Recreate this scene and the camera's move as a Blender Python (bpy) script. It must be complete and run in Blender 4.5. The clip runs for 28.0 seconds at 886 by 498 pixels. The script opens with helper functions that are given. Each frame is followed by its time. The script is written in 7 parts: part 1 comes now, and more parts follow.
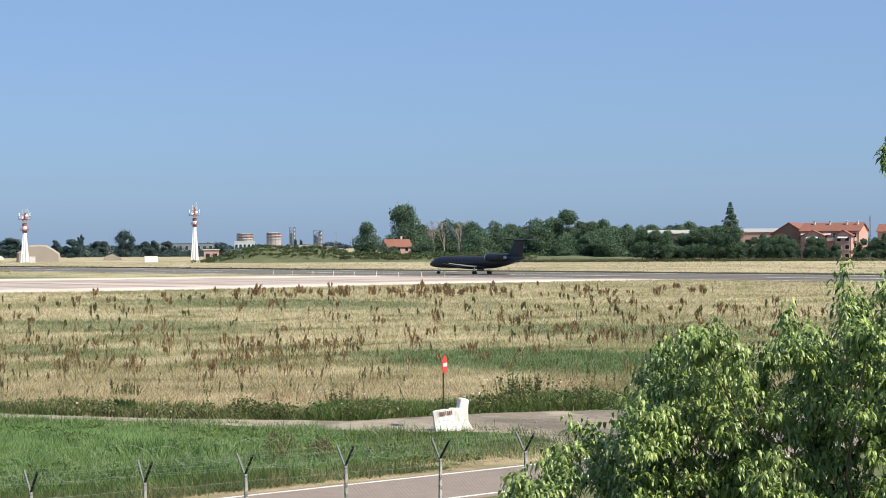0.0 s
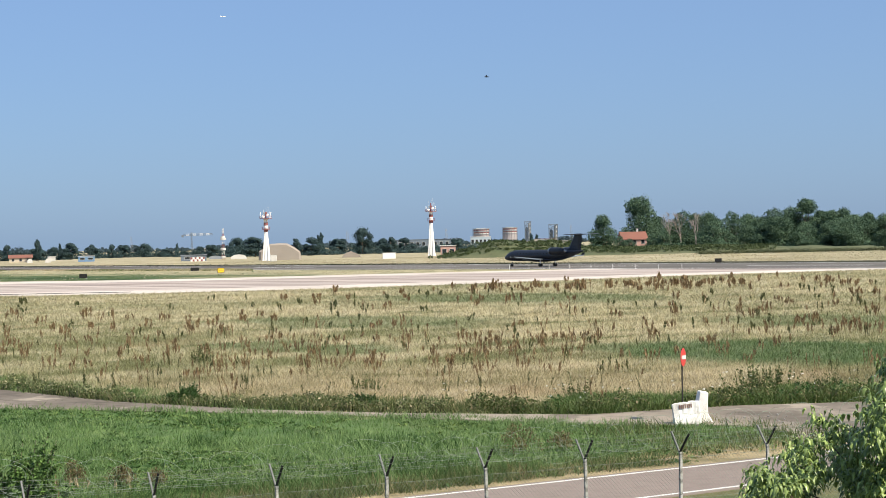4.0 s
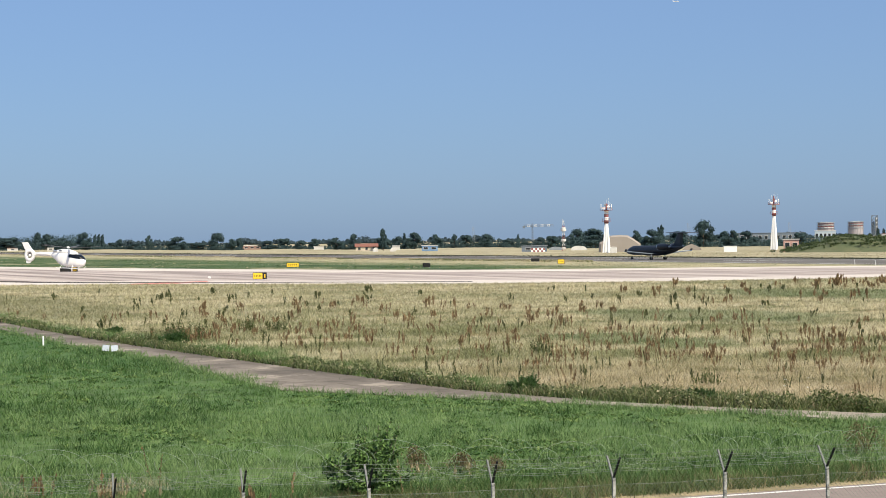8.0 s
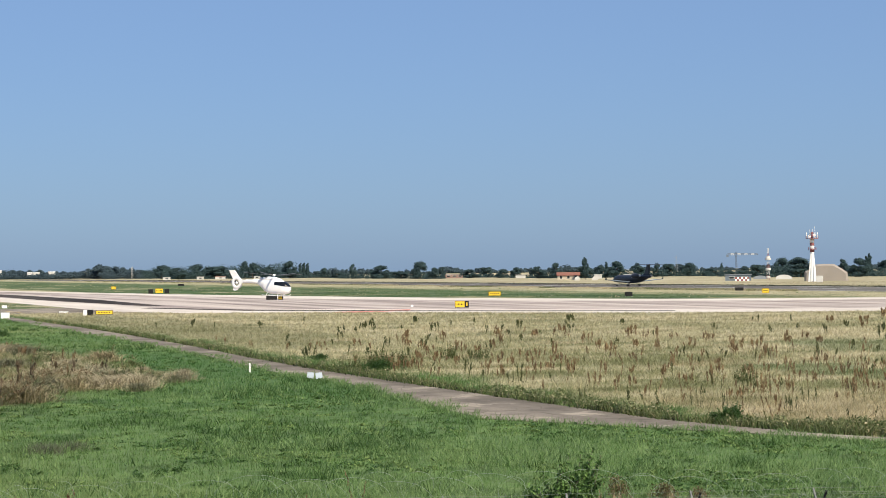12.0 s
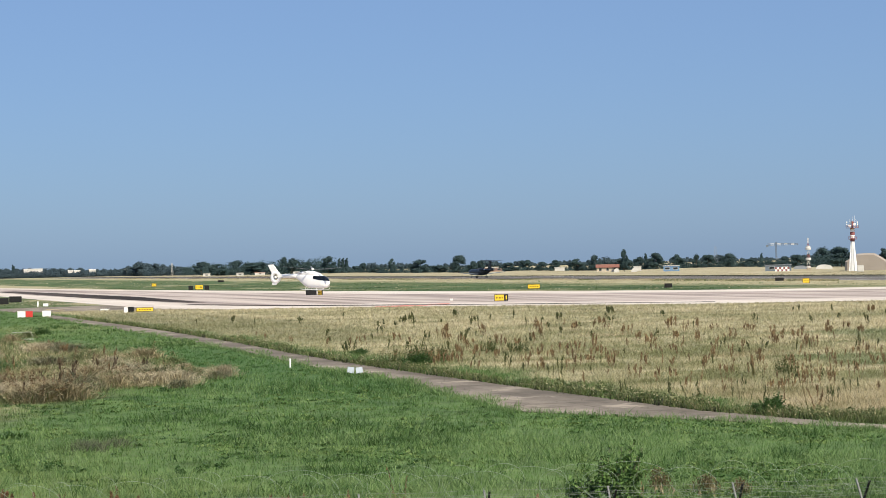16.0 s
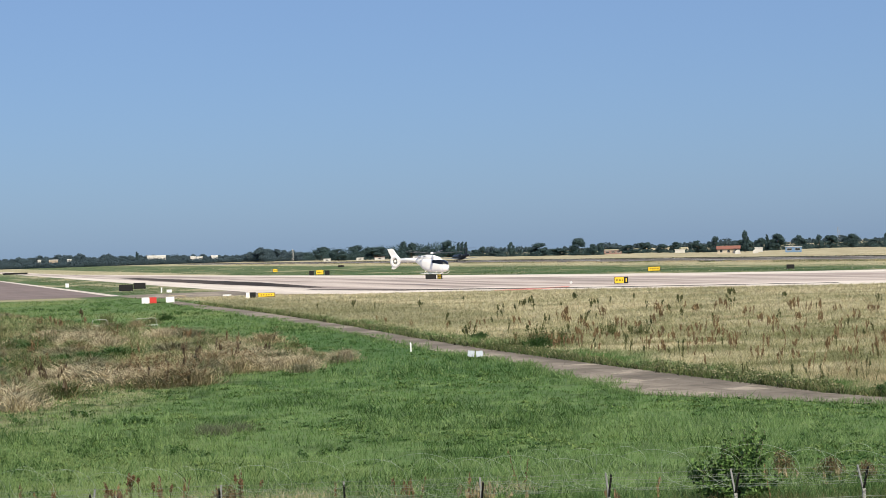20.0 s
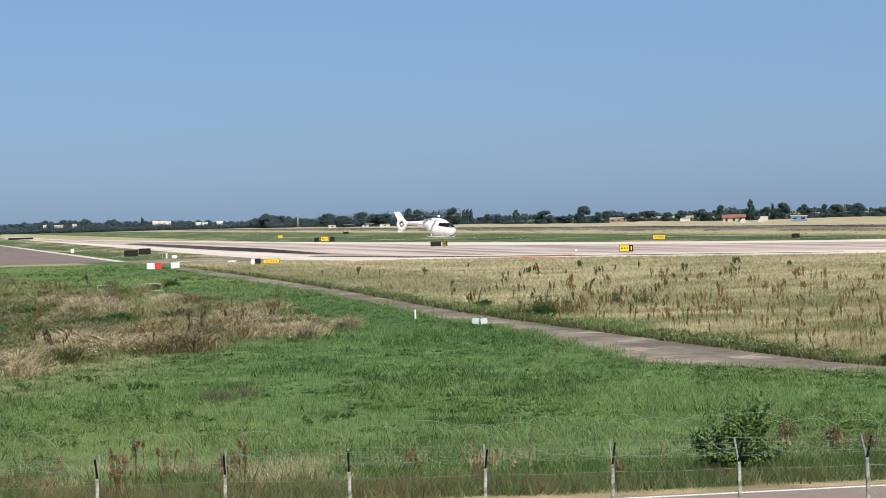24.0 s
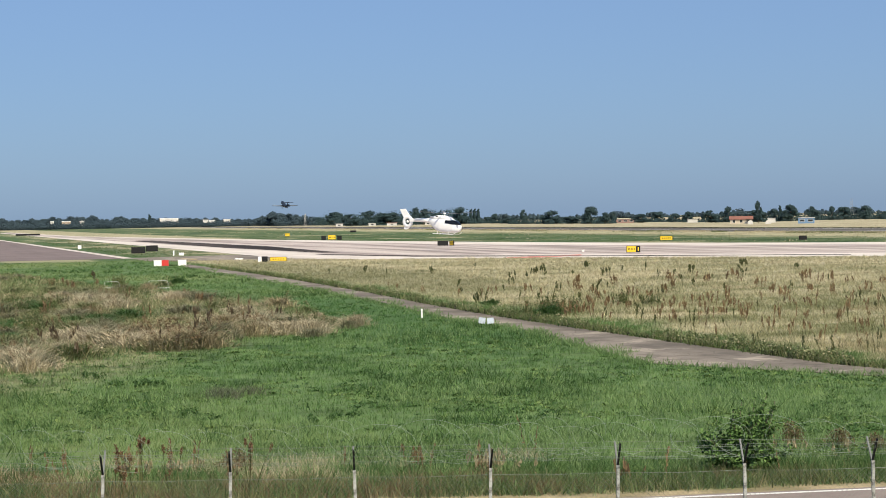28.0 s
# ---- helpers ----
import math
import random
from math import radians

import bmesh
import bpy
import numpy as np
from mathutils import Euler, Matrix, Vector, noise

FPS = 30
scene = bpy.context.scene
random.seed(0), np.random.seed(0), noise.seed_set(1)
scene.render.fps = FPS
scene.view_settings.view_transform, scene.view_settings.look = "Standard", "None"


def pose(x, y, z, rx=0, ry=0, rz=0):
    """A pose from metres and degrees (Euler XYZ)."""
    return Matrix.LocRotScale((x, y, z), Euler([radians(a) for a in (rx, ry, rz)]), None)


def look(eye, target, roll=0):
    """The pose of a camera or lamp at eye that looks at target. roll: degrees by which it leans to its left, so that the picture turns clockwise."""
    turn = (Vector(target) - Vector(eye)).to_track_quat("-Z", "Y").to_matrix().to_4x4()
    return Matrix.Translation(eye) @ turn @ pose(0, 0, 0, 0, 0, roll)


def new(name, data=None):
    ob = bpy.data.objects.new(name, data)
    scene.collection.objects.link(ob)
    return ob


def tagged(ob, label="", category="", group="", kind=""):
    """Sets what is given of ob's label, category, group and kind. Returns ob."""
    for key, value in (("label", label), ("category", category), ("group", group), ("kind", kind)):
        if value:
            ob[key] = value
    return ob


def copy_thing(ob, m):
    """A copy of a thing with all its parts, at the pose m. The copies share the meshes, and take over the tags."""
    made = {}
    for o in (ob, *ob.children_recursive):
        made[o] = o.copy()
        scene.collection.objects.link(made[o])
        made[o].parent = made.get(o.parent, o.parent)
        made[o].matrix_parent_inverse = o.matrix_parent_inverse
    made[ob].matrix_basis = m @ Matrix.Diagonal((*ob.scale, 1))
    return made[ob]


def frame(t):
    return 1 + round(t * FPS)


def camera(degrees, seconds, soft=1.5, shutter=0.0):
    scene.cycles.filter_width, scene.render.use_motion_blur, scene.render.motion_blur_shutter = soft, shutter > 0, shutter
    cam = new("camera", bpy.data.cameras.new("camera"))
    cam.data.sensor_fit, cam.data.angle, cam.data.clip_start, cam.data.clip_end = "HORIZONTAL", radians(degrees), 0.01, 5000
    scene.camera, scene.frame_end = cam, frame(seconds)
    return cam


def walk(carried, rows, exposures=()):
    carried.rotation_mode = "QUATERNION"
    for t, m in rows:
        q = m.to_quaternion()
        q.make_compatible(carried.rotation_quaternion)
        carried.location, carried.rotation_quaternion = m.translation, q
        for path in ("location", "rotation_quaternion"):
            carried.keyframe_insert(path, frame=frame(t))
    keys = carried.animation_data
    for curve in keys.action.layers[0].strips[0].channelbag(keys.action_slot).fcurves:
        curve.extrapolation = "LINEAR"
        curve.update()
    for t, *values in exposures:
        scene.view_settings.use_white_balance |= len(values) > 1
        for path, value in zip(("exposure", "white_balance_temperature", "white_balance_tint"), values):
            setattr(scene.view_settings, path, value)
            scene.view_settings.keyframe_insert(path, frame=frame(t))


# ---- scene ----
cam = camera(26.475, 28.0, 0.75)
EYE = 6.0
# seconds, then the turn about x, y and z; the camera is held at one spot and pans
TURNS = [
    (0.0, 89.838, 0.326, -43.962),
    (0.5, 89.753, 0.309, -43.387),
    (1.0, 89.598, 0.312, -42.558),
    (1.5, 89.373, 0.460, -41.482),
    (2.0, 89.483, 0.815, -40.461),
    (2.5, 89.666, 1.096, -39.613),
    (3.0, 89.765, 1.246, -38.776),
    (3.5, 89.855, 1.294, -37.832),
    (5.5, 88.989, 1.553, -33.560),
    (6.0, 88.951, 1.693, -32.499),
    (6.5, 89.007, 1.418, -31.310),
    (7.0, 89.240, 1.129, -30.043),
    (7.5, 89.512, 0.892, -28.543),
    (8.0, 89.675, 0.653, -26.477),
    (8.5, 89.910, 0.764, -24.372),
    (9.0, 90.085, 0.693, -23.301),
    (9.5, 89.966, 0.470, -22.982),
    (10.0, 90.049, 0.570, -22.640),
    (10.5, 90.268, 0.741, -22.014),
    (11.0, 90.534, 0.765, -21.191),
    (11.5, 90.855, 0.734, -20.516),
    (12.0, 90.617, 0.627, -20.344),
    (12.5, 90.334, 0.764, -20.348),
    (14.5, 89.929, 0.898, -19.866),
    (15.0, 90.282, 0.976, -19.374),
    (15.5, 90.408, 1.124, -19.151),
    (16.0, 90.444, 1.256, -19.159),
    (16.5, 90.470, 1.247, -19.092),
    (17.0, 90.465, 1.333, -18.811),
    (17.5, 90.393, 1.335, -18.610),
    (18.0, 90.053, 1.310, -18.643),
    (18.5, 89.489, 1.380, -18.721),
    (19.0, 89.364, 1.400, -18.192),
    (19.5, 89.835, 1.356, -16.842),
    (20.0, 90.039, 1.785, -15.532),
    (20.5, 89.871, 2.117, -14.830),
    (21.0, 89.443, 1.702, -14.888),
    (21.5, 89.087, 0.831, -15.314),
    (23.5, 89.063, 1.262, -15.580),
    (24.0, 89.046, 1.485, -15.375),
    (24.5, 88.904, 1.566, -15.365),
    (25.0, 88.842, 1.352, -15.265),
    (25.5, 88.808, 1.092, -15.207),
    (26.0, 88.866, 1.065, -15.131),
    (26.5, 88.910, 1.189, -15.161),
    (27.0, 88.959, 1.110, -15.185),
    (27.5, 88.990, 0.918, -15.192),
    (28.0, 89.030, 1.036, -15.156),
]
walk(cam, [(t, pose(0, 0, EYE, rx, ry, rz)) for t, rx, ry, rz in TURNS],
     [(0, .49), (6, .38), (9, .3), (12, .28), (21, .25), (28, .25)])

# ---- light ----
SUN_TURN, SUN_HEIGHT = 168.0, 47.0
world = bpy.data.worlds.new("sky")
scene.world = world
world.use_nodes = True
sky_tree = world.node_tree
sky_node = sky_tree.nodes.new("ShaderNodeTexSky")
sky_node.sky_type = "NISHITA"
sky_node.sun_disc = False
sky_node.sun_elevation = radians(SUN_HEIGHT)
sky_node.sun_rotation = radians(SUN_TURN)
sky_node.air_density, sky_node.dust_density, sky_node.ozone_density = 1.0, 0.8, 3.6
sky_tint = sky_tree.nodes.new("ShaderNodeMix")
sky_tint.data_type, sky_tint.blend_type = "RGBA", "MULTIPLY"
sky_tint.inputs[0].default_value = 1.0
sky_tint.inputs[7].default_value = (0.73, 0.985, 1.32, 1)
sky_tree.links.new(sky_node.outputs[0], sky_tint.inputs[6])
# thin summer haze over the whole sky
sky_haze = sky_tree.nodes.new("ShaderNodeMix")
sky_haze.data_type = "RGBA"
sky_haze.inputs[0].default_value = 0.54
sky_haze.inputs[7].default_value = (3.3, 4.72, 7.5, 1)
sky_tree.links.new(sky_tint.outputs[2], sky_haze.inputs[6])
sky_tree.links.new(sky_haze.outputs[2], sky_tree.nodes["Background"].inputs[0])
sky_tree.nodes["Background"].inputs[1].default_value = 0.0695
sun = new("sun", bpy.data.lights.new("sun", "SUN"))
sun.data.energy, sun.data.angle, sun.data.color = 5.0, radians(0.55), (1.0, 0.905, 0.73)
sun_way = Vector((math.sin(radians(SUN_TURN)) * math.cos(radians(SUN_HEIGHT)),
                  math.cos(radians(SUN_TURN)) * math.cos(radians(SUN_HEIGHT)), math.sin(radians(SUN_HEIGHT))))
sun.matrix_world = look(sun_way * 50, (0, 0, 0))


# ---- node helpers ----
def make(tree, kind, **values):
    n = tree.nodes.new(kind)
    for key, value in values.items():
        n.inputs[key].default_value = value
    return n


def feed(tree, socket, value):
    if isinstance(value, (int, float)):
        socket.default_value = value
    elif isinstance(value, tuple):
        socket.default_value = value if len(value) == 4 or socket.type == "VECTOR" else (*value, 1)
    else:
        tree.links.new(value, socket)


def calc(tree, op, a, b=0.0, c=0.0):
    n = tree.nodes.new("ShaderNodeMath")
    n.operation = op
    for i, v in enumerate((a, b, c)):
        feed(tree, n.inputs[i], v)
    return n.outputs[0]


def step(tree, v, lo, hi, a=0.0, b=1.0):
    n = tree.nodes.new("ShaderNodeMapRange")
    n.interpolation_type = "SMOOTHSTEP"
    for i, k in enumerate((v, lo, hi, a, b)):
        feed(tree, n.inputs[i], k)
    return n.outputs[0]


def blend(tree, fac, a, b, kind="MIX"):
    n = tree.nodes.new("ShaderNodeMix")
    n.data_type, n.blend_type = "RGBA", kind
    feed(tree, n.inputs[0], fac)
    feed(tree, n.inputs[6], a)
    feed(tree, n.inputs[7], b)
    return n.outputs[2]


def place_of(tree, local=False):
    if local:
        return tree.nodes.new("ShaderNodeTexCoord").outputs["Object"]
    return tree.nodes.new("ShaderNodeNewGeometry").outputs["Position"]


def stretched(tree, vec, scale, turn=0.0):
    n = tree.nodes.new("ShaderNodeMapping")
    tree.links.new(vec, n.inputs[0])
    n.inputs["Scale"].default_value = scale
    n.inputs["Rotation"].default_value = (0, 0, radians(turn))
    return n.outputs[0]


def grain(tree, vec, scale, detail=4.0, rough=0.55):
    n = make(tree, "ShaderNodeTexNoise", Scale=scale, Detail=detail, Roughness=rough)
    tree.links.new(vec, n.inputs["Vector"])
    return n.outputs["Fac"]


def surface(name):
    m = bpy.data.materials.new(name)
    m.use_nodes = True
    return m, m.node_tree, m.node_tree.nodes["Principled BSDF"]


def relief(tree, bsdf, height, strength=0.4, distance=0.02):
    n = make(tree, "ShaderNodeBump", Strength=strength, Distance=distance)
    tree.links.new(height, n.inputs["Height"])
    tree.links.new(n.outputs[0], bsdf.inputs["Normal"])


def worn(name, base, dirt, rough=0.6, metal=0.0, size=1.0, amount=0.5, bump=0.2, coat=0.0):
    """A painted or bare surface: the base colour, broken by stains at two scales."""
    m, tree, bsdf = surface(name)
    pos = place_of(tree, True)
    big, fine = grain(tree, pos, 0.9 / size, 3), grain(tree, pos, 14 / size, 5, 0.65)
    mask = calc(tree, "MULTIPLY", step(tree, calc(tree, "ADD", calc(tree, "MULTIPLY", big, 0.6), calc(tree, "MULTIPLY", fine, 0.4)), 0.42, 0.68), amount)
    tree.links.new(blend(tree, mask, base, dirt), bsdf.inputs["Base Color"])
    tree.links.new(calc(tree, "ADD", rough - 0.08, calc(tree, "MULTIPLY", fine, 0.16)), bsdf.inputs["Roughness"])
    bsdf.inputs["Metallic"].default_value = metal
    bsdf.inputs["Coat Weight"].default_value = coat
    if bump:
        relief(tree, bsdf, fine, bump, 0.01 * size)
    return m


def foliage(name, dark, light, dry=None, glow=0.25, patch=0.15, rough=0.5, gloss=0.2):
    """Leaves: each leaf its own shade, with slow changes from clump to clump and some light through."""
    m, tree, bsdf = surface(name)
    geo = tree.nodes.new("ShaderNodeNewGeometry")
    col = blend(tree, geo.outputs["Random Per Island"], dark, light)
    slow = grain(tree, geo.outputs["Position"], patch, 2)
    col = blend(tree, step(tree, slow, 0.35, 0.7, 0, 0.55), col, tuple(0.5 * (a + b) * 0.75 for a, b in zip(dark, light)))
    info = tree.nodes.new("ShaderNodeObjectInfo")
    col = blend(tree, calc(tree, "MULTIPLY", info.outputs["Random"], 0.35), col, tuple(c * 0.6 for c in dark))
    if dry:
        col = blend(tree, step(tree, geo.outputs["Random Per Island"], 0.86, 0.96), col, dry)
    tree.links.new(col, bsdf.inputs["Base Color"])
    bsdf.inputs["Roughness"].default_value = rough
    bsdf.inputs["Specular IOR Level"].default_value = gloss
    through_leaf = tree.nodes.new("ShaderNodeBsdfTranslucent")
    tree.links.new(col, through_leaf.inputs[0])
    mix = tree.nodes.new("ShaderNodeMixShader")
    mix.inputs[0].default_value = glow
    tree.links.new(bsdf.outputs[0], mix.inputs[1])
    tree.links.new(through_leaf.outputs[0], mix.inputs[2])
    tree.links.new(mix.outputs[0], tree.nodes["Material Output"].inputs[0])
    return m


def patch_mask(tree, x, y, cx, cy, rx, ry):
    """1 inside a soft oval on the ground."""
    dx = calc(tree, "DIVIDE", calc(tree, "SUBTRACT", x, cx), rx)
    dy = calc(tree, "DIVIDE", calc(tree, "SUBTRACT", y, cy), ry)
    r = calc(tree, "ADD", calc(tree, "MULTIPLY", dx, dx), calc(tree, "MULTIPLY", dy, dy))
    return step(tree, r, 0.5, 1.4, 1.0, 0.0)


def turf_colour(tree):
    """The colour of grass by where it grows and its distance from the camera: dry meadow, mown green, verge, strips
    between the runways.
    """
    pos = tree.nodes.new("ShaderNodeNewGeometry").outputs["Position"]
    wob = grain(tree, pos, 0.12, 3)
    fine = grain(tree, pos, 0.55, 4, 0.65)
    broad = grain(tree, pos, 0.028, 3)
    sep = tree.nodes.new("ShaderNodeSeparateXYZ")
    tree.links.new(pos, sep.inputs[0])
    x = calc(tree, "ADD", sep.outputs[0], calc(tree, "MULTIPLY", calc(tree, "SUBTRACT", wob, 0.5), 9.0))
    y = calc(tree, "ADD", sep.outputs[1], calc(tree, "MULTIPLY", calc(tree, "SUBTRACT", broad, 0.5), 14.0))
    straw, olive, green, deep = (0.445, 0.395, 0.245), (0.225, 0.228, 0.112), (0.122, 0.208, 0.062), (0.056, 0.122, 0.035)
    rust, bleached = (0.335, 0.245, 0.15), (0.56, 0.49, 0.325)
    col = blend(tree, step(tree, calc(tree, "ADD", calc(tree, "MULTIPLY", broad, 0.55), calc(tree, "MULTIPLY", fine, 0.45)), 0.43, 0.60), straw, olive)
    col = blend(tree, step(tree, wob, 0.56, 0.72, 0, 0.6), col, rust)
    mottle = grain(tree, stretched(tree, pos, (0.09, 0.22, 1), 20), 1.0, 4, 0.62)
    col = blend(tree, step(tree, mottle, 0.53, 0.62, 0, 0.7), col, bleached)
    col = blend(tree, step(tree, mottle, 0.48, 0.39, 0, 0.85), col, (0.16, 0.172, 0.075))
    # tone graded by camera distance to suit the view: paler far, browner near
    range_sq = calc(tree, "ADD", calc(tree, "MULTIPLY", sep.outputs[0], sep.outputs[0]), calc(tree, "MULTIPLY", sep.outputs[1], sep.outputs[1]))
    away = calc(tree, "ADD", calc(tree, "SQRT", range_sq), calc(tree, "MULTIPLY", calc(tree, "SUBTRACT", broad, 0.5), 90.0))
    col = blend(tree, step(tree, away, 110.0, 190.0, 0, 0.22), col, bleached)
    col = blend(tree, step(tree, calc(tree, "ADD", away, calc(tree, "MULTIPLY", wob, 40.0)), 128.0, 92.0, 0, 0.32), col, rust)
    # green hollows in the meadow
    hollow = patch_mask(tree, x, y, 71, 67, 8.5, 11)
    for cx, cy, rx, ry in ((80, 116, 8, 14), (98, 82, 9, 14), (120, 150, 12, 22), (58, 92, 4, 9)):
        hollow = calc(tree, "MAXIMUM", hollow, calc(tree, "MULTIPLY", patch_mask(tree, x, y, cx, cy, rx, ry), 0.6))
    col = blend(tree, calc(tree, "MULTIPLY", hollow, step(tree, fine, 0.25, 0.45, 0.4, 0.9)), col, (0.098, 0.155, 0.062))
    far_end = calc(tree, "MULTIPLY", patch_mask(tree, x, y, 43, 205, 10, 62), step(tree, fine, 0.3, 0.6, 0.75, 0.35))
    col = blend(tree, far_end, col, (0.155, 0.165, 0.078))
    # rank green along the lane
    rank = calc(tree, "MULTIPLY", step(tree, x, 38.5, 35.0), step(tree, fine, 0.34, 0.55))
    col = blend(tree, rank, col, blend(tree, fine, deep, green))
    bend = calc(tree, "SUBTRACT", calc(tree, "ADD", sep.outputs[0], calc(tree, "MULTIPLY", sep.outputs[1], 1.5)), 117.0)
    bend = calc(tree, "MULTIPLY", step(tree, calc(tree, "ADD", bend, calc(tree, "MULTIPLY", wob, 5.0)), 11.5, 8.0), step(tree, sep.outputs[1], 54.0, 50.0))
    col = blend(tree, calc(tree, "MULTIPLY", bend, 0.9), col, blend(tree, fine, deep, (0.16, 0.235, 0.08)))
    # the green field this side of the lane
    field = calc(tree, "MULTIPLY", step(tree, x, 36.0, 34.0), 1.0)
    lush = blend(tree, step(tree, fine, 0.35, 0.62), green, deep)
    lush = blend(tree, step(tree, calc(tree, "ADD", broad, calc(tree, "MULTIPLY", fine, 0.4)), 0.66, 0.86, 0, 0.8), lush, (0.19, 0.24, 0.085))
    speck = grain(tree, pos, 0.3, 5, 0.75)
    lush = blend(tree, step(tree, speck, 0.52, 0.64, 0, 0.85), lush, (0.028, 0.064, 0.018))
    lush = blend(tree, step(tree, speck, 0.45, 0.34, 0, 0.7), lush, (0.19, 0.27, 0.095))
    lush = blend(tree, calc(tree, "MULTIPLY", patch_mask(tree, x, y, 25, 112, 7, 34), 0.6), lush, (0.056, 0.13, 0.036))
    # field lightened some 46 to 85 m from the camera, to suit the view
    plain_range = calc(tree, "SQRT", range_sq)
    lush = blend(tree, calc(tree, "MULTIPLY", step(tree, away, 85.0, 58.0, 0, 0.2), step(tree, plain_range, 46.0, 52.0)), lush, (0.18, 0.26, 0.092))
    near_right = calc(tree, "MULTIPLY", step(tree, sep.outputs[1], 50.0, 46.0), step(tree, sep.outputs[0], 44.0, 42.0))
    field = calc(tree, "MAXIMUM", field, near_right)
    # a rough bank of dry weeds in it
    bank = patch_mask(tree, x, calc(tree, "SUBTRACT", y, calc(tree, "MULTIPLY", x, 1.3)), 2, 115, 20, 48)
    bank = calc(tree, "MAXIMUM", bank, patch_mask(tree, x, y, 20.5, 110, 3, 9))
    lush = blend(tree, calc(tree, "MULTIPLY", bank, step(tree, fine, 0.3, 0.5)), lush, blend(tree, step(tree, speck, 0.42, 0.6), (0.38, 0.335, 0.20), (0.085, 0.08, 0.042)))
    col = blend(tree, field, col, lush)
    # straw beside the road
    kerb = calc(tree, "ADD", sep.outputs[1], calc(tree, "MULTIPLY", calc(tree, "MINIMUM", sep.outputs[0], 16.0), 0.235))
    dry_end = step(tree, sep.outputs[0], 9.0, 15.0, 45.6, 41.6)
    dry = step(tree, calc(tree, "SUBTRACT", calc(tree, "ADD", kerb, calc(tree, "MULTIPLY", fine, 3.0)), dry_end), 0.6, 2.4, 0.8, 0.0)
    col = blend(tree, dry, col, blend(tree, step(tree, speck, 0.42, 0.58), (0.36, 0.30, 0.17), (0.09, 0.085, 0.04)))
    col = blend(tree, step(tree, kerb, 41.9, 41.2), col, blend(tree, step(tree, fine, 0.4, 0.65), (0.46, 0.37, 0.22), (0.25, 0.21, 0.11)))
    col = blend(tree, step(tree, kerb, 36.2, 35.2), col, blend(tree, step(tree, fine, 0.4, 0.65), (0.165, 0.16, 0.072), (0.085, 0.125, 0.046)))
    # mown strips between the paved bands, and the country beyond
    strip = calc(tree, "MULTIPLY", step(tree, x, 98, 102), calc(tree, "MULTIPLY", step(tree, y, 270, 285), step(tree, x, 206, 186)))
    patchy = grain(tree, stretched(tree, pos, (0.05, 0.018, 1)), 1.0, 4, 0.6)
    mown = blend(tree, step(tree, calc(tree, "ADD", calc(tree, "MULTIPLY", broad, 0.6), calc(tree, "MULTIPLY", wob, 0.4)), 0.42, 0.58), (0.062, 0.118, 0.042), (0.115, 0.15, 0.065))
    mown = blend(tree, step(tree, patchy, 0.55, 0.63, 0, 0.75), mown, (0.37, 0.34, 0.20))
    mown = blend(tree, step(tree, patchy, 0.46, 0.4, 0, 0.85), mown, (0.04, 0.08, 0.028))
    col = blend(tree, strip, col, mown)
    country = calc(tree, "MULTIPLY", step(tree, sep.outputs[0], 286, 300), step(tree, wob, 0.35, 0.6, 0.75, 0.2))
    col = blend(tree, country, col, blend(tree, step(tree, patchy, 0.4, 0.62), (0.34, 0.285, 0.185), (0.58, 0.495, 0.35)))
    left = calc(tree, "MULTIPLY", step(tree, x, 62, 56), step(tree, y, 290, 310))
    col = blend(tree, calc(tree, "MULTIPLY", left, 0.85), col, blend(tree, step(tree, patchy, 0.5, 0.6), (0.06, 0.11, 0.038), (0.36, 0.33, 0.20)))
    # near-black strip stands in for a ditch's shade and dark grass; ground is flat
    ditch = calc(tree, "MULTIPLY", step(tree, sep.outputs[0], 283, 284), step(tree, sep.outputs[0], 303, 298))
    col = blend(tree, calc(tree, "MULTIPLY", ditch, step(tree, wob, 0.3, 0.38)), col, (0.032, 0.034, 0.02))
    return col, fine


def turf_material(name, blade):
    m, tree, bsdf = surface(name)
    col, fine = turf_colour(tree)
    geo = tree.nodes.new("ShaderNodeNewGeometry")
    if blade:
        gain = calc(tree, "ADD", 0.72, calc(tree, "MULTIPLY", geo.outputs["Random Per Island"], 0.8))
        scaled = tree.nodes.new("ShaderNodeVectorMath")
        scaled.operation = "SCALE"
        tree.links.new(col, scaled.inputs[0])
        tree.links.new(gain, scaled.inputs["Scale"])
        col = scaled.outputs[0]
        thin = tree.nodes.new("ShaderNodeBsdfTranslucent")
        tree.links.new(col, thin.inputs[0])
        mix = tree.nodes.new("ShaderNodeMixShader")
        mix.inputs[0].default_value = 0.4
        tree.links.new(bsdf.outputs[0], mix.inputs[1])
        tree.links.new(thin.outputs[0], mix.inputs[2])
        tree.links.new(mix.outputs[0], tree.nodes["Material Output"].inputs[0])
    else:
        col = blend(tree, step(tree, grain(tree, geo.outputs["Position"], 3.0, 5, 0.7), 0.35, 0.65, 0.3, 0.0), col, (0.12, 0.11, 0.055))
        relief(tree, bsdf, grain(tree, geo.outputs["Position"], 1.4, 5, 0.7), 0.8, 0.3)
    tree.links.new(col, bsdf.inputs["Base Color"])
    bsdf.inputs["Roughness"].default_value = 0.85
    bsdf.inputs["Specular IOR Level"].default_value = 0.15
    return m


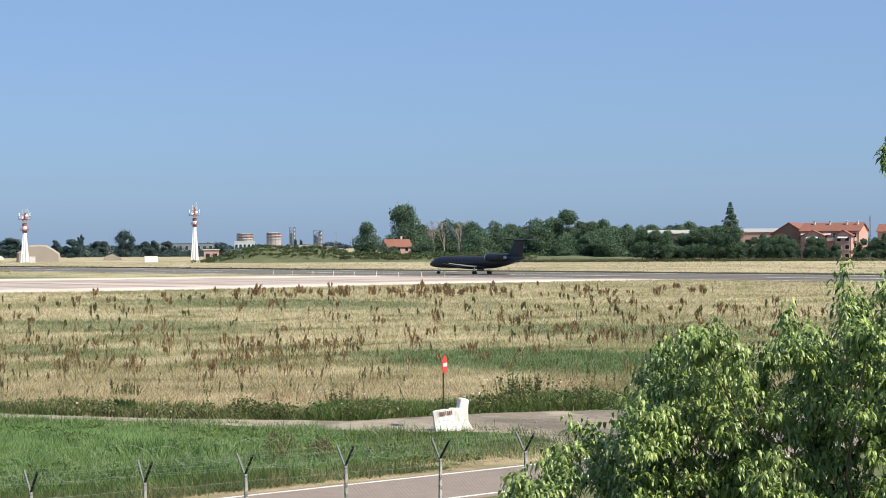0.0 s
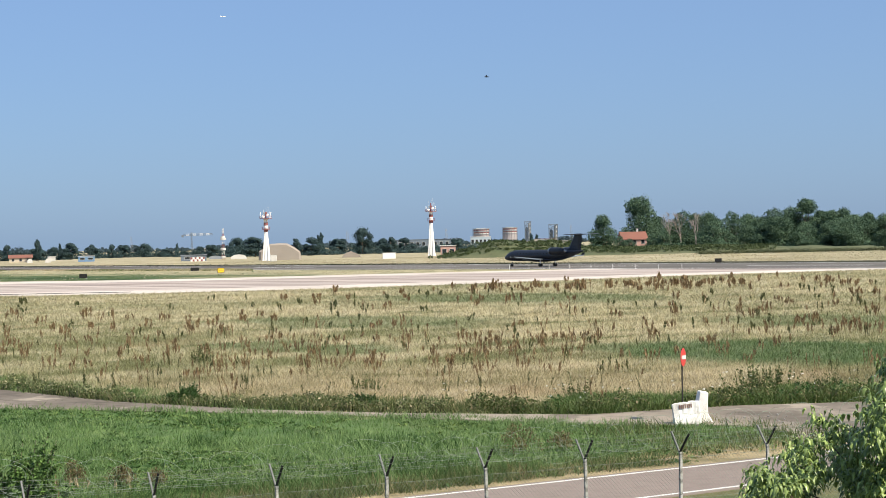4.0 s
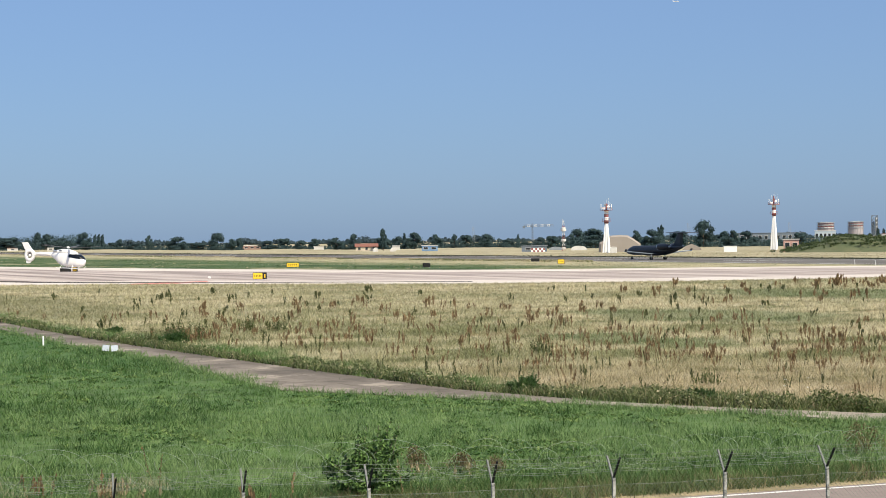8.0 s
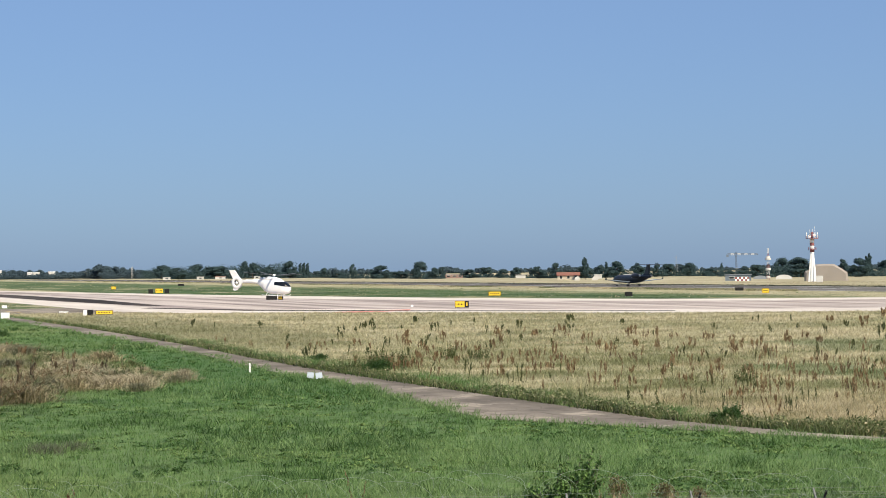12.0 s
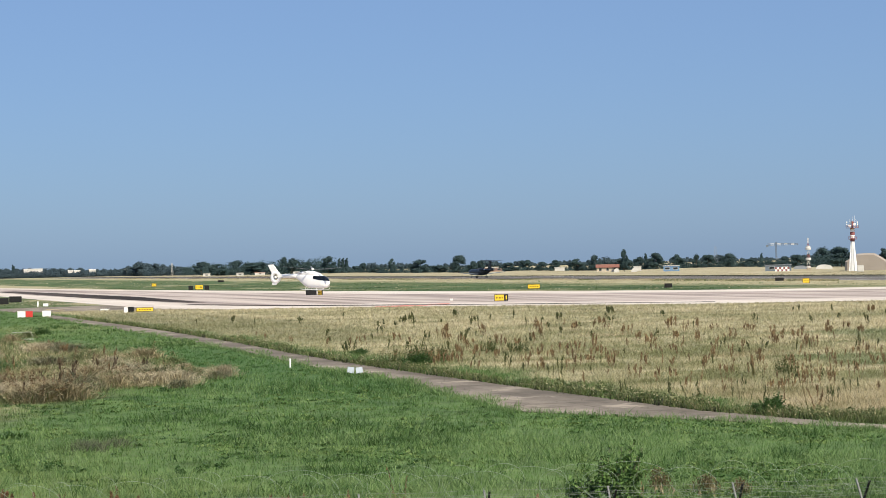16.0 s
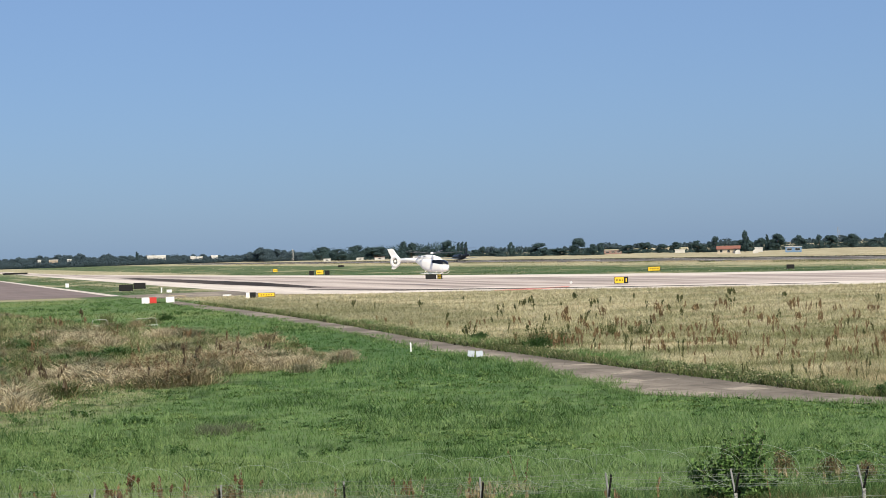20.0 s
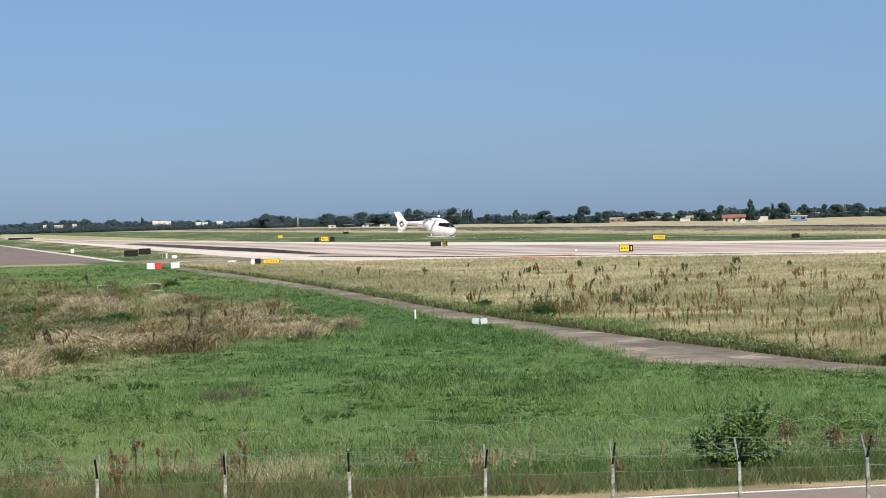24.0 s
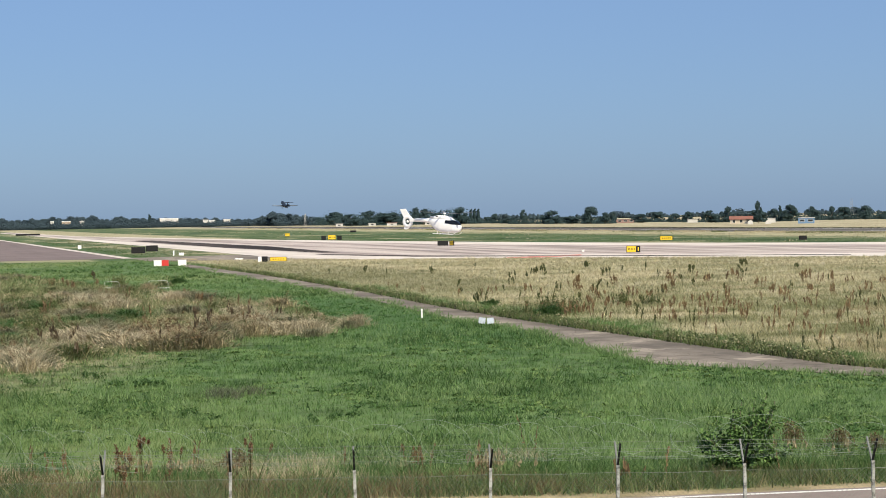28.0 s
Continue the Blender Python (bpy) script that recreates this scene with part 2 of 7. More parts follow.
def paving(name, light, dark, streak_turn, streak=0.5, cracks=0.0):
    """Concrete or asphalt with tyre streaks along one direction and blotches."""
    m, tree, bsdf = surface(name)
    pos = place_of(tree)
    along = grain(tree, stretched(tree, pos, (0.16, 0.006, 1), streak_turn), 1.0, 4, 0.6)
    blot, fine = grain(tree, pos, 0.07, 4), grain(tree, pos, 2.4, 6, 0.7)
    fac = calc(tree, "ADD", calc(tree, "MULTIPLY", along, streak), calc(tree, "MULTIPLY", blot, 1.0 - streak))
    col = blend(tree, step(tree, fac, 0.36, 0.66), light, dark)
    col = blend(tree, step(tree, fine, 0.4, 0.75, 0.0, 0.35), col, tuple(c * 0.6 for c in dark))
    if cracks:
        patch = grain(tree, pos, 0.32, 5, 0.6)
        col = blend(tree, step(tree, patch, 0.5, 0.6, 0.0, 0.6), col, tuple(c * 0.75 for c in dark))
        col = blend(tree, step(tree, patch, 0.42, 0.34, 0.0, 0.6), col, tuple(c * 1.25 for c in light))
        vor = make(tree, "ShaderNodeTexVoronoi", Scale=cracks)
        vor.feature = "DISTANCE_TO_EDGE"
        tree.links.new(pos, vor.inputs["Vector"])
        col = blend(tree, step(tree, vor.outputs["Distance"], 0.0, 0.02, 0.45, 0.0), col, (0.07, 0.065, 0.05))
    tree.links.new(col, bsdf.inputs["Base Color"])
    bsdf.inputs["Roughness"].default_value = 0.95
    bsdf.inputs["Specular IOR Level"].default_value = 0.08
    relief(tree, bsdf, fine, 0.25, 0.01)
    return m


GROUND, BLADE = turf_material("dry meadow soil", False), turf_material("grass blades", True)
CONCRETE = paving("pale concrete", (0.70, 0.63, 0.56), (0.54, 0.475, 0.415), 40, 0.6)
CONCRETE_GREY = paving("tyre-darkened concrete", (0.57, 0.49, 0.435), (0.265, 0.22, 0.20), 60, 0.8)
RUNWAY = paving("dark asphalt", (0.20, 0.185, 0.165), (0.105, 0.10, 0.092), 0, 0.7)
RUBBER = paving("rubber marks", (0.034, 0.029, 0.026), (0.10, 0.083, 0.074), 0, 0.9)
LANE = paving("old lane", (0.36, 0.31, 0.25), (0.145, 0.125, 0.104), 0, 0.6, 0.5)
ROAD = paving("road asphalt", (0.30, 0.245, 0.215), (0.245, 0.20, 0.178), 80, 0.7)
PANEL = worn("grey-blue board", (0.42, 0.47, 0.52), (0.3, 0.34, 0.38), 0.6, size=1, amount=0.4, bump=0.05)
APRON = paving("apron asphalt", (0.22, 0.175, 0.165), (0.16, 0.13, 0.12), 0, 0.5)
WHITE_LINE = worn("white road paint", (0.78, 0.77, 0.73), (0.4, 0.38, 0.35), 0.7, size=0.5, amount=0.5)
PINK_LINE = worn("faded red paint", (0.60, 0.20, 0.15), (0.5, 0.38, 0.32), 0.8, size=3, amount=0.6)
NAVY = worn("dark navy aircraft paint", (0.011, 0.014, 0.02), (0.018, 0.021, 0.027), 0.5, size=4, amount=0.4, bump=0.0, coat=0.06)
WHITE = worn("white gloss paint", (0.92, 0.905, 0.87), (0.82, 0.81, 0.78), 0.3, size=3, amount=0.4, bump=0.0, coat=0.4)
BLACK = worn("black rubber", (0.02, 0.02, 0.02), (0.05, 0.045, 0.04), 0.7, amount=0.4)
GLASS = worn("dark tinted canopy", (0.004, 0.005, 0.006), (0.008, 0.008, 0.01), 0.2, amount=0.2, bump=0.0, coat=0.15)
STEEL = worn("bare metal", (0.55, 0.56, 0.57), (0.35, 0.35, 0.35), 0.35, 1.0, amount=0.5)
BLADES = worn("rotor blades", (0.10, 0.10, 0.11), (0.2, 0.2, 0.2), 0.5, amount=0.3, bump=0.0)
CAST = worn("cast concrete", (0.36, 0.35, 0.32), (0.15, 0.142, 0.12), 0.9, size=0.12, amount=0.95, bump=0.5)
# fine dark mottling paints the wire mesh's shade onto the posts
POST = worn("flaking post concrete", (0.45, 0.44, 0.41), (0.075, 0.07, 0.058), 0.9, size=0.045, amount=0.95, bump=0.5)
WHITEWASH = worn("chipped whitewash", (0.80, 0.78, 0.74), (0.42, 0.38, 0.33), 0.85, size=0.35, amount=0.75, bump=0.4)
ANGLE = worn("dark angle iron", (0.022, 0.021, 0.021), (0.055, 0.04, 0.033), 0.85, 0.0, size=0.3, amount=0.5)
PIPE = worn("chalky white pipe paint", (0.5, 0.52, 0.46), (0.32, 0.34, 0.28), 0.8, size=0.4, amount=0.6)
WIRE = worn("galvanised wire", (0.23, 0.26, 0.21), (0.14, 0.15, 0.11), 0.55, 0.3, size=0.4, amount=0.6, bump=0.0)
RAZOR = worn("dull razor wire", (0.27, 0.33, 0.25), (0.16, 0.2, 0.14), 0.5, 0.1, size=0.4, amount=0.5, bump=0.0)
# tone of the arms that lean away; those leaning near are darker
GREY_ARM = worn("pale galvanised arm", (0.17, 0.175, 0.165), (0.1, 0.1, 0.09), 0.7, 0.1, size=0.3, amount=0.5)
RED = worn("signal red", (0.62, 0.045, 0.035), (0.42, 0.06, 0.05), 0.45, size=0.5, amount=0.4, bump=0.05)
TOWER_RED = worn("weathered red paint", (0.27, 0.085, 0.085), (0.25, 0.15, 0.145), 0.6, size=3, amount=0.6)
YELLOW = worn("sign yellow", (0.85, 0.56, 0.03), (0.7, 0.46, 0.06), 0.5, size=1, amount=0.4, bump=0.05)
SIGN_BLACK = worn("sign black", (0.009, 0.009, 0.009), (0.02, 0.02, 0.02), 0.9, size=1, amount=0.4, bump=0.05)
TAN = worn("earth-coloured hangar cloth", (0.32, 0.28, 0.24), (0.25, 0.215, 0.185), 0.9, size=5, amount=0.6)
PLASTER = worn("white plaster", (0.634, 0.616, 0.581), (0.458, 0.431, 0.387), 0.9, size=4, amount=0.6)
ROSE = worn("rose plaster", (0.52, 0.31, 0.26), (0.42, 0.25, 0.21), 0.9, size=4, amount=0.5)
# brown tone; on the gable end it paints shade into the wall colour
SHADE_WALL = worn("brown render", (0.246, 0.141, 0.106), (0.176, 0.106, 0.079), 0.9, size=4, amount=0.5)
TILE = worn("red roof tiles", (0.235, 0.098, 0.07), (0.16, 0.078, 0.058), 0.9, size=2, amount=0.7, bump=0.6)
WINDOW = worn("dark window glass", (0.026, 0.031, 0.035), (0.044, 0.044, 0.044), 0.15, size=1, amount=0.3, bump=0.0)
GREY_METAL = worn("grey cladding", (0.26, 0.285, 0.31), (0.19, 0.20, 0.215), 0.6, size=4, amount=0.5)
DULL_RED = worn("dull red tank paint", (0.40, 0.36, 0.365), (0.31, 0.28, 0.285), 0.8, size=5, amount=0.7)
# grey steel; its blue cast paints in the haze over the far works
HAZY_STEEL = worn("blue-grey steelwork", (0.15, 0.185, 0.225), (0.11, 0.135, 0.16), 0.7, size=4, amount=0.5)
PALE_CLAD = worn("pale blue cladding", (0.40, 0.47, 0.52), (0.33, 0.39, 0.43), 0.6, size=4, amount=0.4)
BLUE_METAL = worn("blue cladding", (0.150, 0.273, 0.458), (0.123, 0.211, 0.334), 0.6, size=4, amount=0.5)
RUSTY = worn("rust-red steel", (0.32, 0.19, 0.155), (0.22, 0.15, 0.13), 0.8, size=5, amount=0.7)
CREAM = worn("cream plaster", (0.56, 0.48, 0.37), (0.45, 0.38, 0.29), 0.9, size=4, amount=0.5)
SHED_TAN = worn("tan cladding", (0.42, 0.33, 0.25), (0.33, 0.27, 0.21), 0.9, size=4, amount=0.5)
BARK = worn("bark", (0.13, 0.10, 0.075), (0.07, 0.055, 0.045), 0.95, size=0.4, amount=0.8, bump=0.8)
PALE_BARK = worn("dead pale bark", (0.34, 0.30, 0.27), (0.2, 0.17, 0.15), 0.95, size=0.6, amount=0.7)
LEAF_NEAR = foliage("hanging leaves", (0.03, 0.076, 0.022), (0.47, 0.60, 0.185), None, 0.22, 0.9, 0.34, 0.45)
# greens lifted and blued: some distance haze is mixed into them
LEAF_WOOD_HAZE = foliage("wood leaves", (0.058, 0.107, 0.076), (0.155, 0.23, 0.135), None, 0.12, 0.06, 0.7, 0.03)
LEAF_DRY = foliage("dry weed leaves", (0.075, 0.078, 0.038), (0.55, 0.51, 0.33), (0.10, 0.16, 0.05), 0.3, 0.5)
# near-black: serves real sedge, and the shade painted at the lane's edge
LEAF_SEDGE_SHADE = foliage("dark ditch sedge", (0.018, 0.024, 0.014), (0.055, 0.055, 0.03), None, 0.05)
LEAF_RANK = foliage("rank bright weed leaves", (0.075, 0.13, 0.036), (0.25, 0.34, 0.11), None, 0.3, 0.35)
LEAF_STRAW = foliage("bleached straw leaves", (0.36, 0.30, 0.18), (0.74, 0.65, 0.45), None, 0.3, 0.5)
# bluish base colour: distance haze is painted into these leaves
LEAF_HAZE = foliage("distant wood leaves", (0.06, 0.09, 0.108), (0.08, 0.116, 0.13), None, 0.05, 0.15, 0.8, 0.02)
LEAF_VERGE = foliage("verge weed leaves", (0.062, 0.09, 0.03), (0.23, 0.26, 0.10), (0.36, 0.3, 0.17), 0.35, 0.35)
LEAF_PALE = foliage("pale field grass", (0.15, 0.25, 0.08), (0.29, 0.395, 0.165), None, 0.35, 0.4)
LEAF_DEEP = foliage("deep green field weeds", (0.036, 0.088, 0.023), (0.11, 0.195, 0.056), None, 0.25, 0.4)
LEAF_SCRUB = foliage("scrub leaves", (0.069, 0.090, 0.043), (0.172, 0.181, 0.090))
# leaf green pushed towards blue, so haze sits in the colour
LEAF_FAR_HAZE = foliage("far leaves", (0.042, 0.072, 0.078), (0.07, 0.108, 0.102), None, 0.1, 0.15, 0.8, 0.02)
LEAF_BUSH = foliage("bush leaves", (0.02, 0.055, 0.014), (0.17, 0.29, 0.08), None, 0.18, 0.9)
LEAF_BROWN = foliage("withered brown grass", (0.20, 0.165, 0.085), (0.58, 0.485, 0.30), (0.12, 0.17, 0.055), 0.25, 0.4)
FLOWER = worn("white flower heads", (0.8, 0.8, 0.74), (0.7, 0.7, 0.6), 0.8, amount=0.3, bump=0.0)
LEAF_OLIVE = foliage("rough olive grass", (0.085, 0.115, 0.04), (0.33, 0.35, 0.16), (0.60, 0.52, 0.33), 0.25, 0.45)
LEAF_ASH = foliage("grey-olive withered grass", (0.075, 0.095, 0.055), (0.18, 0.19, 0.11), None, 0.15, 0.4)
LEAF_RUST = foliage("rusty withered leaves", (0.13, 0.10, 0.05), (0.30, 0.225, 0.12), (0.10, 0.16, 0.05), 0.25, 0.6)
DOCK = foliage("dry dock seed heads", (0.10, 0.066, 0.034), (0.33, 0.225, 0.115), None, 0.1, 0.3)
DARK_DOCK = foliage("blackened dock stalks", (0.045, 0.034, 0.022), (0.15, 0.108, 0.06), None, 0.1, 0.3)
STALK = foliage("weed stalks", (0.052, 0.073, 0.026), (0.172, 0.163, 0.065), None, 0.15, 0.3)
RED_DOCK = foliage("red seed heads", (0.11, 0.064, 0.035), (0.32, 0.185, 0.10), None, 0.15, 0.3)


# ---- mesh helpers ----
def part(name, bm, material, parent=None, label="", smooth=False):
    """Links a bmesh as one mesh object, under a thing or a part where one is given."""
    me = bpy.data.meshes.new(name)
    bm.to_mesh(me)
    bm.free()
    me.materials.append(material)
    if smooth:
        me.polygons.foreach_set("use_smooth", [True] * len(me.polygons))
    ob = new(name, me)
    if parent is not None:
        ob.parent = parent
    return tagged(ob, label)


def thing(name, label, category, m=None, group="", kind=""):
    ob = new(name)
    ob.empty_display_size = 0.3
    if m is not None:
        ob.matrix_basis = m
    return tagged(ob, label, category, group, kind)


def from_arrays(name, verts, faces, material, parent=None, label=""):
    """A mesh from arrays of corners and of three- or four-cornered faces."""
    verts, faces = np.asarray(verts, np.float32), np.asarray(faces, np.int32)
    me = bpy.data.meshes.new(name)
    k = faces.shape[1]
    me.vertices.add(len(verts))
    me.vertices.foreach_set("co", verts.ravel())
    me.loops.add(faces.size)
    me.loops.foreach_set("vertex_index", faces.ravel())
    me.polygons.add(len(faces))
    me.polygons.foreach_set("loop_start", np.arange(0, faces.size, k, dtype=np.int32))
    me.update(calc_edges=True)
    me.materials.append(material)
    ob = new(name, me)
    if parent is not None:
        ob.parent = parent
    return tagged(ob, label)


def box(bm, c, s, m=None, bevel=0.0):
    r = bmesh.ops.create_cube(bm, size=1, matrix=Matrix.Translation(c) @ Matrix.Diagonal((*s, 1)))
    vs = r["verts"]
    if bevel:
        es = list({e for v in vs for e in v.link_edges})
        out = bmesh.ops.bevel(bm, geom=es, offset=bevel, segments=2, affect="EDGES", profile=0.5)
        vs = list({v for f in out["faces"] for v in f.verts} | {v for v in vs if v.is_valid})
    if m is not None:
        bmesh.ops.transform(bm, matrix=m, verts=[v for v in vs if v.is_valid])
    return bm


def rod(bm, a, b, r0, r1=None, seg=8):
    a, b = Vector(a), Vector(b)
    r1 = r0 if r1 is None else r1
    d = b - a
    m = Matrix.Translation((a + b) / 2) @ d.to_track_quat("Z", "Y").to_matrix().to_4x4()
    bmesh.ops.create_cone(bm, cap_ends=True, segments=seg, radius1=r0, radius2=r1, depth=d.length, matrix=m)
    return bm


def loft(bm, rings, cap=True, closed=True):
    """Skins rings of equally many points."""
    rows = [[bm.verts.new(p) for p in ring] for ring in rings]
    n = len(rows[0])
    for a, b in zip(rows, rows[1:]):
        for i in range(n if closed else n - 1):
            bm.faces.new((a[i], a[(i + 1) % n], b[(i + 1) % n], b[i]))
    if cap:
        bm.faces.new(rows[0][::-1])
        bm.faces.new(rows[-1])
    bmesh.ops.recalc_face_normals(bm, faces=bm.faces)
    return bm


def oval(y, z, w, h, n=20, flat=1.0, x=0.0):
    """A ring across the y axis; flat below 1 squares it off."""
    ring = []
    for i in range(n):
        a = 2 * math.pi * i / n
        ca, sa = math.cos(a), math.sin(a)
        ring.append((x + w * math.copysign(abs(ca) ** flat, ca), y, z + h * math.copysign(abs(sa) ** flat, sa)))
    return ring


def turned(bm, profile, seg=16, m=None):
    """A body turned about z from (radius, height) pairs."""
    rings = [[(r * math.cos(2 * math.pi * i / seg), r * math.sin(2 * math.pi * i / seg), z) for i in range(seg)] for r, z in profile]
    loft(bm, rings)
    if m is not None:
        bmesh.ops.transform(bm, matrix=m, verts=bm.verts)
    return bm


def prism(bm, outline, axis, lo, hi):
    """Pushes a closed outline of two coordinates along an axis."""
    def at(u, v, w):
        return {"x": (w, u, v), "y": (u, w, v), "z": (u, v, w)}[axis]
    return loft(bm, [[at(u, v, lo) for u, v in outline], [at(u, v, hi) for u, v in outline]])


def polar(bearing, far, z=0.0):
    """A place by its compass bearing from the viewing spot, 0 along the runways, and its distance."""
    return (far * math.sin(radians(bearing)), far * math.cos(radians(bearing)), z)


def facing(bearing, far, z=0.0, turn=0.0):
    """A pose at that place whose y axis points away from the viewing spot."""
    return pose(*polar(bearing, far, z), 0, 0, -bearing + turn)


# ---- ground and paving ----
def ground_sheet():
    bm = bmesh.new()
    bmesh.ops.create_grid(bm, x_segments=60, y_segments=60, size=4500)
    ob = part("ground", bm, GROUND)
    tagged(ob, "flat airfield grassland of straw-dry meadow and mown green strips", "ground", kind="structure")
    return ob


def band(name, near, far, u0, u1, material, label, top=0.03, category="taxiway"):
    """A paved sheet between two edge lines, from the share u0 to u1 of the way across."""
    bm = bmesh.new()
    tops = []
    for (ax, ay), (bx, by) in zip(near, far):
        tops.append([bm.verts.new((ax + (bx - ax) * u, ay + (by - ay) * u, top)) for u in (u0, u1)])
    for a, b in zip(tops, tops[1:]):
        bm.faces.new((a[0], b[0], b[1], a[1]))
    bmesh.ops.recalc_face_normals(bm, faces=bm.faces)
    if bm.faces[:][0].normal.z < 0:
        bmesh.ops.reverse_faces(bm, faces=bm.faces)
    ring = bmesh.ops.extrude_face_region(bm, geom=bm.faces[:])
    bmesh.ops.translate(bm, verts=[v for v in ring["geom"] if isinstance(v, bmesh.types.BMVert)], vec=(0, 0, -top - 0.2))
    bmesh.ops.recalc_face_normals(bm, faces=bm.faces)
    ob = part(name, bm, material)
    return tagged(ob, label, category, kind="structure")


ground_sheet()
# the pale band: its edge towards the viewing spot and its far edge
NEAR_EDGE = [(46, 1500), (50, 900), (51, 600), (52, 400), (53, 290), (60, 270), (75, 262), (93, 243), (112, 222), (135, 210), (160, 204), (190, 204), (222, 196), (240, 190)]
FAR_EDGE = [(58, 1500), (66, 900), (96, 600), (110, 500), (124, 425), (131, 395), (138, 370), (148, 342), (160, 318), (174, 304), (190, 297), (208, 288), (230, 275), (246, 266)]
band("taxiway", NEAR_EDGE, FAR_EDGE, 0.17, 0.80, CONCRETE_GREY, "grey-streaked concrete taxiway curving towards the runway")
band("taxiway_shoulder", NEAR_EDGE, FAR_EDGE, 0.0, 0.17, CONCRETE, "pale concrete shoulder along the taxiway")
band("taxiway_shoulder", NEAR_EDGE, FAR_EDGE, 0.80, 1.0, CONCRETE, "pale concrete shoulder along the taxiway")
band("runway", [(236, -300), (236, 1900)], [(283, -300), (283, 1900)], 0, 1, RUNWAY, "dark asphalt runway with white edge lines", 0.036, "runway")
for edge in (238.0, 280.4):
    band("edge_line", [(edge, -290), (edge, 1890)], [(edge + 0.9, -290), (edge + 0.9, 1890)], 0, 1, WHITE_LINE, "white painted runway edge line", 0.042, "marking")
for k in range(30):
    band("centre_line", [(258.2, 40 + 60 * k), (258.2, 70 + 60 * k)], [(259.1, 40 + 60 * k), (259.1, 70 + 60 * k)], 0, 1, WHITE_LINE, "white painted runway centre dash", 0.042, "marking")
# two darker bands, fitted to the runway's tone in the camera's view
for lo, hi in ((243, 250), (268, 279)):
    band("rubber_streak", [(lo + 2, 430), (lo, 620), (lo, 1800)], [(lo + 5, 430), (hi, 620), (hi, 1800)], 0, 1, RUBBER, "long dark band along the runway", 0.039, "marking")
band("rubber_streak", [(67, 330), (63, 420), (62, 620)], [(70, 330), (74, 420), (69, 620)], 0, 1, RUBBER, "broad dark tyre rubber streak on pale concrete", 0.045, "marking")
band("rubber_streak", [(62, 312), (71, 279), (90, 256)], [(64.5, 316), (73, 288), (91, 260)], 0, 1, RUBBER, "dark tyre rubber patch on pale concrete", 0.049, "marking")
band("rubber_streak", [(84, 263), (100, 245), (118, 228)], [(85, 266), (101, 248.5), (119, 230)], 0, 1, RUBBER, "thin dark tyre rubber curve on pale concrete", 0.051, "marking")
band("rubber_streak", [(120, 300), (150, 268), (186, 250)], [(121, 304), (151, 274), (187, 252)], 0, 1, CONCRETE_GREY, "faint grey tyre streak on pale concrete", 0.051, "marking")
band("red_line", [(78.5, 256), (84, 253.5), (92, 262)], [(80, 260), (86.5, 262), (94, 268)], 0, 1, PINK_LINE, "faded red paint line across pale concrete", 0.047, "marking")
band("lane", [(27.6, 70), (28.6, 82), (29.9, 95), (29.4, 108), (30.6, 129), (31.3, 150), (31.6, 175), (31.5, 205), (31.6, 235), (32.5, 262)],
     [(33.7, 66), (33.1, 78), (32.6, 95), (32.4, 108), (32.9, 129), (33.9, 150), (34.5, 175), (34.8, 205), (34.4, 235), (34.6, 264)], 0, 1, LANE, "cracked old asphalt lane along the meadow", 0.03, "lane")
band("lane", [(27.6, 70), (32.7, 61), (36, 55), (39.9, 45.0), (41.7, 43.0), (42.6, 41.2), (41.8, 38.6), (40, 36.6)], [(33.7, 66), (35.5, 58.5), (38, 53.4), (41.8, 48), (46.5, 47), (51, 44.2), (60, 38), (75, 28)], 0, 1, LANE, "cracked old asphalt lane bending towards the road", 0.034, "lane")
band("apron", [(-60, 318), (-60, 900)], [(32, 318), (24, 900)], 0, 1, APRON, "reddish dark asphalt apron", 0.03, "apron")
band("apron_line", [(30.6, 318), (22.6, 900)], [(32.4, 318), (24.4, 900)], 0, 1, CONCRETE, "pale worn edge line of the apron", 0.04, "marking")
band("link_road", [(32, 290), (60, 275)], [(32, 322), (56, 330)], 0, 1, LANE, "patched grey asphalt link between apron and taxiway", 0.026, "taxiway")
band("yellow_line", [(38.2, 303), (39.9, 298)], [(38.9, 303.6), (40.6, 298.6)], 0, 1, YELLOW, "yellow painted hold line on grey asphalt", 0.045, "marking")
# the perimeter road behind the fence
ROAD_FAR = [(-30, 47.5), (0, 40.5), (14, 37.2), (26, 35.9), (36, 35.2), (60, 34.2)]
ROAD_NEAR = [(-30, 42.5), (0, 35.8), (14, 32.8), (26, 31.7), (36, 31.1), (60, 30.2)]
band("road", ROAD_NEAR, ROAD_FAR, 0, 1, ROAD, "smooth pinkish-grey asphalt perimeter road", 0.03, "road")
for u in (0.05, 0.92):
    band("road_line", ROAD_NEAR, ROAD_FAR, u, u + 0.03, WHITE_LINE, "white painted road edge line", 0.036, "marking")


# ---- aircraft ----
def aerofoil(le, te, x, z, thick, n=8):
    """A ring of a wing section across x, from leading to trailing edge along y."""
    up, low = [], []
    for i in range(n + 1):
        s = i / n
        t = thick * 2.6 * (0.30 * math.sqrt(s) - 0.13 * s - 0.17 * s * s * s) if s > 0 else 0
        up.append((x, le + (te - le) * s, z + t))
        low.append((x, le + (te - le) * s, z - t * 0.6))
    return up + low[-2:0:-1]


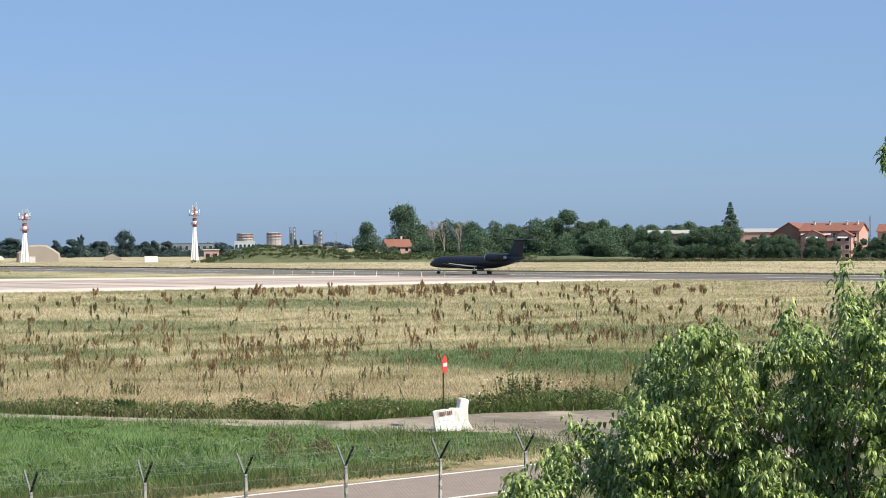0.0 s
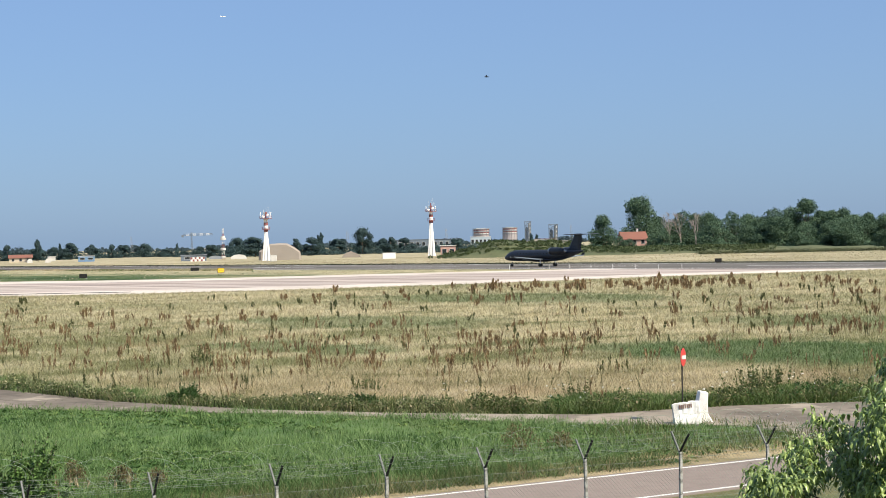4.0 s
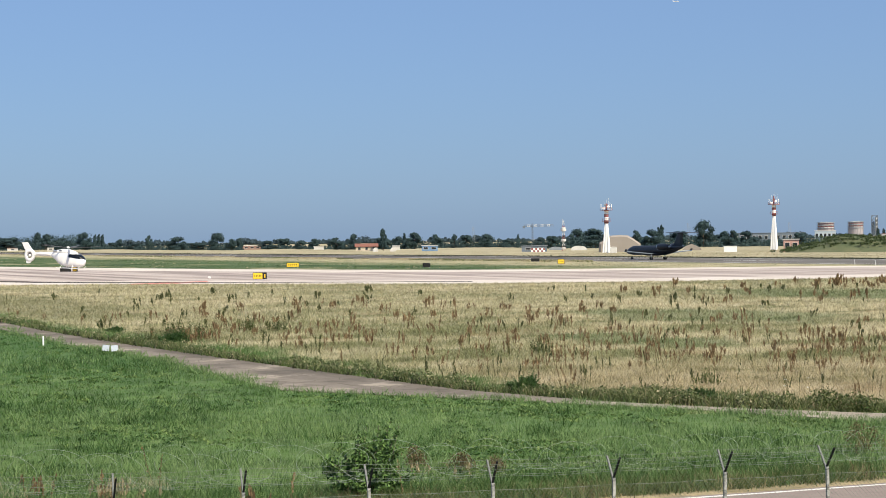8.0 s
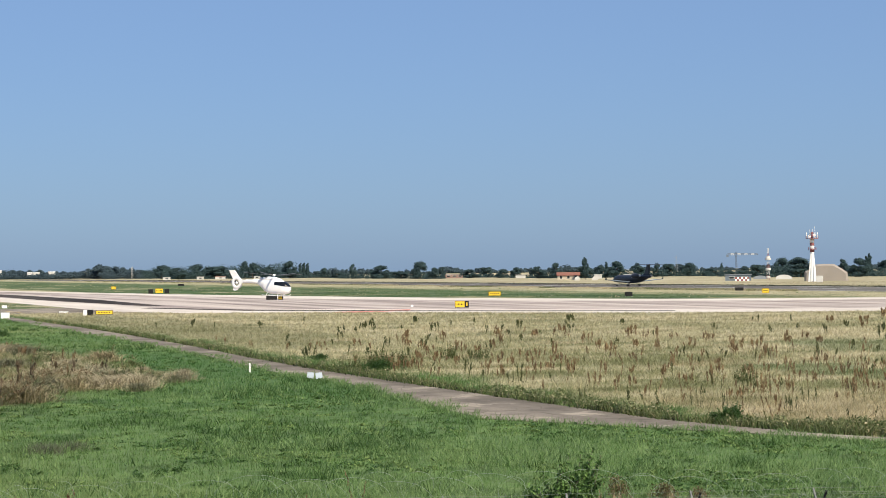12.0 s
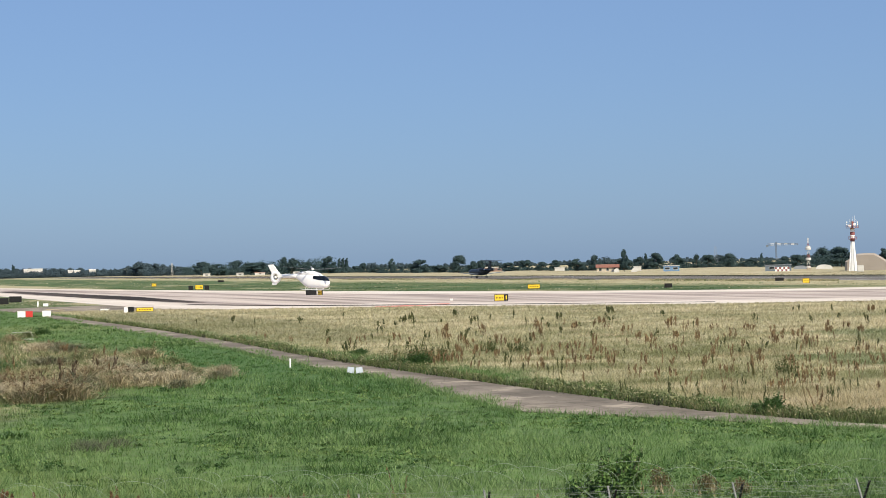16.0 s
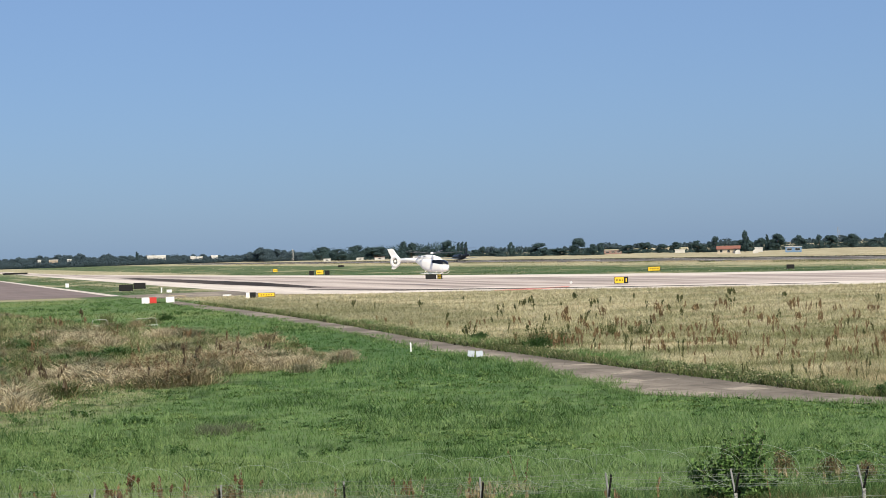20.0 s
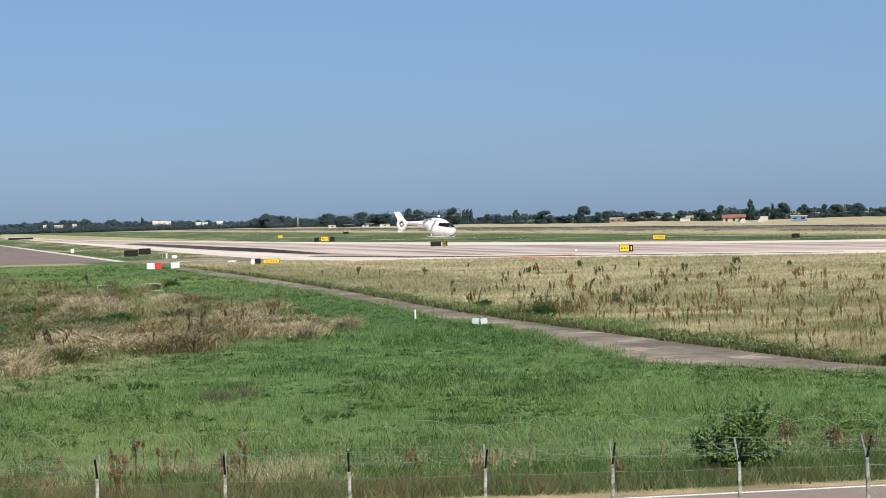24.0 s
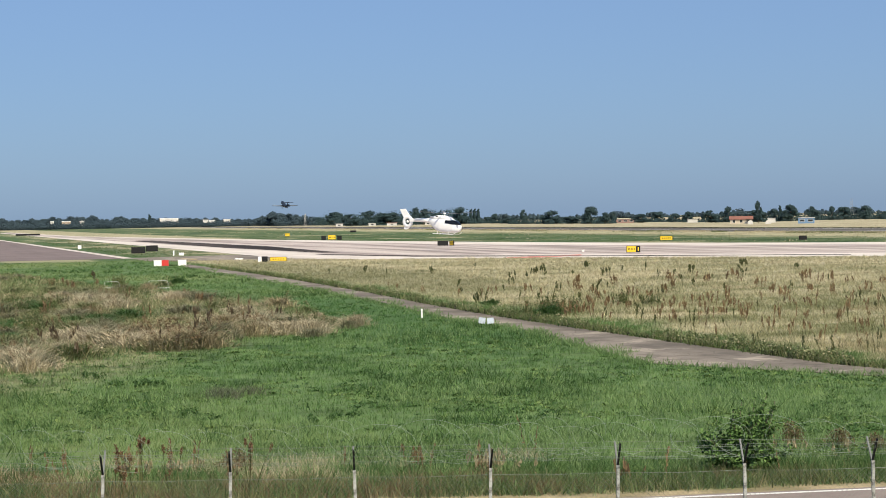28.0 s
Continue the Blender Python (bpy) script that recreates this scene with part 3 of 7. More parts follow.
def jet():
    """A rear-engined T-tailed business jet; y ahead, standing on its main wheels."""
    ob = thing("jet_aeroplane", "dark navy twin-engined T-tail jet rolling along the runway", "aeroplane")
    bm = bmesh.new()
    loft(bm, [oval(y, z, w, h) for y, z, w, h in (
        (14.6, 1.92, .04, .04), (14.4, 1.94, .28, .25), (13.9, 2.0, .55, .5), (13.1, 2.12, .82, .78), (12.2, 2.28, 1.0, 1.0),
        (11.0, 2.36, 1.16, 1.16), (9.0, 2.38, 1.2, 1.2), (-3.0, 2.38, 1.2, 1.2), (-5.0, 2.5, 1.1, 1.06), (-6.8, 2.66, .94, .88),
        (-8.4, 2.86, .68, .66), (-9.8, 3.04, .42, .44), (-11.0, 3.18, .2, .24), (-11.7, 3.24, .06, .08))])
    part("fuselage", bm, NAVY, ob, smooth=True)
    bm = bmesh.new()
    loft(bm, [oval(y, 1.42, w, h, 16, 0.8) for y, w, h in ((6.8, .1, .05), (5.8, 1.0, .3), (3.4, 1.35, .42), (.2, 1.3, .42), (-2.0, .8, .2), (-2.9, .1, .05))])
    part("belly_fairing", bm, NAVY, ob, smooth=True)
    for s in (-1, 1):
        bm = bmesh.new()
        loft(bm, [aerofoil(5.3, .2, s * 0.8, 1.42, .34), aerofoil(3.7, .1, s * 3.4, 1.62, .26), aerofoil(.6, -.7, s * 9.7, 2.2, .11)])
        wing = part("wing", bm, NAVY, ob, smooth=True)
        # glint along the wing's front edge is put in as a pale colour
        bm = bmesh.new()
        loft(bm, [oval(y, z, r, r, 8, 1, s * x) for x, y, z, r in ((1.0, 5.25, 1.46, .13), (3.4, 3.72, 1.66, .12), (9.7, .62, 2.22, .07))])
        part("leading_edge", bm, PALE_CLAD, wing, "polished leading edge, coloured pale for its glint", True)
        bm = bmesh.new()
        loft(bm, [oval(y, z, r, r * 1.3, 8, 1, s * x) for x, y, z, r in ((1.2, .1, 1.5, .12), (3.4, .02, 1.66, .11), (9.6, -.72, 2.22, .07))])
        part("flap_edge", bm, HAZY_STEEL, wing, "dull metal flap edge", True)
        bm = bmesh.new()
        loft(bm, [[(s * 9.68, y, z), (s * 9.76, y, z), (s * 9.76, y2, z), (s * 9.68, y2, z)] for y, y2, z in ((.5, -.7, 2.18), (-.2, -.9, 2.75))])
        part("winglet", bm, NAVY, wing)
        bm = bmesh.new()
        loft(bm, [oval(y, 3.3, r, r, 16, 1, s * 1.98) for y, r in ((-3.4, .52), (-3.25, .64), (-3.7, .76), (-5.2, .8), (-6.6, .72), (-7.7, .5), (-7.9, .42))])
        nacelle = part("engine_nacelle", bm, NAVY, ob, smooth=True)
        bm = bmesh.new()
        loft(bm, [oval(y, 3.3, r, r, 16, 1, s * 1.98) for y, r in ((-3.2, .6), (-3.17, .66), (-3.32, .72), (-3.5, .74))], False)
        part("intake_lip", bm, STEEL, nacelle, "bare metal intake lip", True)
        bm = bmesh.new()
        loft(bm, [oval(y, 3.3, r, r, 12, 1, s * 1.98) for y, r in ((-7.6, .36), (-8.3, .22), (-8.5, .05))])
        part("exhaust_cone", bm, STEEL, nacelle, smooth=True)
        bm = bmesh.new()
        loft(bm, [aerofoil(-4.2, -7.0, s * 0.8, 3.1, .22), aerofoil(-4.4, -6.8, s * 1.5, 3.25, .2)])
        part("engine_pylon", bm, NAVY, ob, smooth=True)
        bm = bmesh.new()
        loft(bm, [aerofoil(-8.7, -11.5, 0.02 * s, 6.66, .4), aerofoil(-10.3, -11.9, s * 4.3, 6.76, .24)])
        part("tailplane", bm, NAVY, ob, smooth=True)
        bm = bmesh.new()
        rod(bm, (s * 2.05, 0, 1.5), (s * 2.05, 0, 0.38), .09)
        rod(bm, (s * 2.05, 0.5, 1.3), (s * 2.05, 0.05, 0.7), .05)
        rod(bm, (s * 1.75, 0, .38), (s * 2.35, 0, .38), .06)
        leg = part("main_leg", bm, STEEL, ob, "bare metal landing-gear leg")
        for off in (-.26, .26):
            bm = bmesh.new()
            turned(bm, [(.16, -.1), (.33, -.11), (.385, -.06), (.385, .06), (.33, .11), (.16, .1)], 18, pose(s * 2.05 + off, 0, .385, 0, 90))
            part("wheel", bm, BLACK, leg)
    bm = bmesh.new()
    loft(bm, [[(-w, le - .4, z), (0, le, z), (w, le - .4, z), (w, te + .9, z), (0, te, z), (-w, te + .9, z)] for w, le, te, z in
          ((.2, -5.2, -10.9, 3.25), (.17, -7.0, -10.9, 3.9), (.12, -8.9, -11.3, 6.62))])
    part("fin", bm, NAVY, ob)
    bm = bmesh.new()
    loft(bm, [oval(y, 6.68, w, w, 12) for y, w in ((-8.5, .04), (-8.9, .2), (-10.8, .2), (-11.9, .04))])
    part("tail_bullet", bm, NAVY, ob, smooth=True)
    bm = bmesh.new()
    rod(bm, (0, 12.2, 1.5), (0, 12.2, .3), .07)
    nose = part("nose_leg", bm, STEEL, ob, "bare metal landing-gear leg")
    for off in (-.17, .17):
        bm = bmesh.new()
        turned(bm, [(.1, -.07), (.25, -.08), (.285, -.04), (.285, .04), (.25, .08), (.1, .07)], 16, pose(off, 12.2, .285, 0, 90))
        part("wheel", bm, BLACK, nose)
    bm = bmesh.new()
    loft(bm, [[(x * 1.0, y, z) for x, y, z in ((-.78, 12.55, 2.72), (-.3, 13.05, 2.72), (.3, 13.05, 2.72), (.78, 12.55, 2.72))],
              [(x, y, z) for x, y, z in ((-.72, 12.1, 3.04), (-.28, 12.5, 3.1), (.28, 12.5, 3.1), (.72, 12.1, 3.04))]])
    part("windscreen", bm, GLASS, ob, "dark cockpit windscreen")
    for s in (-1, 1):
        for i in range(11):
            bm = bmesh.new()
            box(bm, (s * 1.13, 8.8 - i * 0.98, 2.72), (.03, .26, .36), None, .012)
            part("cabin_window", bm, GLASS, ob)
    return ob


def helicopter():
    """A light twin helicopter with a shrouded tail fan; y ahead, its skids on z = 0. Returns the thing and its rotor."""
    ob = thing("helicopter", "white twin-engined helicopter with shrouded tail fan, hovering low", "helicopter")
    def hull(grow, n):
        shape = ((3.5, 1.22, .05, .05, 1), (3.42, 1.22, .36, .42, .9), (3.2, 1.26, .62, .72, .85), (2.8, 1.34, .84, .96, .76), (2.2, 1.42, .98, 1.14, .68), (1.2, 1.5, 1.02, 1.24, .64),
                 (-.4, 1.56, 1.02, 1.26, .64), (-1.4, 1.76, .92, 1.06, .7), (-2.2, 2.06, .66, .74, .8), (-3.0, 2.3, .4, .46, .9), (-3.3, 2.36, .3, .34, 1))
        ys = np.linspace(3.6, -3.3, 70)
        keys = np.array([q[0] for q in shape])[::-1]
        cols = [np.interp(ys, keys, np.array([q[k] for q in shape])[::-1]) for k in (1, 2, 3, 4)]
        return [oval(y, z, w * grow, h * grow, n, f) for y, z, w, h, f in zip(ys, *cols)]
    bm = bmesh.new()
    loft(bm, hull(1.0, 40))
    part("cabin", bm, WHITE, ob, smooth=True)
    # the glazing follows the hull, a finger's width proud of it
    for name, keep in (("windscreen", lambda x, y, z: abs(x) < .6 and y > 1.7 and 1.7 < z < 2.52),
                       ("side_window", lambda x, y, z: x > .56 and .7 < y and 2.0 - .1 * y < z < 2.45 + .04 * y),
                       ("side_window", lambda x, y, z: x < -.56 and .7 < y and 2.0 - .1 * y < z < 2.45 + .04 * y)):
        bm = bmesh.new()
        loft(bm, hull(1.012, 72), False)
        bmesh.ops.delete(bm, geom=[f for f in bm.faces if not keep(*f.calc_center_median())], context="FACES")
        part(name, bm, GLASS, ob, "dark tinted glazing", True)
    bm = bmesh.new()
    loft(bm, [oval(y, z, w, h, 20, .8) for y, z, w, h in ((2.1, 2.5, .2, .06), (1.5, 2.68, .58, .3), (.4, 2.84, .72, .46), (-.9, 2.86, .76, .48), (-1.8, 2.74, .64, .4), (-2.7, 2.5, .3, .2))])
    part("engine_cowling", bm, WHITE, ob, smooth=True)
    for s in (-1, 1):
        bm = bmesh.new()
        rod(bm, (s * .45, -1.7, 2.86), (s * .62, -2.4, 2.95), .17, .2, 12)
        part("exhaust_pipe", bm, STEEL, ob, "bare metal exhaust pipe")
        bm = bmesh.new()
        box(bm, (s * .6, -1.05, 3.1), (.3, .5, .16), None, .05)
        part("air_intake", bm, SIGN_BLACK, ob, "dark engine air intake")
        bm = bmesh.new()
        pts = [(s * 1.1, 3.0, .42), (s * 1.12, 2.7, .12), (s * 1.12, 2.2, .05), (s * 1.12, -1.2, .05), (s * 1.1, -1.6, .1)]
        for a, b in zip(pts, pts[1:]):
            rod(bm, a, b, .05, None, 8)
        part("skid", bm, WHITE, ob)
        for y in (1.5, -.7):
            bm = bmesh.new()
            rod(bm, (s * 1.12, y, .06), (s * .85, y, .5), .045)
            rod(bm, (s * .85, y, .5), (0, y, .68), .045)
            part("skid_strut", bm, WHITE, ob)
        bm = bmesh.new()
        loft(bm, [aerofoil(-5.4, -6.0, s * .1, 2.25, .1), aerofoil(-5.5, -6.0, s * 1.35, 2.25, .07)])
        tail = part("tailplane", bm, WHITE, ob)
        bm = bmesh.new()
        box(bm, (s * 1.36, -5.8, 2.3), (.04, .9, .55), None, .015)
        part("end_plate", bm, WHITE, tail)
    bm = bmesh.new()
    loft(bm, [oval(y, z, r, r, 16) for y, z, r in ((-2.9, 2.34, .42), (-4.0, 2.32, .35), (-6.7, 2.2, .27))])
    part("tail_boom", bm, WHITE, ob, smooth=True)
    # the shrouded fan: a ring across x, open in the middle
    bm = bmesh.new()
    n = 28
    shape = ((.52, -.17), (.54, -.24), (.9, -.18), (1.06, -.06), (1.06, .06), (.9, .18), (.54, .24), (.52, .17))
    rings = [[(x, -7.35 + r * math.cos(2 * math.pi * i / n), 1.95 + 1.08 * r * math.sin(2 * math.pi * i / n)) for r, x in shape] for i in range(n)]
    loft(bm, rings + rings[:1], False)
    bmesh.ops.remove_doubles(bm, verts=bm.verts, dist=.001)
    part("fan_shroud", bm, WHITE, ob, smooth=True)
    bm = bmesh.new()
    turned(bm, [(.18, -.2), (.22, -.12), (.22, .12), (.14, .22)], 14, pose(0, -7.35, 1.95, 0, 90))
    part("fan_hub", bm, WHITE, ob)
    for i in range(10):
        a = 2 * math.pi * i / 10
        bm = bmesh.new()
        box(bm, (0, 0, .34), (.03, .11, .42), pose(0, -7.35, 1.95) @ Matrix.Rotation(a, 4, "X") @ Matrix.Rotation(.5, 4, "Z"))
        part("fan_blade", bm, BLADES, ob)
    bm = bmesh.new()
    prism(bm, [(-6.5, 2.5), (-8.15, 2.6), (-9.0, 4.1), (-7.9, 4.2)], "x", -.09, .09)
    part("fin", bm, WHITE, ob)
    bm = bmesh.new()
    prism(bm, [(-6.95, 1.15), (-7.85, 1.2), (-8.1, .62), (-7.7, .5), (-7.2, .62)], "x", -.07, .07)
    part("tail_bumper", bm, WHITE, ob)
    bm = bmesh.new()
    rod(bm, (0, .1, 3.0), (0, .1, 3.55), .12, .09)
    part("mast", bm, STEEL, ob)
    # the rotor turns about its mast
    bm = bmesh.new()
    turned(bm, [(.05, -.12), (.24, -.1), (.3, 0), (.24, .14), (.06, .2)], 16)
    rotor = part("rotor", bm, WHITE, ob)
    for i in range(5):
        bm = bmesh.new()
        loft(bm, [[(r, -c, z), (r, c * .6, z + .02), (r, c, z - .01), (r, 0, z - .03)] for r, c, z in ((.25, .08, .02), (.9, .08, .04), (1.2, .17, .06), (3.2, .17, .16), (5.1, .16, .34), (5.4, .06, .38))])
        bmesh.ops.transform(bm, matrix=Matrix.Rotation(2 * math.pi * i / 5, 4, "Z"), verts=bm.verts)
        part("rotor_blade", bm, BLADES, rotor, "grey rotor blade")
    return ob, rotor


JET = jet()
HELICOPTER, ROTOR = helicopter()


# ---- fence, signs and small things near by ----
def fence_line(i):
    x = 2.28 + 1.835 * i
    return x, 28.05 - 0.27 * (x - 2.2) if x < 14 else 24.86 - 0.17 * (x - 14)


def fence():
    top = thing("perimeter_fence", "chain-link fence on concrete posts with barbed wire and razor coils", "fence")
    post_me = arm_me = far_me = None
    spots = [fence_line(i) for i in range(-4, 18)]
    for k, (x, y) in enumerate(spots):
        if post_me is None:
            bm = bmesh.new()
            loft(bm, [[(q * sx * .024, q * sy * .024, .1 + z * .1) for sx, sy in ((-1, -1), (1, -1), (1, 1), (-1, 1))]
                      for z in range(-1, 23) for q in ((1.0, .86)[z % 2],)])
            post = part("post", bm, POST, top)
            post_me = post.data
        else:
            post = new("post", post_me)
            post.parent = top
        wob = random.uniform(-1.5, 1.5)
        post.matrix_basis = pose(x, y, 0, wob, random.uniform(-1.5, 1.5), -12)
        for s in (-1, 1):
            if arm_me is None:
                bm = bmesh.new()
                box(bm, (0, .014, .22), (.028, .012, .46), None, .003)
                box(bm, (.01, .024, .22), (.008, .024, .46), None, .002)
                box(bm, (-.01, .024, .22), (.008, .024, .46), None, .002)
                arm = part("bracket_arm", bm, GREY_ARM, post, "pale angle-iron arm")
                far_me = arm.data
                arm_me = far_me.copy()
                arm_me.materials[0] = ANGLE
            else:
                arm = new("bracket_arm", arm_me if s > 0 else far_me)
                arm.parent = post
            arm.matrix_basis = pose(0, 0, 2.28, s * 40 + random.uniform(-3, 3), 0, 0)
    # straining wires and barbed wires
    for dy, z, r in ((0, 2.2, .003), (0, 1.5, .0022), (-.12, 2.42, .002), (-.21, 2.53, .002), (-.29, 2.62, .002), (.12, 2.42, .002), (.21, 2.53, .002), (.29, 2.62, .002)):
        bm = bmesh.new()
        for (ax, ay), (bx, by) in zip(spots, spots[1:]):
            m = ((ax + bx) / 2, (ay + by) / 2 + dy, z - .02)
            rod(bm, (ax, ay + dy, z), m, r, None, 4)
            rod(bm, m, (bx, by + dy, z), r, None, 4)
            if dy:
                for q in range(12):
                    u = (q + .5) / 12
                    p = Vector((ax + (bx - ax) * u, ay + (by - ay) * u + dy, z - .02 * (1 - abs(2 * u - 1))))
                    rod(bm, p + Vector((-.01, 0, -.025)), p + Vector((.01, 0, .025)), .0016, None, 3)
        part("barbed_wire" if dy else "line_wire", bm, WIRE, top)
    # woven mesh
    verts, faces = [], []
    for (ax, ay), (bx, by) in zip(spots, spots[1:]):
        n = 26
        for s in (-1, 1):
            for j in range(-30, n + 30):
                u0, u1 = j / n, (j + s * 30) / n
                z0, z1 = .05, 2.2
                cut = [(u0, z0), (u1, z1)]
                lo, hi = sorted(((0 - u0) / (u1 - u0), (1 - u0) / (u1 - u0)))
                lo, hi = max(lo, 0), min(hi, 1)
                if hi <= lo:
                    continue
                a, b = [(u0 + (u1 - u0) * w, z0 + (z1 - z0) * w) for w in (lo, hi)]
                w = .0021
                base = len(verts)
                for (u, z) in (a, b):
                    px, py = ax + (bx - ax) * u, ay + (by - ay) * u
                    verts += [(px - w, py, z), (px + w, py, z), (px, py - w, z + w)]
                faces += [(base, base + 1, base + 4, base + 3), (base + 1, base + 2, base + 5, base + 4), (base + 2, base, base + 3, base + 5)]
    tagged(from_arrays("wire_mesh", verts, faces, WIRE, top), kind="stuff")
    # razor coils lying in the forked arms
    x0, x1 = spots[0][0], spots[-1][0]
    seg, rad = 24, .36
    for hand, turns, shift in ((1, 62, 0.0), (-1, 55, 1.3)):
        verts, faces = [], []
        k = 0
        for i in range(turns * seg + 1):
            u = i / (turns * seg)
            x = x0 + (x1 - x0) * u
            y = 28.05 - 0.27 * (x - 2.2) if x < 14 else 24.86 - 0.17 * (x - 14)
            a = hand * 2 * math.pi * i / seg + shift
            r = rad * (1 + .14 * math.sin(i * .013 + shift) + .10 * math.sin(i * .047) + .08 * math.sin(i * .11 + shift))
            p = Vector((x + .13 * math.sin(i * .031 + shift) + .07 * math.sin(i * .0173) + r * math.cos(a), y - .17 * r * math.cos(a) + .09 * math.sin(a * .5 + i * .01),
                        2.66 + .05 * math.sin(i * .004) + .05 * math.sin(i * .037) + r * (.74 + .12 * math.sin(i * .0061 + shift)) * math.sin(a)))
            for q in range(3):
                b = 2 * math.pi * q / 3
                verts.append(p + Vector((.0022 * math.cos(b), .0022 * math.sin(b), .0022 * math.sin(b + 1))))
            if i:
                for q in range(3):
                    faces.append((k - 3 + q, k - 3 + (q + 1) % 3, k + (q + 1) % 3, k + q))
            k += 3
        from_arrays("razor_coil", verts, faces, RAZOR, top, "loose spiral of razor wire")
    return top


def no_entry_sign():
    ob = thing("no_entry_sign", "round red no-entry sign with white bar on a thin pole", "road sign", pose(*SIGN_SPOT, 0, 0, 1.5, 30))
    bm = bmesh.new()
    rod(bm, (0, 0, -.1), (0, 0, 2.35), .024, None, 10)
    part("pole", bm, ANGLE, ob, "dull brown metal pole")
    bm = bmesh.new()
    turned(bm, [(.28, -.012), (.30, 0), (.28, .012)], 32, pose(0, -.045, 2.08, 90))
    disc = part("disc", bm, RED, ob)
    bm = bmesh.new()
    box(bm, (0, -.062, 2.08), (.46, .006, .12), None, .002)
    part("bar", bm, WHITE_LINE, disc, "white bar")
    bm = bmesh.new()
    box(bm, (0, -.02, 2.08), (.4, .03, .04))
    part("clamp", bm, STEEL, ob)
    return ob


def barrier(spot, turn, tilt, lean, length, height, label, mark, wide=1.0):
    """A short concrete barrier block: flared foot, narrow top, chipped edges."""
    ob = thing("concrete_barrier", label, "barrier", pose(*spot, 0, tilt, lean, turn), "barriers by the lane")
    bm = bmesh.new()
    rings = []
    n = 9
    for i in range(n + 1):
        x = -length / 2 + length * i / n
        j = [random.uniform(-.022, .022) for _ in range(10)]
        end = .03 if i in (0, n) else 0
        rings.append([(x, -.3 + j[0], -.05), (x, -.29 + j[1], .09 + j[1]), (x, -.17 + j[2], .3), (x, -.12 + j[8], height * .7), (x, -.095 + j[3], height + j[3] - end),
                      (x, .095 + j[4], height + j[4] - end), (x, .12 + j[9], height * .7), (x, .17 + j[5], .3), (x, .29 + j[6], .09 + j[6]), (x, .3 + j[7], -.05)])
    loft(bm, [[(x, y * wide, z) for x, y, z in ring] for ring in rings])
    bmesh.ops.bevel(bm, geom=[e for e in bm.edges if len(e.link_faces) == 2 and e.calc_face_angle(0) > .6], offset=.02, segments=1, affect="EDGES")
    part("block", bm, WHITEWASH, ob)
    if mark:
        for k in range(7):
            bm = bmesh.new()
            box(bm, (-.2 + k * .062, -.135 - .018, height - .14), (.036, .03, .13), pose(0, 0, 0, -4, 0, 0))
            part("stencil_bar", bm, SHADE_WALL, ob, "faded brown-red stencilled bar")
    return ob


def runway_sign(spot, turn, width, height, front, label, split=0.0):
    """A low lit-box sign on short feet."""
    ob = thing("taxiway_sign", label, "airfield sign", pose(*spot, 0, 0, 0, turn), "airfield signs")
    bm = bmesh.new()
    box(bm, (0, 0, .16 + height / 2), (width, .28, height), None, .025)
    body = part("box", bm, SIGN_BLACK, ob)
    if front is not None:
        w = width * (1 - split) - .12
        bm = bmesh.new()
        box(bm, (-width * split / 2, -.146, .16 + height / 2), (w, .012, height - .12), None, .004)
        part("face", bm, front, body, "yellow face")
        for k in range(5):
            bm = bmesh.new()
            box(bm, (-width * split / 2 + (k - 2) * w * .16, -.156, .16 + height * .5), (w * .07, .006, height * .26))
            part("mark", bm, SIGN_BLACK, body, "black mark")
        if split:
            bm = bmesh.new()
            box(bm, (width / 2 - width * split / 2, -.15, .16 + height / 2), (width * split * .3, .012, height * .55))
            part("mark", bm, YELLOW, body, "yellow mark")
    for s in (-1, 1):
        bm = bmesh.new()
        rod(bm, (s * width * .38, 0, -.05), (s * width * .38, 0, .18), .04)
        part("foot", bm, STEEL, ob)
    return ob


def small_box(spot, turn, size, material, label, name="cabinet", category="cabinet"):
    ob = thing(name, label, category, pose(*spot, 0, 0, 0, turn))
    bm = bmesh.new()
    box(bm, (0, 0, size[2] / 2 - .02), size, None, min(size) * .08)
    part("case", bm, material, ob)
    bm = bmesh.new()
    box(bm, (0, 0, size[2] + .01), (size[0] * 1.06, size[1] * 1.06, size[2] * .08), None, min(size) * .02)
    part("lid", bm, material, ob)
    return ob


def marker_peg(spot, height, material, label, wide=.055):
    ob = thing("marker_post", label, "marker post", pose(*spot, 0))
    bm = bmesh.new()
    turned(bm, [(wide, -.1), (wide, height - .04), (wide * .6, height)], 10)
    part("stake", bm, material, ob)
    return ob


SIGN_SPOT = (42.3, 43.9)
fence()
no_entry_sign()
barrier((41.9, 43.25), -38, 0, -7, .86, .72, "whitewashed chipped concrete barrier with faded red stencil", True)
barrier((42.72, 43.6), 52, 9, 3, .95, .98, "whitewashed chipped concrete barrier, end on and tilted", False, 1.3)
# signs along the paved bands: place, turn, width, height
runway_sign((102, 267), -22, 2.1, 1.0, YELLOW, "yellow and black taxiway sign on short feet", .28)
runway_sign((152, 378), -22, 2.7, .95, YELLOW, "yellow taxiway sign on short feet")
runway_sign((168, 345), -22, 1.55, .85, None, "black back of a taxiway sign")
runway_sign((222, 396), -28, 2.0, .75, None, "black back of a taxiway sign")
runway_sign((206, 356), -28, 1.5, 1.0, YELLOW, "yellow taxiway sign on short feet")
runway_sign((282, 281), -45, 1.45, .85, None, "black back of a taxiway sign")
runway_sign((100.9, 373), -15, 2.2, 1.0, None, "black back of a taxiway sign below the helicopter")
runway_sign((102.6, 372.2), -75, 1.6, 1.0, YELLOW, "yellow taxiway sign seen edge on")
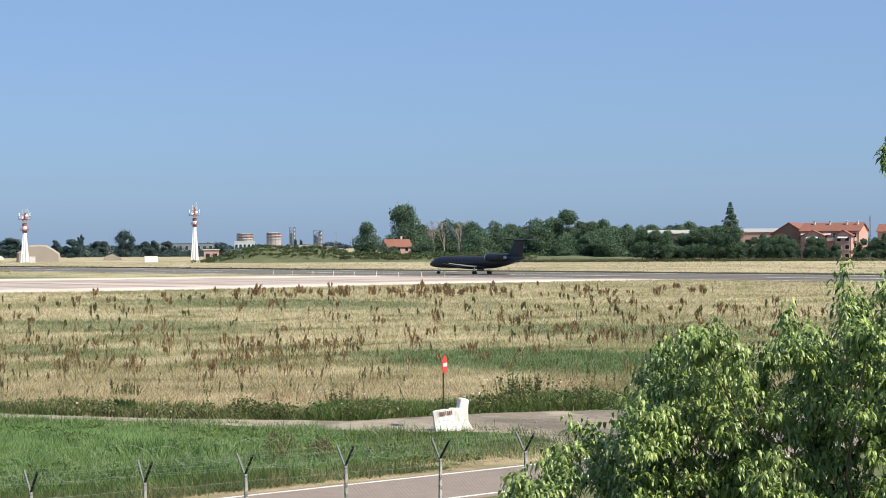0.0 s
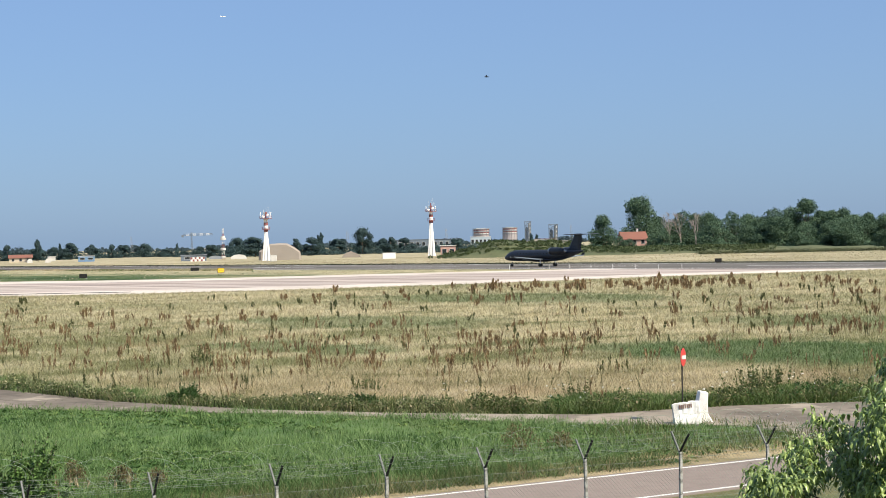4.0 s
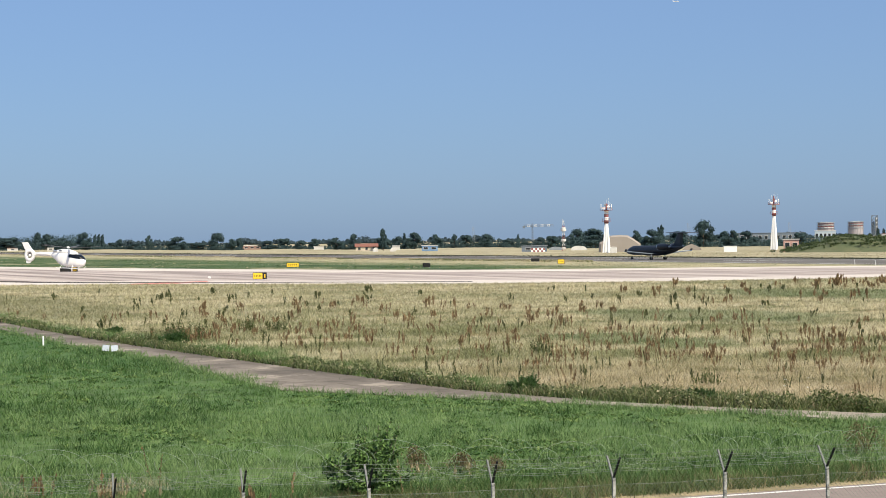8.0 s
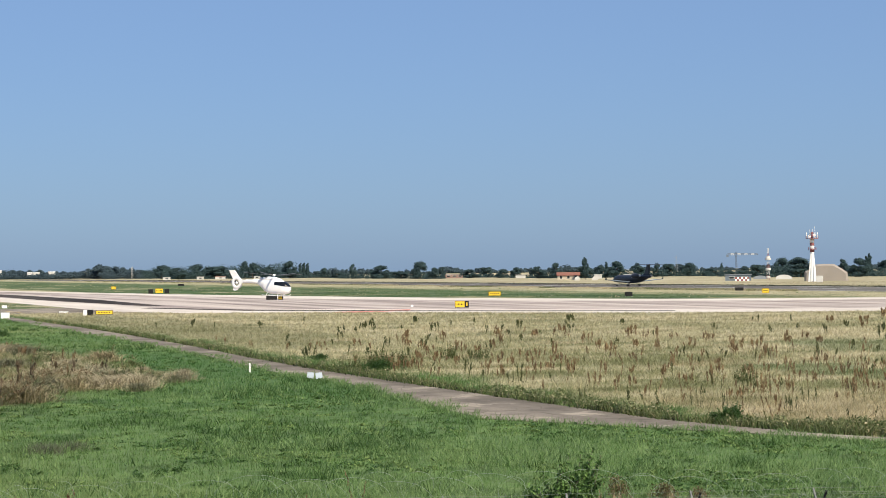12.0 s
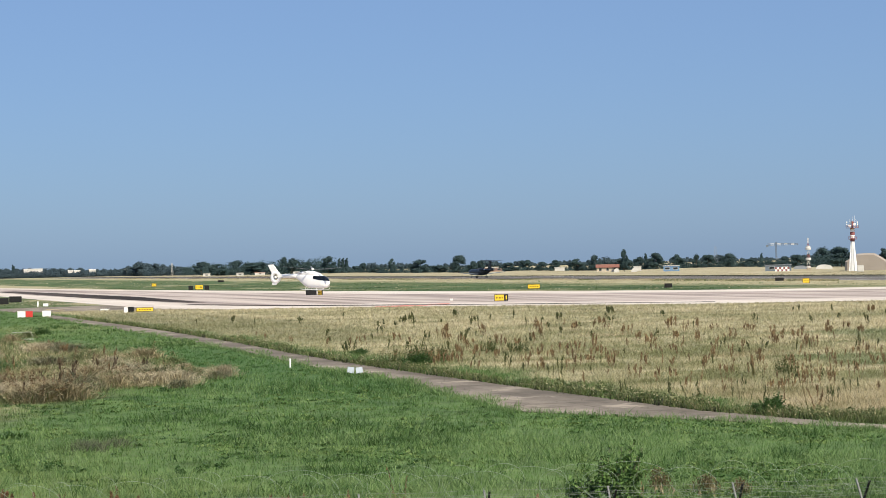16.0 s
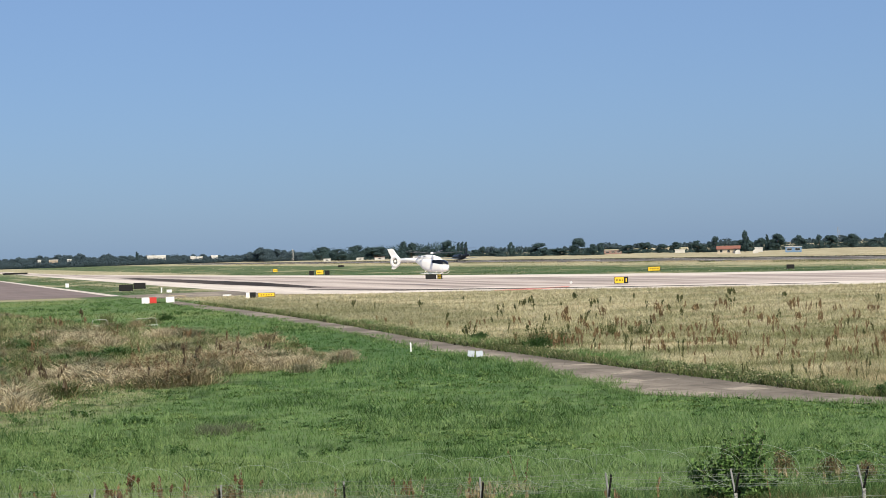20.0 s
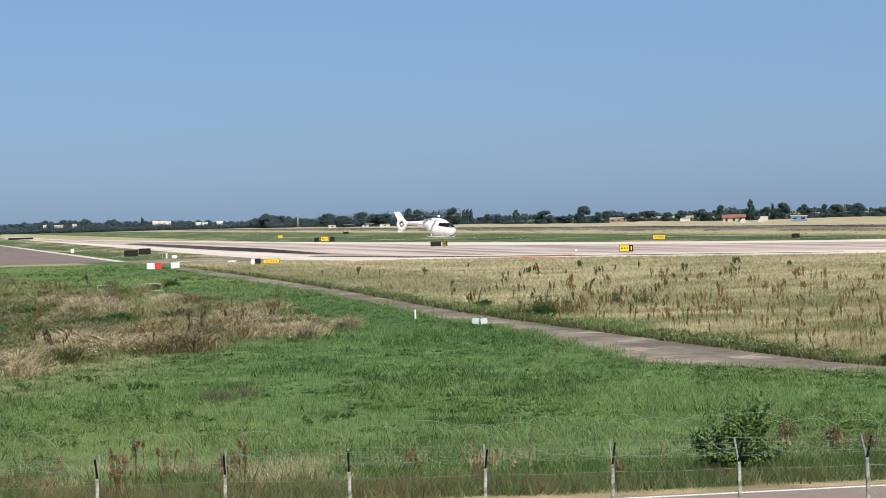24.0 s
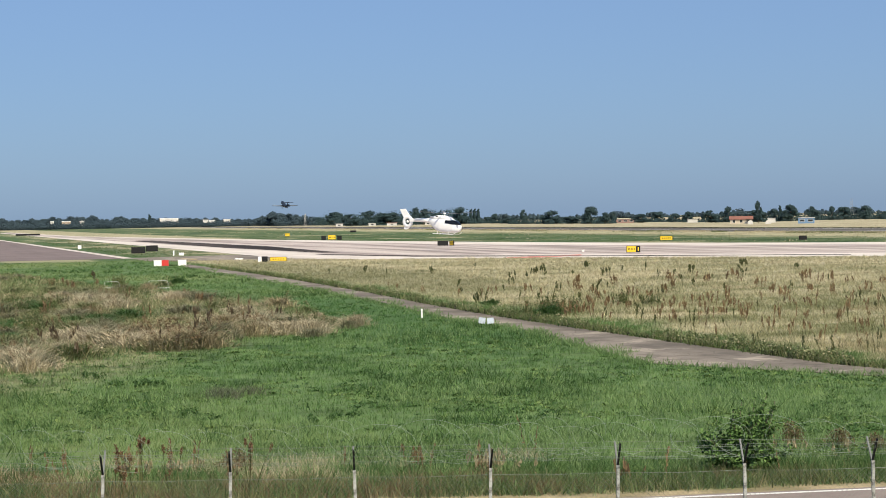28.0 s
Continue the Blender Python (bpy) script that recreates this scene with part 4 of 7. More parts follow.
runway_sign((110, 528), -12, 2.2, 1.3, YELLOW, "large yellow sign on a single foot")
runway_sign((121.4, 660), -8, 1.7, 1.1, YELLOW, "small yellow taxiway sign")
runway_sign((47.3, 264.6), -10, 2.4, .6, YELLOW, "low yellow taxiway sign by the lane")
runway_sign((37.5, 360), -6, 2.6, 1.2, None, "tall black back of a taxiway sign")
runway_sign((42.4, 381), -6, 2.4, 1.2, None, "tall black back of a taxiway sign")


def ground_board(spot, turn, tilt, lean):
    """A small white board on a stake, leaning back."""
    ob = thing("ground_board", "small grey-blue board leaning beside the lane", "board", pose(*spot, 0, 0, 0, turn), "boards by the lane")
    bm = bmesh.new()
    box(bm, (0, 0, .24), (.37, .05, .34), pose(0, 0, .03, tilt, lean, 0), .01)
    part("panel", bm, PANEL, ob)
    bm = bmesh.new()
    rod(bm, (0, .16, -.1), (0, .14, .26), .02, None, 6)
    part("stake", bm, ANGLE, ob)
    return ob


def pipe_frame(spot, turn, w, h):
    """A low hoop of bent white pipe with rounded shoulders and a ground rail."""
    ob = thing("pipe_frame", "low white bent-pipe hoop standing in the grass", "barrier", pose(*spot, 0, 0, 0, turn), "pipe hoops")
    c = .16
    way = [(-w / 2, -.05), (-w / 2, h - c), (-w / 2 + .05, h - .05), (-w / 2 + c, h), (w / 2 - c, h), (w / 2 - .05, h - .05), (w / 2, h - c), (w / 2, -.05)]
    bm = bmesh.new()
    for a, b in zip(way, way[1:]):
        rod(bm, (a[0], 0, a[1]), (b[0], 0, b[1]), .022, .022, 6)
    part("hoop", bm, PIPE, ob)
    bm = bmesh.new()
    box(bm, (0, -.35, .06), (w * 1.15, .16, .12), bevel=.02)
    part("ground_rail", bm, PIPE, ob, "pale timber ground rail")
    return ob


ground_board((29.02, 99.45), -20, -14, 7)
ground_board((29.42, 98.95), -14, -18, -6)
pipe_frame((19.55, 171.3), -8, 1.8, .7)
pipe_frame((15.7, 174.6), -6, 1.35, .62)
marker_peg((28.1, 109), .55, WHITE, "short white marker post beside the lane")
for x, y, w, m in ((29.5, 258.3, 1.05, WHITE), (30.5, 258.1, .92, RED), (32.75, 257.6, 1.15, WHITE)):
    small_box((x, y), -8, (w, .5, .78), m, "red plastic road block" if m is RED else "white plastic road block", "plastic_block", "road block")
small_box((31.55, 257.9), -8, (1.1, .2, .16), SIGN_BLACK, "low dark rail between the road blocks", "rail", "rail")
small_box((45.0, 266.8), -10, (.5, .3, .8), WHITE, "white end panel of a low sign", "panel", "panel")
small_box((45.7, 266.6), -10, (.8, .3, .8), SIGN_BLACK, "black panel of a low sign", "panel", "panel")
small_box((41.0, 334), -8, (.25, .25, .9), WHITE, "white marker post at the apron", "post", "marker post")
small_box((42.6, 336), -8, (.9, .2, .5), WHITE, "white board on the grass island", "board", "board")
small_box((33.2, 450), -6, (.8, .6, .9), WHITE, "white marker cone group at the apron edge", "marker", "marker")
small_box((101, 287), -15, (.4, .35, .3), WHITE, "white runway light housing", "light_housing", "light")
small_box((45.2, 287), -15, (1.3, .3, .25), WHITE, "low white board by the taxiway", "board", "board")
small_box((49.9, 1050), 0, (13, 1.0, .9), SIGN_BLACK, "long low black board across the far grass", "board", "board")
small_box((178.8, 812), -12, (2.6, .5, .8), SIGN_BLACK, "black back of a far sign", "board", "board")
for s in (-1, 1):
    small_box((110 + s * 2.3, 528.5), -12, (1.3, .3, 1.2), SIGN_BLACK, "black wing panel of the large yellow sign", "panel", "panel")


def bird():
    ob = thing("bird", "small dark bird flying across the sky", "bird")
    bm = bmesh.new()
    loft(bm, [oval(y, 0, w, w, 8) for y, w in ((.08, .003), (.05, .014), (0, .02), (-.05, .01), (-.085, .007))])
    part("body", bm, ANGLE, ob)
    for s in (-1, 1):
        bm = bmesh.new()
        loft(bm, [[(s * .015, .03, 0), (s * .015, -.03, 0), (s * .015, -.03, .005), (s * .015, .03, .005)], [(s * .14, -.015, .05), (s * .14, -.035, .05), (s * .14, -.035, .052), (s * .14, -.015, .052)]])
        part("wing", bm, ANGLE, ob)
    return ob


def far_aeroplane():
    ob = thing("far_aeroplane", "tiny white aeroplane high in the distance", "aeroplane")
    bm = bmesh.new()
    loft(bm, [oval(y, 0, w, w, 10) for y, w in ((7, .1), (6, .7), (4, .85), (-4, .85), (-7, .2))])
    part("fuselage", bm, WHITE, ob)
    for s in (-1, 1):
        bm = bmesh.new()
        loft(bm, [[(s * .5, 1.6, -.3), (s * .5, -1.2, -.3), (s * .5, -1.2, -.1), (s * .5, 1.6, -.1)], [(s * 6.5, -1.2, .2), (s * 6.5, -2.2, .2), (s * 6.5, -2.2, .28), (s * 6.5, -1.2, .28)]])
        part("wing", bm, WHITE, ob)
    bm = bmesh.new()
    prism(bm, [(-5, .5), (-6.8, .3), (-7.2, 2.6), (-6.4, 2.6)], "x", -.1, .1)
    part("fin", bm, WHITE, ob)
    return ob


BIRD, AIRLINER = bird(), far_aeroplane()


# ---- plants: leaves as arrays of small faces ----
def lobes_of(rng, count, width, height, low):
    """Centres and radii of the clumps that make up a crown."""
    out = []
    for i in range(count):
        a, u = rng.uniform(0, 2 * math.pi), rng.uniform(0, 1)
        z = low + (height - low) * (0.12 + 0.8 * u)
        belly = math.sin(math.pi * min(1, 0.18 + 0.8 * u)) ** 0.7
        r = width / 2 * belly * rng.uniform(0.25, 0.8)
        out.append((r * math.cos(a), r * math.sin(a), z, width * rng.uniform(0.13, 0.24)))
    return out


def leaf_cloud(rng, lobes, count, size, flat=0.8, stray=1.3, skin=0.0):
    """Small leaves scattered through lobes, denser towards their skins; skin turns their faces outward."""
    lobes = np.array(lobes)
    pick = rng.choice(len(lobes), count, p=lobes[:, 3] ** 2 / (lobes[:, 3] ** 2).sum())
    d = rng.normal(size=(count, 3))
    d /= np.linalg.norm(d, axis=1)[:, None]
    r = lobes[pick, 3] * rng.uniform(0.35, 1.0, count) ** 0.45 * np.where(rng.random(count) < .22, rng.uniform(1.0, stray, count), rng.uniform(.55, .98, count) if skin > .55 else rng.uniform(.8, 1.1, count))
    c = lobes[pick, :3] + d * r[:, None] * np.array([1, 1, flat])
    a = rng.normal(size=(count, 3)) + 0.5 * d
    a /= np.linalg.norm(a, axis=1)[:, None]
    b = np.cross(a, rng.normal(size=(count, 3)))
    b /= np.linalg.norm(b, axis=1)[:, None]
    if skin:
        face = d * skin + rng.normal(size=(count, 3)) * (1 - skin) * .6 + np.array([[0, 0, .15]])
        face /= np.linalg.norm(face, axis=1)[:, None]
        a = np.cross(face, rng.normal(size=(count, 3)))
        a /= np.linalg.norm(a, axis=1)[:, None]
        b = np.cross(face, a)
    s = size * rng.uniform(0.6, 1.4, count)[:, None]
    verts = np.stack([c - a * s, c + b * s * 0.6, c + a * s, c - b * s * 0.6], 1).reshape(-1, 3)
    faces = np.arange(4 * count).reshape(-1, 4)
    return verts, faces


def limb(bm, a, b, r0, r1, rng, bend=0.08, seg=6):
    """A crooked branch in three pieces; returns its tip."""
    a, b = Vector(a), Vector(b)
    pts = [a]
    for k in (1, 2):
        pts.append(a.lerp(b, k / 3) + Vector(rng.normal(size=3)) * (b - a).length * bend)
    pts.append(b)
    for i in range(3):
        rod(bm, pts[i], pts[i + 1], r0 + (r1 - r0) * i / 3, r0 + (r1 - r0) * (i + 1) / 3, seg)


def tree_kind(name, label, seed, height, width, low, leaves, size, material, lobes=16):
    """A broad tree at the origin: tapered trunk, limbs to each clump, crown of leaves."""
    rng = np.random.default_rng(seed)
    ob = thing(name, label, "tree", group="trees round the airfield")
    ls = lobes_of(rng, lobes, width, height, low)
    bm = bmesh.new()
    limb(bm, (0, 0, -.3), (0, 0, height * .62), height * .026, height * .010, rng, .02, 8)
    for x, y, z, r in ls[:9]:
        limb(bm, (0, 0, min(height * .55, z * .6)), (x, y, z), height * .010, height * .003, rng)
    part("trunk", bm, BARK, ob)
    v, f = leaf_cloud(rng, ls, leaves, size, .85, 1.26 if material is LEAF_WOOD_HAZE else 1.08, .3 if material is LEAF_WOOD_HAZE else .62)
    from_arrays("crown", v, f, material, ob)
    return ob


def poplar_kind(seed, height, width, leaves, size, material):
    rng = np.random.default_rng(seed)
    ob = thing("poplar", "slim dark poplar in the far tree line", "tree", group="trees round the airfield")
    bm = bmesh.new()
    limb(bm, (0, 0, -.3), (0, 0, height * .95), height * .018, .02, rng, .01, 6)
    part("trunk", bm, BARK, ob)
    ls = [(rng.normal() * width * .12, rng.normal() * width * .12, height * (.06 + .89 * i / 13), width * .5 * (1 - .6 * (i / 13) ** 2) * (.55 + .45 * min(1, i / 3))) for i in range(14)]
    v, f = leaf_cloud(rng, ls, leaves, size, 1.3, 1.02, .65)
    from_arrays("crown", v, f, material, ob)
    return ob


def conifer_kind(seed, height, width, material):
    rng = np.random.default_rng(seed)
    ob = thing("conifer", "tall dark conifer above the wood", "tree", group="trees round the airfield")
    bm = bmesh.new()
    limb(bm, (0, 0, -.3), (0, 0, height), height * .018, .03, rng, .004, 7)
    part("trunk", bm, BARK, ob)
    vs, fs, n = [], [], 0
    for tier in range(30):
        u = tier / 29
        z, reach = height * (.12 + .86 * u), width / 2 * (1 - u) ** .8 * rng.uniform(.6, 1.2) + .15
        ls = [(reach * .6 * math.cos(a), reach * .6 * math.sin(a), z - reach * .22, max(.25, reach * .45)) for a in rng.uniform(0, 6.28, 5)]
        v, f = leaf_cloud(rng, ls, 170, .22, .6, 1.2, .4)
        vs.append(v), fs.append(f + n)
        n += len(v)
    from_arrays("crown", np.concatenate(vs), np.concatenate(fs), material, ob)
    return ob


def bare_kind(seed, height, spread):
    """A leafless, dying tree: forked limbs down to twigs."""
    rng = np.random.default_rng(seed)
    ob = thing("bare_tree", "leafless pale dying tree at the wood's edge", "tree", group="trees round the airfield")
    bm = bmesh.new()

    def fork(a, way, length, r, depth):
        b = a + way * length
        rod(bm, a, b, r, r * .65, 5)
        if depth:
            for _ in range(3 if depth > 1 else 4):
                w = (way + Vector(rng.normal(size=3)) * .42 + Vector((0, 0, .18))).normalized()
                fork(b, w, length * rng.uniform(.6, .85), r * .6, depth - 1)
    fork(Vector((0, 0, -.3)), Vector((0, 0, 1)), height * .3, .22, 4)
    part("trunk", bm, PALE_BARK, ob)
    return ob


def bush_kind(name, label, seed, height, width, leaves, size, material):
    """A low rounded shrub of many leaves."""
    rng = np.random.default_rng(seed)
    ob = thing(name, label, "bush")
    ls = [(rng.normal() * width * .22, rng.normal() * width * .22, height * rng.uniform(.2, .75), width * rng.uniform(.14, .25)) for _ in range(13)]
    bm = bmesh.new()
    for x, y, z, r in ls:
        rod(bm, (x * .1, y * .1, -.05), (x, y, z), .018, .006, 4)
    tagged(part("stem", bm, BARK, ob), kind="stuff")
    v, f = leaf_cloud(rng, ls, leaves, size)
    v[:, 2] = np.maximum(v[:, 2], 0.02)
    from_arrays("leaves", v, f, material, ob)
    return ob


def put(ob, x, y, scale, turn=0.0, wide=1.0):
    """Moves a kind's first tree into place, or sets a copy of it there."""
    return copy_thing(ob, pose(x, y, 0, 0, 0, turn) @ Matrix.Diagonal((scale * wide, scale * wide, scale, 1)))


# ---- the tree beside the viewing spot ----
def hanging_tree():
    rng = np.random.default_rng(7)
    ob = thing("leafy_tree", "leafy green tree with long drooping leaves, close by", "tree")
    # the crown's outline: bearing, height
    edge = (45.9, 47.0, 47.5, 48.7, 49.2, 49.45, 49.6, 50.2, 50.7, 51.5, 52.3, 52.6, 53.4, 54.05, 54.25, 54.8, 55.0, 55.7, 55.85, 56.0, 56.7, 57.2, 58.5, 60)
    crest = (4.42, 4.62, 4.7, 4.74, 4.74, 4.85, 5.0, 5.15, 5.34, 5.45, 5.48, 5.34, 5.32, 5.4, 5.56, 5.52, 5.38, 5.38, 5.6, 5.78, 5.76, 5.85, 6.0, 6.05)
    lobes = []
    for _ in range(860):
        b = rng.uniform(45.9, 60)
        r = rng.uniform(.07, .17) * (.75 if b < 49.4 else 1.0)
        top = float(np.interp(b, edge, crest)) - r * .7
        z = top - (top - 3.5) * rng.random()
        x, y, _ = polar(b, 12.45 + 1.5 * rng.random() + .35 * math.sin(b * 1.7 + z * 3))
        lobes.append((x, y, z, r))
    root = Vector(polar(56.5, 13.6))
    bm = bmesh.new()
    limb(bm, root + Vector((0, 0, -.3)), root + Vector((0, 0, 2.6)), .17, .12, rng, .02, 10)
    part("trunk", bm, BARK, ob)
    for x, y, z, r in lobes[::20]:
        bm = bmesh.new()
        limb(bm, root + Vector((0, 0, min(2.5, z * .5))), (x, y, z - .3 * r), .022, .005, rng, .06, 5)
        part("branch", bm, BARK, ob)
    # twigs, each with a spray of long leaves hanging from it
    base = np.array(lobes)
    twigs = 9000
    pick = rng.choice(len(base), twigs, p=base[:, 3] ** 2 / (base[:, 3] ** 2).sum())
    d = rng.normal(size=(twigs, 3))
    d[:, 2] = np.abs(d[:, 2]) * .9 - .3
    d /= np.linalg.norm(d, axis=1)[:, None]
    tip = base[pick, :3] + d * (base[pick, 3] * np.where(rng.random(twigs) < .3, rng.uniform(.1, .7, twigs), rng.uniform(.7, 1.08, twigs)))[:, None]
    # a few shoots standing above the crown
    for b, z0, z1 in ((57.2, 6.52, 6.66), (55.95, 5.6, 5.88), (54.3, 5.4, 5.6), (52.1, 5.3, 5.5), (50.7, 5.2, 5.38)):
        for k in range(9):
            u = k / 8
            tip = np.vstack([tip, np.array(polar(b + .12 * math.sin(k), 12.7, z0 + (z1 - z0) * u))])
            d = np.vstack([d, [[.2 * math.cos(k * 2.4), .2 * math.sin(k * 2.4), .6]]])
    per = 9
    n = len(tip) * per
    t, o = np.repeat(tip, per, 0), np.repeat(d, per, 0)
    s = np.tile(np.linspace(-.13, .02, per), len(tip))[:, None]
    start = t + o * s + rng.normal(size=(n, 3)) * .015
    side = rng.normal(size=(n, 3))
    side[:, 2] = 0
    side /= np.linalg.norm(side, axis=1)[:, None]
    # each leaf arches out, then hangs; folded along its rib
    out = side + o * .5 + np.array([[0, 0, .25]])
    out /= np.linalg.norm(out, axis=1)[:, None]
    hang = out * .25 - np.array([[0, 0, 1.0]]) * rng.uniform(.5, 1.3, n)[:, None]
    hang /= np.linalg.norm(hang, axis=1)[:, None]
    across = np.cross(out, hang)
    across += rng.normal(size=(n, 3)) * .25
    across /= np.linalg.norm(across, axis=1)[:, None]
    length = rng.uniform(.06, .11, n)[:, None]
    wide = length * rng.uniform(.085, .135, n)[:, None]
    rib1 = start + out * length * .28
    rib2 = rib1 + (out * .35 + hang * .65) * length * .34
    tips = rib2 + hang * length * .42
    fold = (out * .6 + np.array([[0, 0, .5]])) * wide * .5
    pts = [start, rib1 - across * wide * .9 - fold * .6, rib1 + fold * .3, rib1 + across * wide * .9 - fold * .6,
           rib2 - across * wide - fold * .6, rib2 + fold * .3, rib2 + across * wide - fold * .6, tips]
    verts = np.stack(pts, 1).reshape(-1, 3)
    i = np.arange(n)[:, None] * 8
    faces = np.concatenate([i + [q] for q in ((0, 1, 2), (0, 2, 3), (1, 4, 5), (1, 5, 2), (2, 5, 6), (2, 6, 3), (4, 7, 5), (5, 7, 6))])
    tagged(from_arrays("leaves", verts, faces, LEAF_NEAR, ob), kind="stuff")
    return ob


hanging_tree()


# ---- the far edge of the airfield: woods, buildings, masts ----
WOOD_KINDS = [tree_kind("broadleaf_tree", "dense dark-green broadleaf tree in the wood", 11 + k, 12, w, lo, 8000, .235, LEAF_WOOD_HAZE, n)
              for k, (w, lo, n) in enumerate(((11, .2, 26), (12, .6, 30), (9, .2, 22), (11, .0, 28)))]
FAR_KINDS = [tree_kind("broadleaf_tree", "rounded green tree in the far tree line", 31 + k, 12, w, lo, 4600, .4, LEAF_FAR_HAZE, n)
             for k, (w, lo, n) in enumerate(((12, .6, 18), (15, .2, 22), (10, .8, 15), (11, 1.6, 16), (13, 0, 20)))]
HAZE_KINDS = [tree_kind("broadleaf_tree", "hazy blue-green tree in a distant row of trees", 37 + k, 12, w, lo, 3400, .48, LEAF_HAZE, n)
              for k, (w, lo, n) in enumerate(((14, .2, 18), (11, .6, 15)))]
POPLAR = poplar_kind(41, 12, 3.2, 4200, .26, LEAF_FAR_HAZE)
CONIFER = conifer_kind(43, 20, 7.5, LEAF_WOOD_HAZE)
BARE = [bare_kind(47, 15, 9), bare_kind(53, 15, 9)]
SCRUB = bush_kind("shrub", "low green shrub at the foot of the trees", 61, 3, 5, 900, .3, LEAF_WOOD_HAZE)


def woods():
    rng = np.random.default_rng(5)
    edge = [40.9, 41.7, 42.7, 43.3, 45.3, 46.5, 47.5, 48.5, 49.4, 50.6, 51.8, 52.5, 53.2, 57.5, 62]
    tall = [9.5, 13.8, 19.4, 14.0, 13.6, 15.0, 17.2, 15.2, 14.3, 11.7, 13.0, 12.0, 8.0, 7.6, 9.0]
    b = 43.35
    while b < 60:
        h = float(np.interp(b, edge, tall))
        put(WOOD_KINDS[int(rng.integers(4))], *polar(b, 706 + rng.uniform(-14, 24))[:2], h * rng.uniform(.78, 1.06) / 12, rng.uniform(0, 360), rng.uniform(.75, 1.15))
        if b > 44.6:
            near = 672 if b < 50.2 else 604
            low = h * rng.uniform(.5, .8) if b < 50.2 else (rng.uniform(7.4, 9.0) if b < 52.95 else 3.0 if b < 53.5 else rng.uniform(6.4, 8.0) if b < 54.1 else rng.uniform(2.6, 4.6))
            put(WOOD_KINDS[int(rng.integers(4))], *polar(b + rng.uniform(-.2, .2), near + rng.uniform(-8, 8))[:2], low / 12, rng.uniform(0, 360), 1.25)
        b += rng.uniform(.28, .48)
    for b, h in ((50.0, 10), (50.4, 9.6), (50.75, 9.4), (54.5, 6.6), (54.95, 5.6), (54.2, 8.0), (55.35, 6.8), (53.9, 7.6), (57.2, 8.2), (56.55, 6.6), (55.75, 5.4), (55.05, 7.4), (56.9, 7.0), (51.2, 8.6), (51.55, 10.0), (51.8, 10.6), (52.05, 9.6), (52.3, 10.8), (52.55, 10.2), (52.8, 10.4), (53.1, 4.6), (53.35, 7.2), (53.62, 8.0), (53.78, 7.0), (54.0, 7.4)):
        put(WOOD_KINDS[2], *polar(b, 598)[:2], h / 12, b * 71, 1.0)
    put(WOOD_KINDS[1], *polar(42.72, 702)[:2], 19.6 / 12, 40, .88)
    put(WOOD_KINDS[3], *polar(43.2, 716)[:2], 13.0 / 12, 70, .8)
    put(WOOD_KINDS[0], *polar(41.68, 690)[:2], 13.4 / 12, 120, 1.02)
    put(BARE[0], *polar(44.0, 690)[:2], 17.0 / 15, 20)
    put(BARE[1], *polar(44.45, 688)[:2], 15.0 / 15, 80)
    put(BARE[1], *polar(43.7, 694)[:2], 15.5 / 15, 200)
    put(CONIFER, *polar(52.64, 680)[:2], 20.4 / 20, 0, 1.55)
    # a ragged hedge of scrub along the foot of the wood
    vs, fs, n = [], [], 0
    for i in range(420):
        b = 44.5 + 16 * i / 420
        x, y, _ = polar(b, 592 + rng.uniform(-6, 6))
        r = rng.uniform(.5, 1.1)
        v, f = leaf_cloud(rng, [(x, y, r * .5, r), (x + r, y, r * .3, r * .8)], 90, .17, .8, 1.2, .4)
        v[:, 2] = np.maximum(v[:, 2], 0)
        vs.append(v), fs.append(f + n)
        n += len(v)
    tagged(from_arrays("scrub_hedge", np.concatenate(vs), np.concatenate(fs), LEAF_SCRUB), "ragged dull-green scrub along the wood's foot", "hedge", kind="stuff")
    for b, h in ((42.15, 6.2), (42.45, 5.2), (43.15, 6.5), (43.5, 8)):
        put(WOOD_KINDS[3], *polar(b, 664)[:2], h / 12, b * 71, 1.0)
    b = 37.5
    while b < 60:
        put(SCRUB, *polar(b, 668 + rng.uniform(-8, 12))[:2], rng.uniform(.7, 1.25) * (1.0 if b > 41 else .6), rng.uniform(0, 360), 1.2)
        b += rng.uniform(.35, .6)


